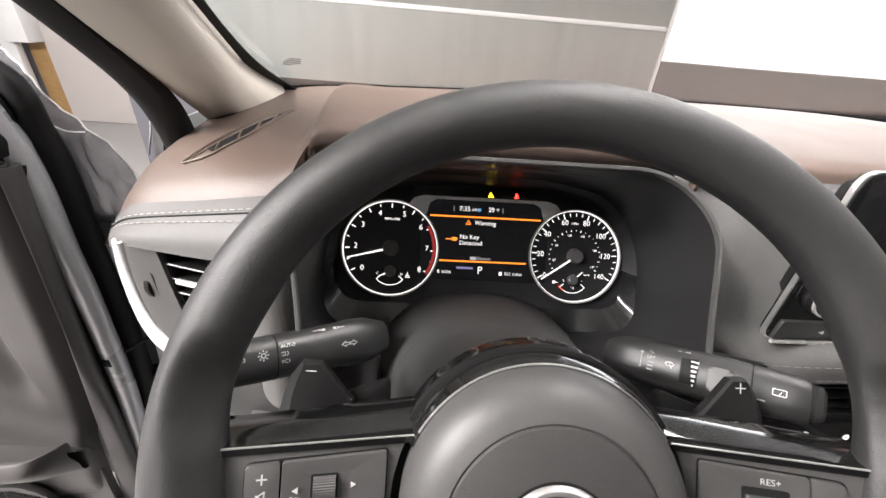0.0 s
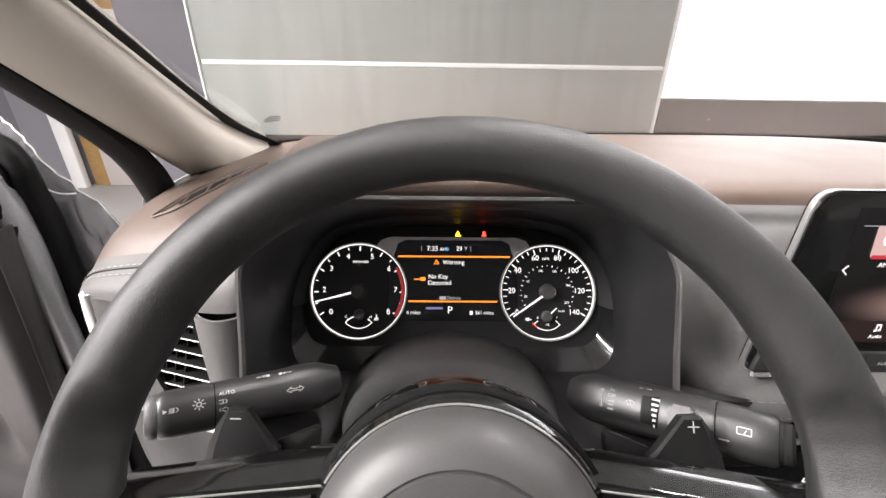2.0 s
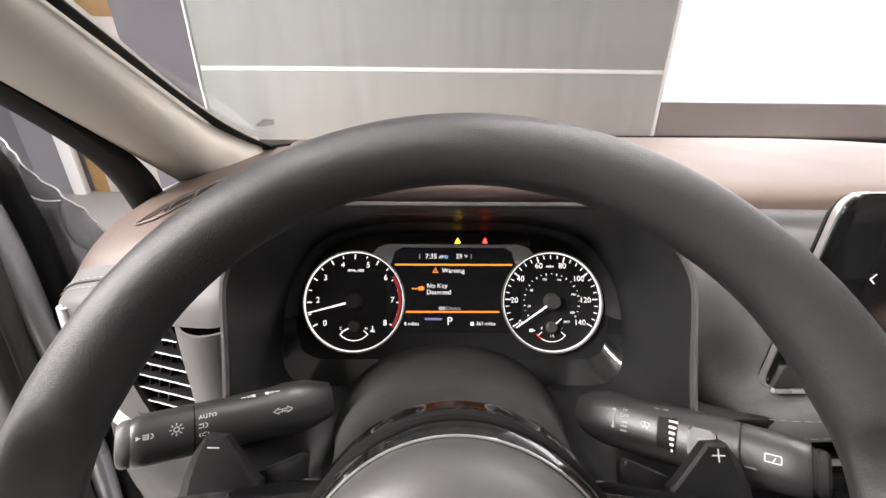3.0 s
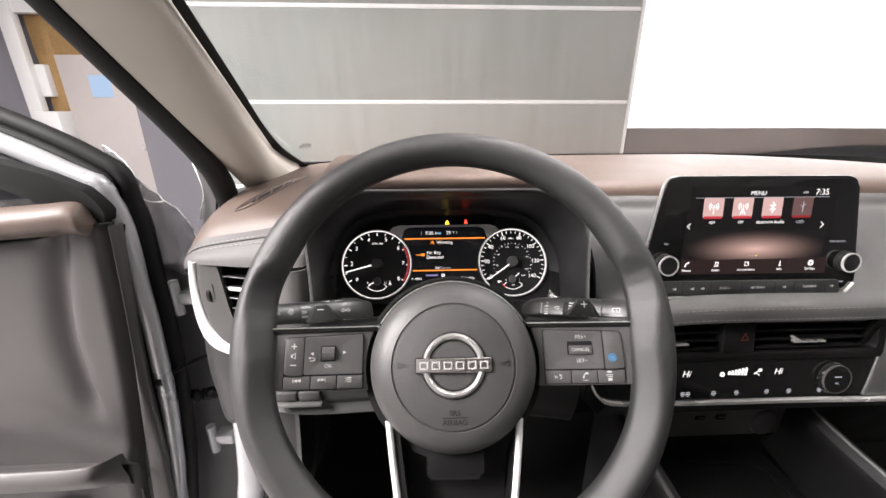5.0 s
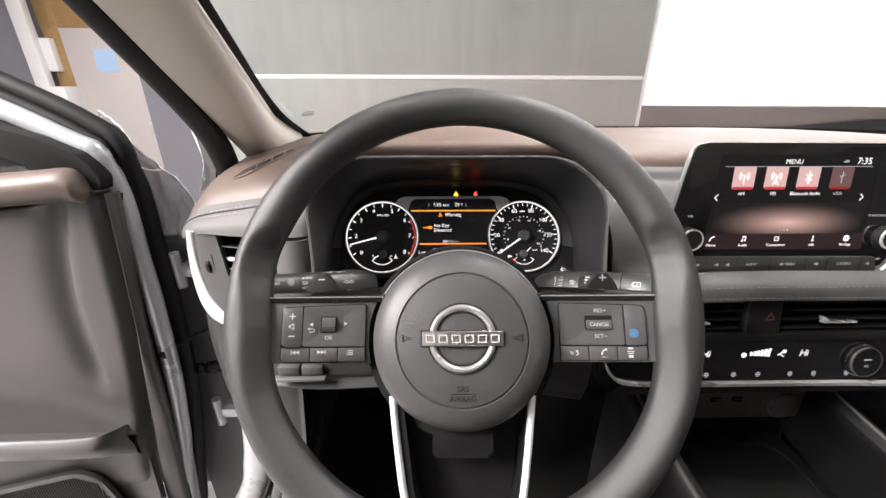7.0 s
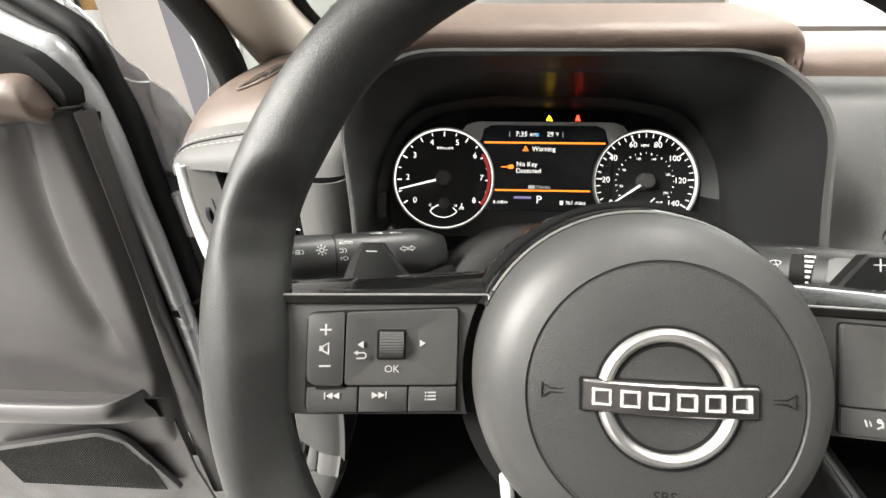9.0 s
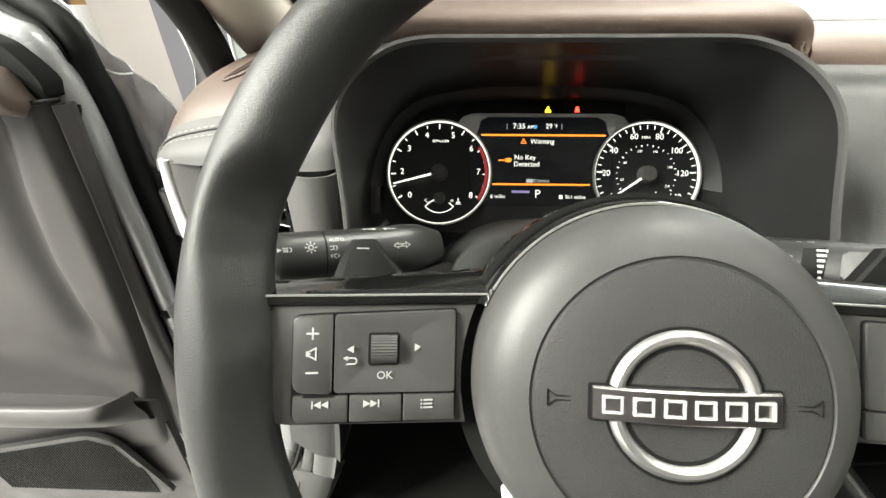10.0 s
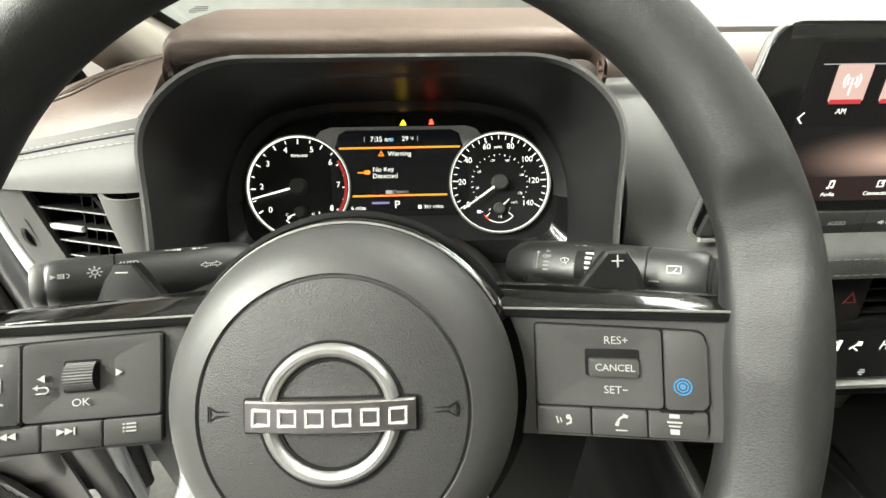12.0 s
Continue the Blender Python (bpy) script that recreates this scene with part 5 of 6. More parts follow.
SIL_O = [(-0.2465, 0.2840, 1.0735), (-0.2525, 0.2860, 1.045), (-0.2555, 0.2870, 1.010), (-0.2535, 0.2860, 0.980), (-0.2440, 0.2825, 0.958), (-0.2250, 0.2770, 0.947), (-0.190, 0.268, 0.942), (-0.14, 0.256, 0.940)]
SIL_I = [(-0.2370, 0.2800, 1.0735), (-0.2400, 0.2805, 1.045), (-0.2400, 0.2805, 1.015), (-0.2350, 0.2790, 0.988), (-0.2240, 0.2750, 0.970), (-0.2100, 0.2710, 0.960), (-0.184, 0.2640, 0.953), (-0.14, 0.2530, 0.950)]
part("surround", skin(smooth_rows([[(o[0] - 0.002, o[1] + 0.014, o[2] - 0.001), o, tuple(Vector(o).lerp(Vector(q), 0.5) + Vector((0, -0.003, 0))), q, (q[0] + 0.002, q[1] + 0.004, q[2])] for o, q in zip(SIL_O, SIL_I)], 5, 4), thick=0.003), SILVER, va, "satin silver surround")
rows = []
for q in SIL_I[:6]:
    z = max(0.962, q[2])
    a = left_x(z)
    rows.append([(q[0] + 0.001, q[1] + 0.002, q[2]), (q[0] + 0.004, q[1] - 0.0005, q[2] + 0.0005), (a - 0.004, face_y(a) - 0.0015, z), (a, face_y(a) - 0.0005, z), (a + 0.001, face_y(a) + 0.012, z)])
part("thumb_panel", skin(smooth_rows(rows, 5, 4), thick=0.003), PAD, va, "grey vent side panel")
part("thumb_slot", moved(slab(rounded([(-0.0055, -0.020), (0.0045, -0.020), (0.0055, 0.017), (-0.0045, 0.020)], 0.003, 4), -0.002, 0.0012), Matrix.Translation((-0.2245, 0.2800, 1.029)) @ pose(0, 0, 0, 90, 0, -14)), MATTE_BLACK, va, "dark slot of the shut-off wheel")
part("thumb_wheel", moved(lathe([(0.0, -0.003), (0.015, -0.003), (0.016, -0.002), (0.016, 0.002), (0.015, 0.003), (0.0, 0.003)], 40), Matrix.Translation((-0.2245, 0.2920, 1.029)) @ pose(0, 0, 0, 0, 90, -14)), PLASTIC_BLACK, va, "ridged shut-off wheel")

low = thing("knee_panel", "dark grey lower dash panel beside the column", "dash panel", kind="structure")
KN = [(-0.262, [(0.32, 1.06), (0.31, 0.98), (0.30, 0.92), (0.303, 0.86), (0.318, 0.81), (0.42, 0.79)]), (-0.235, [(0.285, 1.0), (0.28, 0.96), (0.272, 0.915), (0.274, 0.86), (0.290, 0.82), (0.42, 0.80)]), (-0.17, [(0.265, 0.955), (0.262, 0.935), (0.252, 0.905), (0.251, 0.888), (0.256, 0.873), (0.42, 0.862)]),
      (-0.10, [(0.255, 0.99), (0.248, 0.94), (0.242, 0.90), (0.246, 0.886), (0.252, 0.869), (0.42, 0.862)]), (0.07, [(0.25, 0.95), (0.245, 0.93), (0.245, 0.90), (0.248, 0.886), (0.256, 0.868), (0.42, 0.860)]), (0.245, [(0.25, 0.99), (0.245, 0.94), (0.242, 0.90), (0.25, 0.85), (0.28, 0.82), (0.42, 0.81)])]
part("panel", skin(smooth_rows([[(x, y, z) for y, z in pr] for x, pr in KN], 5, 5), thick=0.004), SHROUD, low)
part("end_cap", skin(smooth_rows([[(-0.262 + dx, 0.312, z), (-0.272 + dx, 0.34, z), (-0.276 + dx, 0.39, z), (-0.276 + dx, 0.48, z)] for dx, z in ((0, 1.075), (0, 1.0), (0, 0.92), (0.006, 0.85), (0.020, 0.79))], 4, 4), thick=0.004), PLASTIC, low, "dark dash end cap")
part("lower_end", skin(smooth_rows([[(-0.200 + dx, 0.285, z), (-0.165 + dx, 0.268, z), (-0.139 + dx, 0.264, z), (-0.136 + dx, 0.270, z), (-0.136 + dx, 0.33, z)] for dx, z in ((0.0, 0.866), (-0.003, 0.82), (-0.008, 0.76), (-0.016, 0.70))], 4, 4), thick=0.004), SHROUD, low, "dark lower end panel")
part("side_post", skin(smooth_rows([[(-0.1385, 0.275, z), (-0.1375, 0.259 - k * 0.002, z), (-0.128, 0.246 - k * 0.004, z), (-0.112, 0.240 - k * 0.006, z), (-0.096, 0.246 - k * 0.006, z), (-0.092, 0.262, z)] for k, z in ((0, 1.076), (0.5, 1.055), (1, 1.02), (1.5, 0.98), (2, 0.94))], 4, 5), thick=0.003), PAD, low, "grey pillar between vent and dials")
for k in range(2):
    part("switch", box(-0.137 + 0.029 * k, 0.2425, 0.9045, 0.027, 0.012, 0.013, 0.002), PLASTIC, low, "small square switch")
part("pocket_edge", box(-0.1215, 0.2375, 0.8945, 0.060, 0.013, 0.0045, 0.002), PLASTIC_MID, low, "pale pocket edge")

# ---- centre screen ----
SCR = leaning(0.425, 0.2445, 1.14, 9.0)
scr = thing("infotainment_screen", "gloss black touch screen with two knobs showing a menu", "touch screen", SCR)
outl = rounded([(-0.136, -0.100), (0.122, -0.103), (0.132, -0.088), (0.114, 0.038), (-0.111, 0.039)], [0.01, 0.016, 0.01, 0.012, 0.014], 6)
part("back_shell", slab([(x * 1.008 - 0.0005, y * 1.010) for x, y in outl], -0.0055, -0.0015, 0.001), EMBLEM, scr, "bright metal edge band")
part("back_box", slab([(x * 0.78 + 0.01, y * 0.80 - 0.004) for x, y in outl], -0.045, -0.007), PLASTIC_BLACK, scr, "black rear housing")
part("bezel", slab(outl, -0.008, 0.0, 0.002, 3), PIANO, scr, "gloss black bezel")
part("panel", slab(rounded([(-0.087, -0.074), (0.092, -0.0755), (0.0885, 0.0265), (-0.0815, 0.0275)], 0.001, 2), 0.0, 0.0004), glowing("screen_dark", (0.055, 0.045, 0.045), 0.12), scr, "lit dark screen")
mm = bpy.data.materials.new("screen_gradient")
mm.use_nodes = True
nn, ll = mm.node_tree.nodes, mm.node_tree.links
co = nn.new("ShaderNodeTexCoord")
gr = nn.new("ShaderNodeTexGradient")
gr.gradient_type = "QUADRATIC_SPHERE"
mp = nn.new("ShaderNodeMapping")
mp.inputs["Location"].default_value = (-0.002 * 11, 0.045 * 42, 0)
mp.inputs["Scale"].default_value = (11, 42, 0)
ll.new(co.outputs["Object"], mp.inputs["Vector"])
ll.new(mp.outputs["Vector"], gr.inputs["Vector"])
rp = nn.new("ShaderNodeValToRGB")
rp.color_ramp.elements[0].color = (0.006, 0.005, 0.005, 1)
rp.color_ramp.elements[1].color = (0.62, 0.40, 0.34, 1)
ll.new(gr.outputs["Color"], rp.inputs["Fac"])
pb = nn["Principled BSDF"]
pb.inputs["Base Color"].default_value = (0.004, 0.004, 0.004, 1)
pb.inputs["Roughness"].default_value = 0.2
ll.new(rp.outputs["Color"], pb.inputs["Emission Color"])
pb.inputs["Emission Strength"].default_value = 1.15
part("wallpaper", slab(rect(0.001, -0.040, 0.166, 0.034), 0.0004, 0.0006), mm, scr, "pale rosy glow behind the menu")
ICON = glowing("icon_pink", (0.85, 0.56, 0.52), 0.8)
ICON_DIM = glowing("icon_dim", (0.30, 0.17, 0.16), 0.5)
SZ = 0.0008
for i, (x, t) in enumerate(((-0.055, "AM"), (-0.0205, "FM"), (0.0145, "Bluetooth Audio"), (0.0505, "USB1"))):
    dim = i == 3
    ic = part("icon", slab(rect(x, 0.0035, 0.0235, 0.0225, 0.002), SZ, SZ + 0.0002), ICON_DIM if dim else ICON, scr, "pink menu tile")
    part("underline", slab(rect(x, -0.0075, 0.0215, 0.0028), SZ + 0.0003, SZ + 0.0005), GLOW_DARKRED if dim else glowing("tile_red", (0.8, 0.06, 0.08), 0.7), ic, "red foot of the tile")
    if i < 2:
        wv = [bars((x, 0.0015, 0.0009, 0.010), z=SZ + 0.0004)] + [ring(x, 0.005, r, r + 0.0010, SZ + 0.0004, SZ + 0.0006, a, a + 90, 10) for r in (0.0025, 0.0048) for a in (-45, 135)]
        if i == 1:
            wv.append(bars((x - 0.0017, -0.001, 0.0008, 0.007, -22), (x + 0.0017, -0.001, 0.0008, 0.007, 22), z=SZ + 0.0004))
    elif i == 2:
        wv = [bars((x, 0.0035, 0.0010, 0.013), (x + 0.0016, 0.0068, 0.0048, 0.0009, -45), (x + 0.0016, 0.0003, 0.0048, 0.0009, 45), (x - 0.0002, 0.0035, 0.0085, 0.0009, 45), (x - 0.0002, 0.0035, 0.0085, 0.0009, -45), z=SZ + 0.0004)]
    else:
        wv = [bars((x, 0.0035, 0.0009, 0.012), (x - 0.0016, 0.0042, 0.0038, 0.0007, -45), (x + 0.0016, 0.0056, 0.0038, 0.0007, 45), z=SZ + 0.0004)]
    part("picture", merged(*wv), GLOW_DIM if dim else GLOW_WHITE, ic)
    part("caption", words(t, 0.0035, x, -0.0135, SZ), GLOW_DIM if dim else GLOW_WHITE, ic)
part("caption", words("MENU", 0.0048, -0.004, 0.0195, SZ), GLOW_WHITE, scr)
part("caption", words("7:35", 0.0068, 0.0715, 0.0200, SZ), GLOW_WHITE, scr)
part("symbol", bars((0.0515, 0.0195, 0.006, 0.0012), (0.0525, 0.0207, 0.004, 0.001), z=SZ), GLOW_DIM, scr)
part("rule", bars((0.002, 0.0148, 0.158, 0.0006), z=SZ), GLOW_DIM, scr)
for x, s in ((-0.0815, -1), (0.0775, 1)):
    part("arrow", bars((x, -0.0158, 0.0052, 0.0008, -45 * s), (x, -0.0190, 0.0052, 0.0008, 45 * s), z=SZ), GLOW_WHITE, scr)
part("menu_strip", slab(rounded([(-0.0862, -0.0738), (0.0915, -0.0752), (0.0908, -0.0562), (-0.0848, -0.0556)], 0.001, 2), 0.0004, 0.0006), glowing("strip_glow", (0.05, 0.028, 0.026), 0.5), scr, "dark menu strip")
for x, t in ((-0.0785, "Phone"), (-0.0432, "Audio"), (-0.006, "Connections"), (0.0342, "Info"), (0.072, "Settings")):
    part("caption", words(t, 0.0030, x, -0.0695, SZ), GLOW_WHITE, scr)
for x, k in ((-0.0785, 0), (-0.0432, 1), (-0.006, 2), (0.0342, 3), (0.072, 4)):
    y = -0.0625
    bmsym = [ring(x + 0.002, y - 0.0018, 0.0036, 0.0046, SZ, SZ + 0.0002, 95, 175, 8), bars((x + 0.0014, y + 0.0024, 0.002, 0.0014), (x - 0.0022, y - 0.0016, 0.0014, 0.002), z=SZ)] if k == 0 else \
        [bars((x - 0.001, y, 0.0008, 0.005), (x + 0.002, y + 0.0004, 0.0008, 0.005), (x + 0.0005, y + 0.0024, 0.0038, 0.0012), (x - 0.0017, y - 0.0022, 0.0018, 0.0014), (x + 0.0013, y - 0.0018, 0.0018, 0.0014), z=SZ)] if k == 1 else \
        [frame_slab(rect(x - 0.0004, y, 0.005, 0.005), rect(x - 0.0004, y, 0.0035, 0.0035), SZ, SZ + 0.0002), bars((x + 0.001, y + 0.001, 0.003, 0.0008, 45), z=SZ)] if k == 2 else \
        [bars((x, y - 0.0006, 0.0012, 0.0038), (x, y + 0.0024, 0.0014, 0.0012), (x, y - 0.0026, 0.0034, 0.0007), z=SZ)] if k == 3 else \
        [ring(x, y, 0.0012, 0.0030, SZ, SZ + 0.0002, n=16), bars(*[(x + 0.0033 * math.cos(radians(a)), y + 0.0033 * math.sin(radians(a)), 0.001, 0.0011, a) for a in range(0, 360, 45)], z=SZ)]
    part("symbol", merged(*bmsym), GLOW_WHITE, scr)
for k, mt in enumerate((GLOW_DIM, GLOW_DIM, GLOW_YELLOW)):
    part("page_dot", ring(-0.0045 + 0.004 * k, -0.0528, 0.0001, 0.0007, SZ, SZ + 0.0002, n=10), mt, scr)
for x, t, lw in ((-0.1055, "VOL", 0.0), (0.1130, "TUNE\u00b7SCROLL", 0.0)):
    kb = part("knob", lathe([(0.0126, 0.0), (0.0126, 0.002), (0.0116, 0.003), (0.0113, 0.0085), (0.0108, 0.0095), (0.0092, 0.0098), (0.0, 0.0098)], 40, x, -0.0615), PLASTIC_BLACK, scr, "black rotary knob")
    part("knob_ring", ring(x, -0.0615, 0.0100, 0.0116, 0.0080, 0.0102, n=40), SATIN, kb, "bright knob ring")
    part("caption", words(t, 0.0023, x - 0.012 if x > 0 else x, -0.0375, 0.0004), GLOW_DIM, scr)
part("caption", words("PUSH\u00b7SOUND", 0.0021, 0.1085, -0.0865, 0.0004), GLOW_DIM, scr)
part("button_bar", slab(rounded([(-0.1325, -0.0985), (0.112, -0.1000), (0.1085, -0.0835), (-0.128, -0.0815)], 0.002, 3), 0.0, 0.0035, 0.0012), SHROUD, scr, "dark button bar")
bb = scr.children[-1]
for t, x in (("AUDIO", -0.031), ("MENU", 0.012), ("CAMERA", 0.0735)):
    part("caption", words(t, 0.0030, x, -0.0908, 0.0036), PRINT, scr)
for x in (-0.092, -0.0705, -0.058, 0.0025, 0.042, 0.1005):
    part("symbol", bars((x, -0.0908, 0.0042, 0.0014), (x + 0.0008, -0.0908, 0.0014, 0.0030), z=0.0036), PRINT, scr)
for x in (-0.082, -0.048, -0.0105, 0.030, 0.054, 0.0925):
    part("divider", bars((x, -0.0908, 0.0004, 0.0150), z=0.0034), MATTE_BLACK, scr)
chrome = catmull([(-0.130, -0.1015, 0), (-0.06, -0.1018, 0), (0.05, -0.1028, 0), (0.105, -0.1035, 0), (0.120, -0.1000, 0), (0.1285, -0.0890, 0)], 5)
part("bright_strip", skin([[(p.x, p.y - 0.0018, 0.000), (p.x, p.y - 0.0014, 0.003), (p.x, p.y + 0.0014, 0.0035), (p.x, p.y + 0.0018, 0.000)] for p in chrome], True, True), SATIN, scr, "satin metal strip under the buttons")

# ---- centre vents, climate panel, console ----
CP = leaning(0.418, 0.207, 0.955, 12.0)
cv = thing("centre_air_vents", "black centre air vents with bright tabs", "air vent", CP)
part("cavity", slab(rect(0.0, 0.037, 0.36, 0.052), -0.035, -0.018), MATTE_BLACK, cv, "black vent cavity")
part("frame", frame_slab(rect(0.0, 0.037, 0.372, 0.060, 0.006), rect(0.0, 0.038, 0.350, 0.040, 0.006), -0.02, 0.002, 0.002), PLASTIC_BLACK, cv, "black vent frame")
for k in range(4):
    for x0, x1 in ((-0.175, -0.024), (0.022, 0.160)):
        part("slat", box((x0 + x1) / 2, 0.022 + 0.0105 * k, -0.010, x1 - x0, 0.0022, 0.018, 0.0008), PLASTIC_BLACK, cv)
part("hazard_block", box(-0.001, 0.038, -0.006, 0.040, 0.042, 0.018, 0.003), PLASTIC_BLACK, cv, "dark hazard switch block")
part("hazard_symbol", frame_slab([(-0.0005, 0.0335), (0.0105, 0.0335), (0.005, 0.0435)], [(0.0014, 0.0345), (0.0086, 0.0345), (0.005, 0.0414)], 0.0031, 0.0034), material("faded_red", (0.10, 0.018, 0.018), 0.5), cv, "dull red hazard triangle")
for x in (-0.083, 0.088):
    part("tab", moved(slab(rounded([(-0.020, -0.0014), (0.020, -0.0014), (0.020, 0.0010), (-0.0125, 0.0010), (-0.0190, 0.0070), (-0.0215, 0.0065), (-0.0155, -0.0014)][:6], 0.0006, 2), -0.002, 0.003, 0.0006), Matrix.Translation((x, 0.030, 0))), SATIN, cv, "bright adjusting tab")

cl = thing("climate_panel", "gloss black climate panel with lit figures", "climate control", CP)
part("panel", slab(rounded([(-0.185, -0.0415), (0.165, -0.0415), (0.185, 0.0125), (-0.185, 0.0125)], 0.003, 3), -0.02, 0.0), PIANO, cl, "gloss black panel")
for x in (-0.062, 0.054):
    part("readout", words("Hi", 0.0080, x, -0.0085, 0.0003, slant=0.25), GLOW_WHITE, cl)
fan = [bars(*[(-0.008 + 0.0042 * k, -0.0085 + 0.0003 * k, 0.0031, 0.0045 + 0.0011 * k, -8) for k in range(6)], z=0.0003), ring(-0.0165, -0.0100, 0.001, 0.0032, 0.0003, 0.0005, n=10)]
part("readout", merged(*fan), GLOW_WHITE, cl, "lit fan bars")
part("readout", merged(bars((0.0265, -0.0085, 0.008, 0.0012, 35), (0.0285, -0.0110, 0.006, 0.0012, -35), (0.0310, -0.0060, 0.004, 0.004), z=0.0003)), GLOW_WHITE, cl, "lit airflow symbol")
for x in (-0.0645, -0.058, -0.0255, 0.0035, 0.042, 0.0705, 0.110):
    part("button_symbol", bars((x, -0.0345, 0.006, 0.0014), (x, -0.0322, 0.0045, 0.0012), (x, -0.0367, 0.003, 0.0010), z=0.0003), GLOW_DIM, cl)
part("button_symbol", bars((-0.0755, -0.033, 0.003, 0.0028), z=0.0003), GLOW_YELLOW, cl, "small amber lamp")
kn = part("knob", lathe([(0.0200, 0.0), (0.0200, 0.0015), (0.0188, 0.0030), (0.0178, 0.0034), (0.0175, 0.0065), (0.0165, 0.0075), (0.0, 0.0075)], 48, 0.124, -0.0180), PIANO, cl, "gloss black rotary knob")
part("knob_ring", ring(0.124, -0.0180, 0.0172, 0.0180, 0.005, 0.0076, n=48), PLASTIC, kn, "grey knob ring")
part("caption", words("AC", 0.0030, 0.124, -0.0225, 0.0076), GLOW_DIM, kn)
part("caption", bars((0.124, -0.0145, 0.009, 0.0013), z=0.0076), GLOW_DIM, kn)
part("side_wing", slab(rounded([(0.166, -0.044), (0.21, -0.044), (0.235, 0.04), (0.188, 0.04)], 0.004, 3), -0.02, 0.002, 0.002), PLASTIC_MID, cl, "grey wing beside the panel")
st = [(-0.178, -0.0200, 0), (-0.170, -0.0330, 0), (-0.150, -0.0425, 0), (-0.08, -0.0450, 0), (0.0, -0.0458, 0), (0.1, -0.0465, 0), (0.24, -0.0480, 0), (0.60, -0.0480, -0.02)]
part("bright_strip", skin([[(p.x, p.y - 0.0022, p.z - 0.002), (p.x, p.y - 0.0020, p.z + 0.004), (p.x, p.y + 0.0020, p.z + 0.0048), (p.x, p.y + 0.0026, p.z - 0.002)] for p in catmull(st, 5)], True, True), SATIN, cl, "satin metal strip under the panel")
part("lower_lip", slab(rounded([(-0.172, -0.057), (0.30, -0.058), (0.30, -0.048), (-0.16, -0.046)], 0.003, 3), -0.05, 0.001, 0.003), PLASTIC_BLACK, cl, "black lower lip")

con = thing("centre_console", "black centre console with open tray and grey side rails", "console")
part("socket_panel", box(0.44, 0.262, 0.848, 0.27, 0.03, 0.095, 0.006), PLASTIC_MID, con, "dark socket panel")
for x, h in ((0.427, 0.006), (0.457, 0.008)):
    sk = part("usb_socket", box(x, 0.2462, 0.838, 0.014, 0.003, h, 0.001), PIANO, con, "black socket")
    part("socket_mark", box(x, 0.2465, 0.848, 0.012, 0.002, 0.0022), PLASTIC_MID, sk)
    part("socket_mark", box(x, 0.2440, 0.8395, 0.011, 0.001, 0.0011), PLASTIC_MID, sk)
part("power_socket", moved(lathe([(0.0, 0.004), (0.018, 0.004), (0.0205, 0.003), (0.0215, 0.0)], 36), pose(0.525, 0.2465, 0.826, 90, 0, 0)), PLASTIC, con, "round capped power socket")
part("back", box(0.435, 0.275, 0.79, 0.25, 0.02, 0.09), PLASTIC_BLACK, con, "black tray back")
part("tray", slab(rounded([(0.318, -0.25), (0.552, -0.25), (0.552, 0.27), (0.318, 0.27)], 0.02, 4), 0.745, 0.755), PLASTIC_BLACK, con, "black tray floor")
part("tray_mat", frame_slab(rect(0.435, 0.165, 0.20, 0.16, 0.03, 5), rect(0.435, 0.165, 0.188, 0.148, 0.028, 5), 0.755, 0.760, 0.0015), PLASTIC_BLACK, con, "raised tray edge")
for s in (-1, 1):
    x = 0.435 + s * 0.116
    rows = [[(x, y, z - 0.10), (x, y, z - 0.012), (x + s * 0.003, y, z), (x + s * 0.014, y, z + 0.004), (x + s * 0.026, y, z - 0.002), (x + s * 0.030, y, z - 0.03), (x + s * 0.030, y, z - 0.2), (x + s * 0.028, y, 0.30)] for y, z in ((0.275, 0.872), (0.22, 0.860), (0.15, 0.852), (0.05, 0.848), (-0.10, 0.845), (-0.5, 0.845))]
    # Rail shade and top highlight are painted: black faces, a lighter strip on top.
    part("side_rail", skin(smooth_rows(rows, 4, 3), thick=0.003), PLASTIC_BLACK, con, "side rail, its shaded faces painted black")
    part("rail_edge", tube(catmull([(x + s * 0.014, y, z + 0.002) for y, z in ((0.275, 0.872), (0.22, 0.860), (0.15, 0.852), (0.05, 0.848), (-0.10, 0.845), (-0.5, 0.845))], 4), 0.0035, 8), PLASTIC, con, "grey strip painting the rail's lit top edge")
part("cup_ring", moved(lathe([(0.034, 0.0), (0.034, 0.006), (0.038, 0.007), (0.040, 0.0)], 40), Matrix.Translation((0.44, 0.03, 0.757))), SATIN, con, "bright cup-holder ring")
part("start_button", moved(lathe([(0.0, 0.006), (0.0095, 0.006), (0.0105, 0.005), (0.0130, 0.005), (0.0140, 0.0)], 32), pose(0.345, 0.2465, 0.856, 90, 0, 0)), PLASTIC_BLACK, con, "round start button")
part("start_ring", moved(ring(0, 0, 0.0108, 0.0126, 0.005, 0.0064, n=32), pose(0.345, 0.2465, 0.856, 90, 0, 0)), PRINT, con, "pale ring")
gb = thing("glovebox_panel", "black lower passenger dash panel", "dash panel", kind="structure")
part("panel", skin(smooth_rows([[(x, 0.215, 1.02), (x, 0.225, 0.97), (x, 0.24, 0.90), (x, 0.27, 0.80), (x, 0.33, 0.70), (x, 0.60, 0.62)] for x in (0.585, 0.8, 1.09)], 3, 3), thick=0.004), PLASTIC_BLACK, gb)

# ---- open driver's door ----
DY = 0.335
door = thing("driver_door", "open silver car door with dark grey and brown inner trim", "car door")
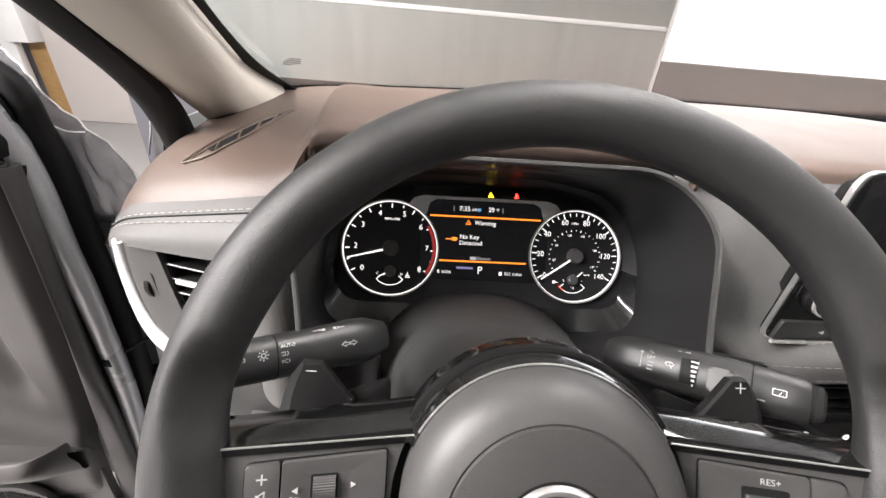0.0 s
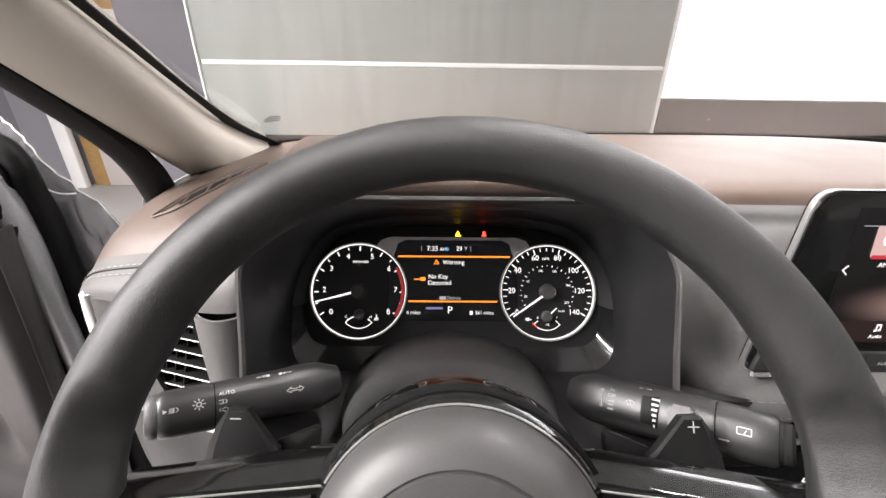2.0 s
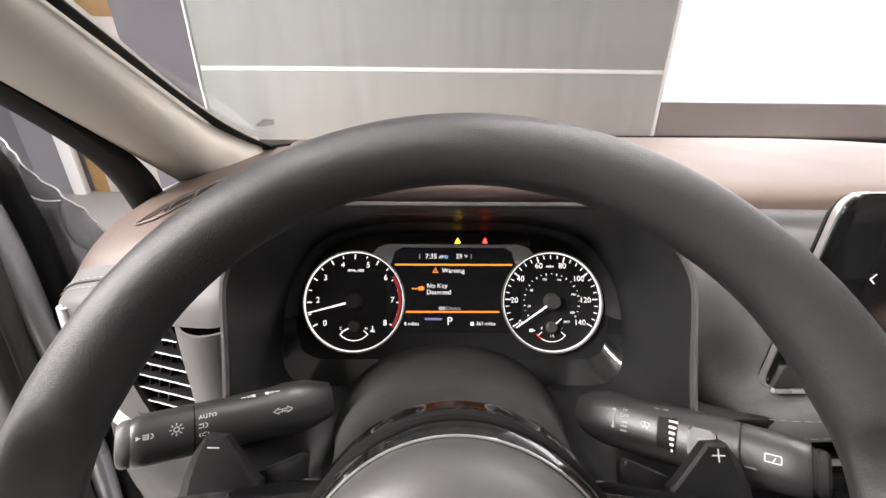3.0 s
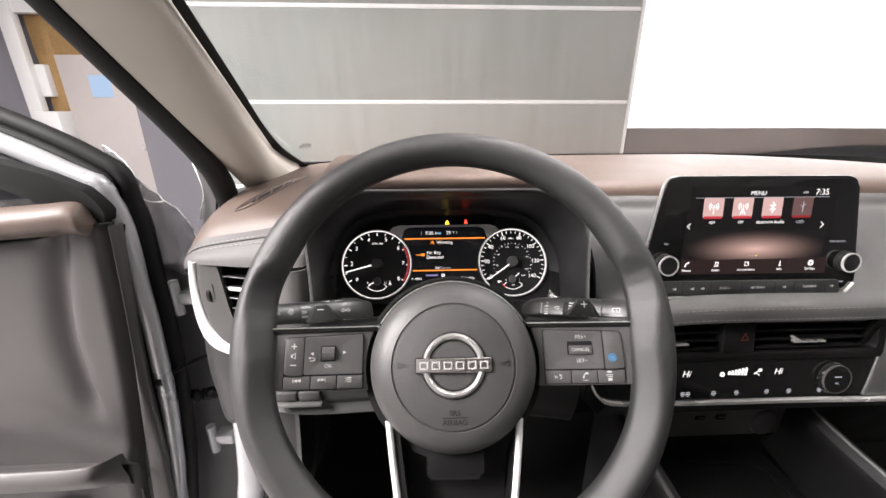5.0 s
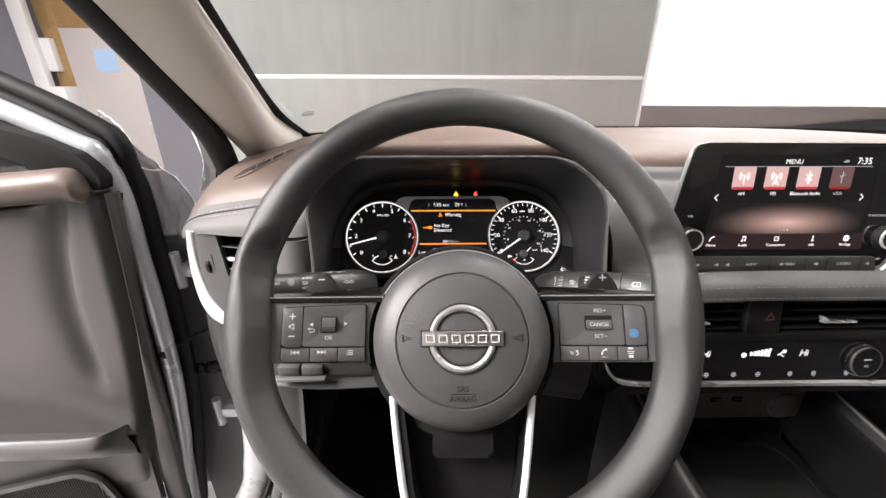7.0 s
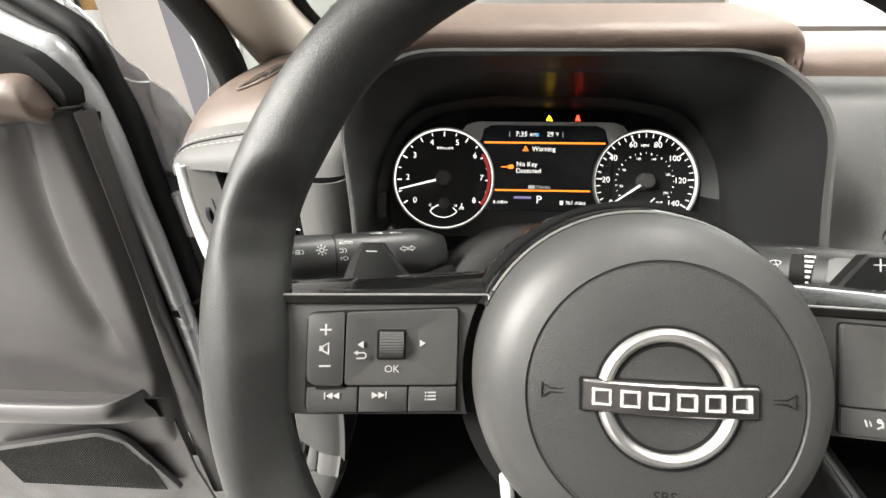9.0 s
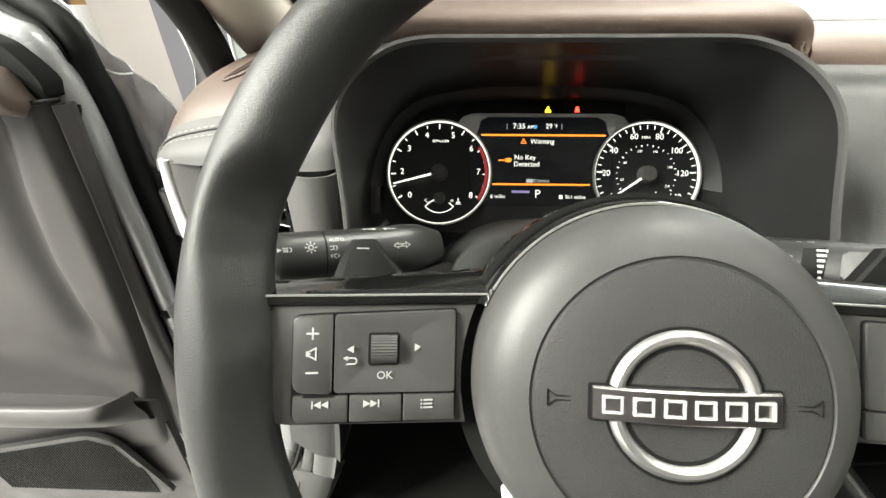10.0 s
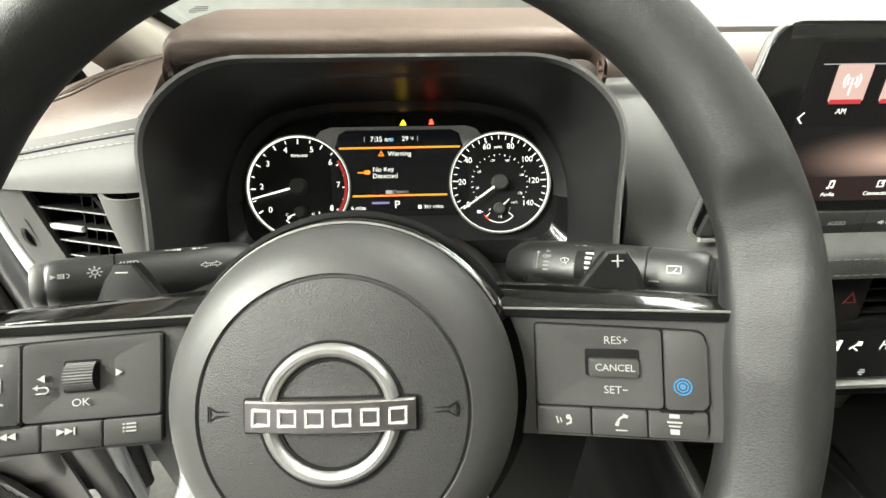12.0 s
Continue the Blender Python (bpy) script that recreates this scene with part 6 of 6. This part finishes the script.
edge_x = lambda z: float(np.interp(z, (0.45, 0.62, 0.70, 0.80, 0.90, 1.0, 1.10), (-0.478, -0.456, -0.444, -0.430, -0.415, -0.404, -0.395)))      # where the inner panel ends


def trim_y(x, z):
    """Depth of the moulded inner panel: a curved upright groove and a slanting step above the armrest."""
    y = DY + 0.016
    g = x - float(np.interp(z, (0.76, 0.80, 0.846, 0.928, 1.0, 1.062, 1.10), (-0.482, -0.488, -0.491, -0.488, -0.474, -0.457, -0.447)))
    y += 0.013 * math.exp(-(g / (0.010 if g > 0 else 0.022)) ** 2) * min(1.0, max(0.0, (z - 0.765) / 0.05))
    y += 0.020 * math.exp(-((x - edge_x(z)) / 0.007) ** 2)
    step = z - (0.722 + (-0.468 - x) * 0.50)
    y -= 0.010 / (1 + math.exp(step / 0.005))
    return y


rows = []
for off in [0.0, 0.004, 0.009, 0.015, 0.022, 0.030, 0.038, 0.046, 0.053, 0.059, 0.064, 0.069, 0.074, 0.080, 0.087, 0.095, 0.105, 0.118] + [0.13 + 0.03 * k for k in range(29)]:
    zt = 1.101 - float(np.interp(off, (0.0, 0.014, 0.09, 0.15, 0.3), (0.0, 0.0, 0.020, 0.026, 0.03)))
    row = [(edge_x(zt) - off, DY + 0.035, zt + 0.001), (edge_x(zt) - off, DY + 0.018, zt)]
    for k in range(36):
        z = zt - 0.003 - 0.0145 * k
        x = edge_x(z) - off
        row.append((x, trim_y(x, z), z))
    rows.append(row + [(edge_x(0.5) - off, DY + 0.03, 0.50)])
part("inner_panel", skin(rows, thick=0.004), DOORTRIM, door, "dark grey moulded inner panel", 50)
part("top_edge", tube([(edge_x(1.1) + 0.014, DY + 0.027, 1.1030)] + [(edge_x(1.1) - off, DY + 0.0165, 1.1025 - float(np.interp(off, (0.0, 0.014, 0.09, 0.15, 0.3), (0.0, 0.0, 0.020, 0.026, 0.03)))) for off in (0.0, 0.014, 0.05, 0.09, 0.15, 0.3)], 0.0016, 8), RUBBER, door, "dark seam along the panel's top")
part("corner_piece", moved(slab(rounded([(-0.47, 1.100), (-0.388, 1.1035), (-0.387, 1.118), (-0.394, 1.134), (-0.406, 1.149), (-0.45, 1.170), (-0.60, 1.215), (-0.60, 1.19), (-0.47, 1.135)], 0.004, 3), -0.385, -0.357, 0.004), pose(0, 0, 0, 90, 0, 0)), MATTE_BLACK, door, "black window corner moulding")
rows = [[(-0.3985, DY + 0.020, 1.103)] * 5]
for x, y0, z in ((-0.401, 0.010, 1.103), (-0.406, 0.002, 1.1075), (-0.414, 0.000, 1.1115), (-0.430, -0.002, 1.1135), (-0.47, -0.004, 1.110), (-0.6, -0.006, 1.102), (-0.9, -0.006, 1.09), (-1.35, -0.006, 1.085)):
    f = 0.35 if x > -0.4015 else 0.8 if x > -0.407 else 1.0
    rows.append([(x, DY + 0.030 + 0.025 * f, z + 0.014 * f), (x, DY + 0.02 + y0, z + 0.020 * f), (x, DY - 0.002 + y0, z + 0.010 * f), (x, DY - 0.003 + y0, z - 0.010 * f), (x, DY + 0.012, z - 0.022 * f)])
part("sill_pad", skin(smooth_rows(rows, 5, 5), thick=0.003), BROWN, door, "brown soft sill pad")
rows = []
for x, d, z in ((-0.446, 0.012, 0.734), (-0.454, 0.032, 0.739), (-0.465, 0.046, 0.743), (-0.484, 0.051, 0.744), (-0.515, 0.054, 0.745), (-0.57, 0.056, 0.746), (-0.65, 0.058, 0.746), (-0.8, 0.06, 0.744), (-1.0, 0.06, 0.742), (-1.3, 0.05, 0.74)):
    rows.append([(x, DY + 0.014, z - 0.055), (x, DY - d * 0.45, z - 0.024), (x, DY - d * 0.85, z - 0.003), (x, DY - d, z - 0.004), (x, DY - d - 0.006, z - 0.020), (x - 0.004, DY - d * 0.8, z - 0.05), (x - 0.01, DY - d * 0.3, z - 0.075), (x - 0.02, DY + 0.012, z - 0.095)])
part("armrest", skin(smooth_rows(rows, 5, 4), thick=0.0015), DOORTRIM, door, "grey armrest ledge")
part("lower_panel", skin([[(x, DY + 0.020, 0.62), (x, DY + 0.010, 0.50), (x, DY + 0.012, 0.36), (x, DY + 0.05, 0.22)] for x in (-0.46, -0.7, -1.0, -1.36)], thick=0.004), DOORTRIM, door, "dark grey lower door panel")
part("speaker_grille", moved(slab(rounded([(-0.13, -0.11), (0.17, -0.11), (0.125, 0.045), (0.09, 0.06), (-0.13, 0.0)], 0.02, 5), -0.004, 0.004, 0.003), Matrix.Translation((-0.66, DY - 0.004, 0.56)) @ pose(0, 0, 0, 90, 0, 0)), PLASTIC, door, "ribbed dark speaker grille")
grille = door.children[-1]
for k in range(60):
    x = -0.125 + 0.0045 * k
    top = float(np.interp(x, (-0.13, 0.085, 0.118, 0.135), (-0.004, 0.054, 0.038, -0.02))) - 0.006
    part("rib", box(-0.66 + x, DY - 0.0085, 0.56 + (top - 0.104) / 2, 0.0016, 0.002, top + 0.104), PLASTIC_BLACK, grille)
# end of the door: grey lip, silver metal with bolts, seals
SEAL_X = lambda z: float(np.interp(z, (0.40, 0.57, 0.70, 0.80, 0.88, 0.96, 1.01, 1.055, 1.099, 1.115, 1.130, 1.145), (-0.450, -0.432, -0.420, -0.414, -0.4085, -0.4005, -0.3945, -0.390, -0.3845, -0.385, -0.392, -0.404)))
METAL_X = lambda z: float(np.interp(z, (0.40, 0.57, 0.70, 0.82, 0.90, 0.95, 1.0, 1.05, 1.09, 1.115, 1.130, 1.145), (-0.447, -0.424, -0.410, -0.401, -0.396, -0.392, -0.389, -0.386, -0.387, -0.389, -0.395, -0.406)))
END_Z = (1.102, 1.085, 1.055, 1.0, 0.95, 0.90, 0.84, 0.78, 0.70, 0.62, 0.52, 0.40)
part("end_trim", skin(smooth_rows([[(edge_x(z) - 0.004, DY + 0.044, z - 0.004), (edge_x(z) + 0.002, DY + 0.036, z - 0.004), (edge_x(z) + 0.0085, DY + 0.021, z - 0.004), (SEAL_X(z) + 0.003, DY + 0.024, z - 0.004), (SEAL_X(z) + 0.0068, DY + 0.031, z - 0.004), (SEAL_X(z) + 0.003, DY + 0.042, z - 0.004)] for z in END_Z], 4, 4), thick=0.003), DOORTRIM, door, "grey trim lip")
part("edge_seal", tube(catmull([(SEAL_X(z), DY + 0.045, min(z, 1.095)) for z in END_Z], 5), 0.0036, 8), RUBBER, door, "thin black edge seal")
part("end_panel", skin(smooth_rows([[(SEAL_X(z) - 0.004, DY + 0.044, z), (SEAL_X(z) * 0.6 + METAL_X(z) * 0.4, DY + 0.050, z), (METAL_X(z), DY + 0.061, z), (METAL_X(z) - 0.002, DY + 0.072, z), (METAL_X(z) - 0.03, DY + 0.13, z)] for z in (1.145, 1.130, 1.115) + END_Z], 4, 4), thick=0.003), BODY, door, "silver painted door end")
OUT = [(-1.2, 1.475), (-0.85, 1.385), (-0.65, 1.303), (-0.53, 1.252), (-0.455, 1.216), (-0.412, 1.190), (-0.388, 1.172), (-0.3785, 1.150), (-0.3765, 1.125), (-0.371, 1.09), (-0.371, 1.045), (-0.373, 0.99), (-0.373, 0.94), (-0.376, 0.87), (-0.379, 0.81), (-0.384, 0.75), (-0.392, 0.69), (-0.402, 0.62), (-0.422, 0.52), (-0.44, 0.42)]
OUT = catmull([(x, 0, z) for x, z in OUT], 4)


def along_frame(off, y, first, last):
    """The door's outer outline, moved inwards by off and set at depth y."""
    pts = []
    for i in range(first, last):
        t = (OUT[min(i + 1, len(OUT) - 1)] - OUT[max(i - 1, 0)]).normalized()
        near = off * (1 - 0.45 * min(1.0, max(0.0, (i - 18) / 16))) if off > 0.03 else off
        pts.append(OUT[i] + Vector((t.z, 0, -t.x)) * near + Vector((0, y, 0)))
    return pts


NF = len(OUT)
part("outer_seal", tube(along_frame(0.012, DY + 0.082, 0, NF), 0.0125, 12), RUBBER, door, "thick black seal")
for z, x in ((0.866, -0.3985), (0.776, -0.4045)):
    part("bolt", moved(lathe([(0, 0.005), (0.004, 0.005), (0.0045, 0.001), (0.008, 0.0)], 12), pose(x, 0.395, z, 0, 90, 0)), EMBLEM_BAR, door, "small dark bolt")
part("strap_bracket", moved(box(0, 0, 0, 0.008, 0.026, 0.026, 0.001), pose(-0.398, 0.388, 0.824, 38, 0, 0)), MATTE_BLACK, door, "black strap bracket")
part("check_strap", tube([(-0.398, 0.388, 0.824), (-0.36, 0.415, 0.838), (-0.31, 0.44, 0.85)], 0.003, 8), RUBBER, door, "black door check strap")
# window frame rising to the rear
for name, off, dy, r, mat, lab in (("sash_seal", 0.026, 0.070, 0.008, RUBBER, "black frame seal"), ("sash", 0.036, 0.054, 0.013, BODY, "silver window frame"), ("glass_run", 0.054, 0.046, 0.008, RUBBER, "black glass run"), ("sash_inner", 0.067, 0.042, 0.011, RUBBER, "dark inner frame")):
    part(name, tube(along_frame(off, DY + dy, 0, NF if name in ("sash_seal", "sash") else 37), r, 12), mat, door, lab)
pane = part("window_glass", skin([[(-0.40, DY + 0.05, 1.06), (-0.40, DY + 0.05, 1.15)], [(-0.5, DY + 0.05, 1.06), (-0.5, DY + 0.05, 1.20)], [(-0.85, DY + 0.05, 1.06), (-0.85, DY + 0.05, 1.34)], [(-1.25, DY + 0.05, 1.06), (-1.25, DY + 0.05, 1.44)]], thick=0.004), glass_material("tinted_glass", (0.16, 0.17, 0.17)), door, "dark tinted window glass")
part("outer_skin", skin([[(-0.42, DY + 0.15, 1.09), (-0.42, DY + 0.16, 0.8), (-0.42, DY + 0.14, 0.4)], [(-1.38, DY + 0.15, 1.06), (-1.38, DY + 0.16, 0.8), (-1.38, DY + 0.14, 0.4)]], thick=0.004), BODY, door, "silver outer door skin")

# wrapped mirror and fender beyond the door
mir = thing("door_mirror_wrap", "cloudy protective film hanging over the outer mirror", "plastic film")
random.seed(5)
ctrl = [[(-0.45, 0.47, 1.195), (-0.412, 0.452, 1.172), (-0.389, 0.446, 1.140), (-0.352, 0.442, 1.108), (-0.332, 0.440, 1.084), (-0.322, 0.438, 1.056)],
        [(-0.45, 0.462, 1.15), (-0.41, 0.447, 1.135), (-0.385, 0.440, 1.112), (-0.352, 0.434, 1.085), (-0.330, 0.436, 1.060), (-0.318, 0.436, 1.030)],
        [(-0.45, 0.456, 1.08), (-0.41, 0.442, 1.07), (-0.380, 0.442, 1.05), (-0.352, 0.438, 1.04), (-0.333, 0.440, 1.02), (-0.318, 0.440, 1.0)],
        [(-0.45, 0.455, 1.0), (-0.41, 0.445, 1.0), (-0.378, 0.445, 0.995), (-0.356, 0.442, 0.99), (-0.338, 0.444, 0.985), (-0.32, 0.445, 0.97)]]
rows = smooth_rows(ctrl, 12, 12)
rows = [[p + Vector((0, 1, 0.2)) * (0.007 * noise.noise(Vector((p.x * 60, p.y * 30, p.z * 22))) + 0.003 * noise.noise(Vector((p.x * 150, p.y * 60, p.z * 70)))) for p in r] for r in rows]
part("film", skin(rows, thick=0.0006), FILM, mir)
# White paint tubes stand in for the shine along the film's edges.
part("film_edge", tube(rows[0], 0.0010, 6), WHITEPAINT, mir, "white tube painting the glint on the film edge")
part("film_edge", tube(catmull([(-0.400, 0.438, 1.150), (-0.392, 0.430, 1.128), (-0.372, 0.426, 1.117), (-0.353, 0.428, 1.116)], 5), 0.0009, 6), WHITEPAINT, mir, "white tube painting the glint on the film edge")
part("film_fold", tube([r[18] + Vector((0, -0.003, 0)) for r in rows[:14]], [0.001 + 0.002 * math.sin(k * 0.5) ** 2 for k in range(14)], 6), FILM, mir, "crumpled fold")
fen = thing("front_fender", "silver painted front fender and hinge pillar", "fender", kind="structure")
part("hinge_pillar", skin(smooth_rows([[(-0.275, 0.40, z), (-0.295, 0.420, z), (-0.312, 0.437, z), (-0.322, 0.452, z), (-0.326, 0.462, z)] for z in (1.0, 0.9, 0.75, 0.5, 0.25)], 3, 4), thick=0.004), BODY, fen, "silver hinge pillar")
part("inner_panel", skin(smooth_rows([[(-0.318, 0.455, z), (-0.345, 0.462, z), (-0.39, 0.466, z), (-0.46, 0.470, z)] for z in (1.0, 0.9, 0.75, 0.5, 0.2)], 3, 4), thick=0.004), BODY_SHADED, fen, "inner fender panel, shade painted into its grey")
part("fender_panel", skin(smooth_rows([[(-0.40, 0.60, z), (-0.41, 0.64, z), (-0.42, 0.8, z), (-0.42, 1.3, z - 0.03)] for z in (1.06, 1.0, 0.75, 0.5)], 3, 4), thick=0.004), BODY, fen, "silver fender panel")
part("corner_trim", skin(smooth_rows([[(-0.262, 0.42, 1.175), (-0.30, 0.47, 1.18), (-0.345, 0.52, 1.165)], [(-0.27, 0.43, 1.13), (-0.305, 0.47, 1.13), (-0.333, 0.51, 1.12)], [(-0.285, 0.44, 1.08), (-0.31, 0.47, 1.08), (-0.345, 0.52, 1.07)], [(-0.29, 0.44, 1.02), (-0.32, 0.47, 1.02), (-0.36, 0.53, 1.02)]], 4, 4), thick=0.003), PLASTIC, fen, "dark corner trim")
part("trim_edge", tube(catmull([(-0.352, 0.522, 1.168), (-0.341, 0.515, 1.135), (-0.337, 0.512, 1.115), (-0.343, 0.515, 1.095), (-0.354, 0.522, 1.075), (-0.362, 0.527, 1.06)], 5), 0.0012, 6), WHITEPAINT, fen, "pale edge of the trim")
for z in (0.990, 0.920, 0.868):
    part("stud", moved(lathe([(0, 0.008), (0.0025, 0.008), (0.003, 0.002), (0.0055, 0.0)], 12), pose(-0.352, 0.452, z, 90, 0, 0)), SATIN, fen, "bright stud")
for z in (0.955, 0.655):
    h = part("hinge", merged(box(-0.345, 0.432, z, 0.035, 0.03, 0.022, 0.005), moved(lathe([(0, 0.03), (0.008, 0.03), (0.008, -0.03), (0, -0.03)], 16), Matrix.Translation((-0.368, 0.425, z)))), BODY, fen, "silver door hinge")
part("wire_boot", tube([(-0.400 + 0.005 * k, 0.425 + 0.002 * math.sin(k), 0.745 + 0.002 * k + 0.004 * math.sin(k * 0.5)) for k in range(13)], [0.012 if k % 2 else 0.008 for k in range(13)], 12), RUBBER, fen, "ribbed black wiring boot")
SILL = ((0.78, -0.286, -0.250), (0.72, -0.290, -0.247), (0.64, -0.299, -0.246), (0.60, -0.307, -0.250), (0.55, -0.318, -0.266), (0.49, -0.345, -0.292), (0.42, -0.385, -0.330), (0.34, -0.44, -0.39))
struct("door_sill", skin(smooth_rows([[(a, 0.385, z), (a + 0.004, 0.356, z), (a * 0.6 + b * 0.4, 0.346, z), (b - 0.004, 0.350, z), (b, 0.362, z)] for z, a, b in SILL], 4, 4), thick=0.004), BODY, "silver painted body opening flange", "body")
struct("sill_seal", tube(catmull([(b + 0.004, 0.347, z) for z, a, b in SILL], 4), 0.0042, 8), RUBBER, "black seal along the body opening", "seal")
pt = thing("pillar_trim", "grey moulded trim beside the footwell", "trim panel", kind="structure")
EDGES = ((0.76, -0.238, -0.214, -0.178), (0.68, -0.234, -0.210, -0.174), (0.643, -0.232, -0.212, -0.176), (0.58, -0.246, -0.226, -0.189), (0.520, -0.264, -0.240, -0.203))
part("outer_strip", skin(smooth_rows([[(a, 0.352, z), (a + 0.003, 0.341, z), (g - 0.004, 0.338, z), (g - 0.001, 0.346, z)] for z, a, g, r in EDGES], 4, 4), thick=0.003), PLASTIC_MID, pt, "narrow grey strip")
part("inner_strip", skin(smooth_rows([[(g + 0.001, 0.348, z), (g + 0.004, 0.336, z), (r - 0.006, 0.332, z), (r, 0.340, z), (r + 0.004, 0.42, z)] for z, a, g, r in EDGES], 4, 4), thick=0.003), PALETRIM, pt, "broad pale grey strip")
sp = thing("sill_plate", "grey ribbed plastic plate on the door sill", "sill plate", kind="structure")
part("plate", skin(smooth_rows([[(-0.272 + dx, 0.345, z), (-0.240 + dx, 0.337, z), (-0.205 + dx, 0.336, z), (-0.196 + dx, 0.36, z)] for dx, z in ((0.0, 0.517), (-0.006, 0.505), (-0.02, 0.46), (-0.045, 0.40))], 4, 4), thick=0.004), PLASTIC_MID, sp)
for k in range(6):
    part("rib", tube([(-0.258 + 0.0085 * k - 0.012, 0.3365, 0.485), (-0.258 + 0.0085 * k - 0.024, 0.3355, 0.45), (-0.258 + 0.0085 * k - 0.044, 0.3355, 0.405)], 0.0016, 6), PLASTIC, sp)
struct("kick_panel", skin(smooth_rows([[(-0.28, y, z) for z in (0.95, 0.75, 0.55, 0.30)] for y in (0.37, 0.45, 0.65, 0.85)], 3, 3), thick=0.008), PLASTIC_MID, "dark grey footwell side trim", "trim")
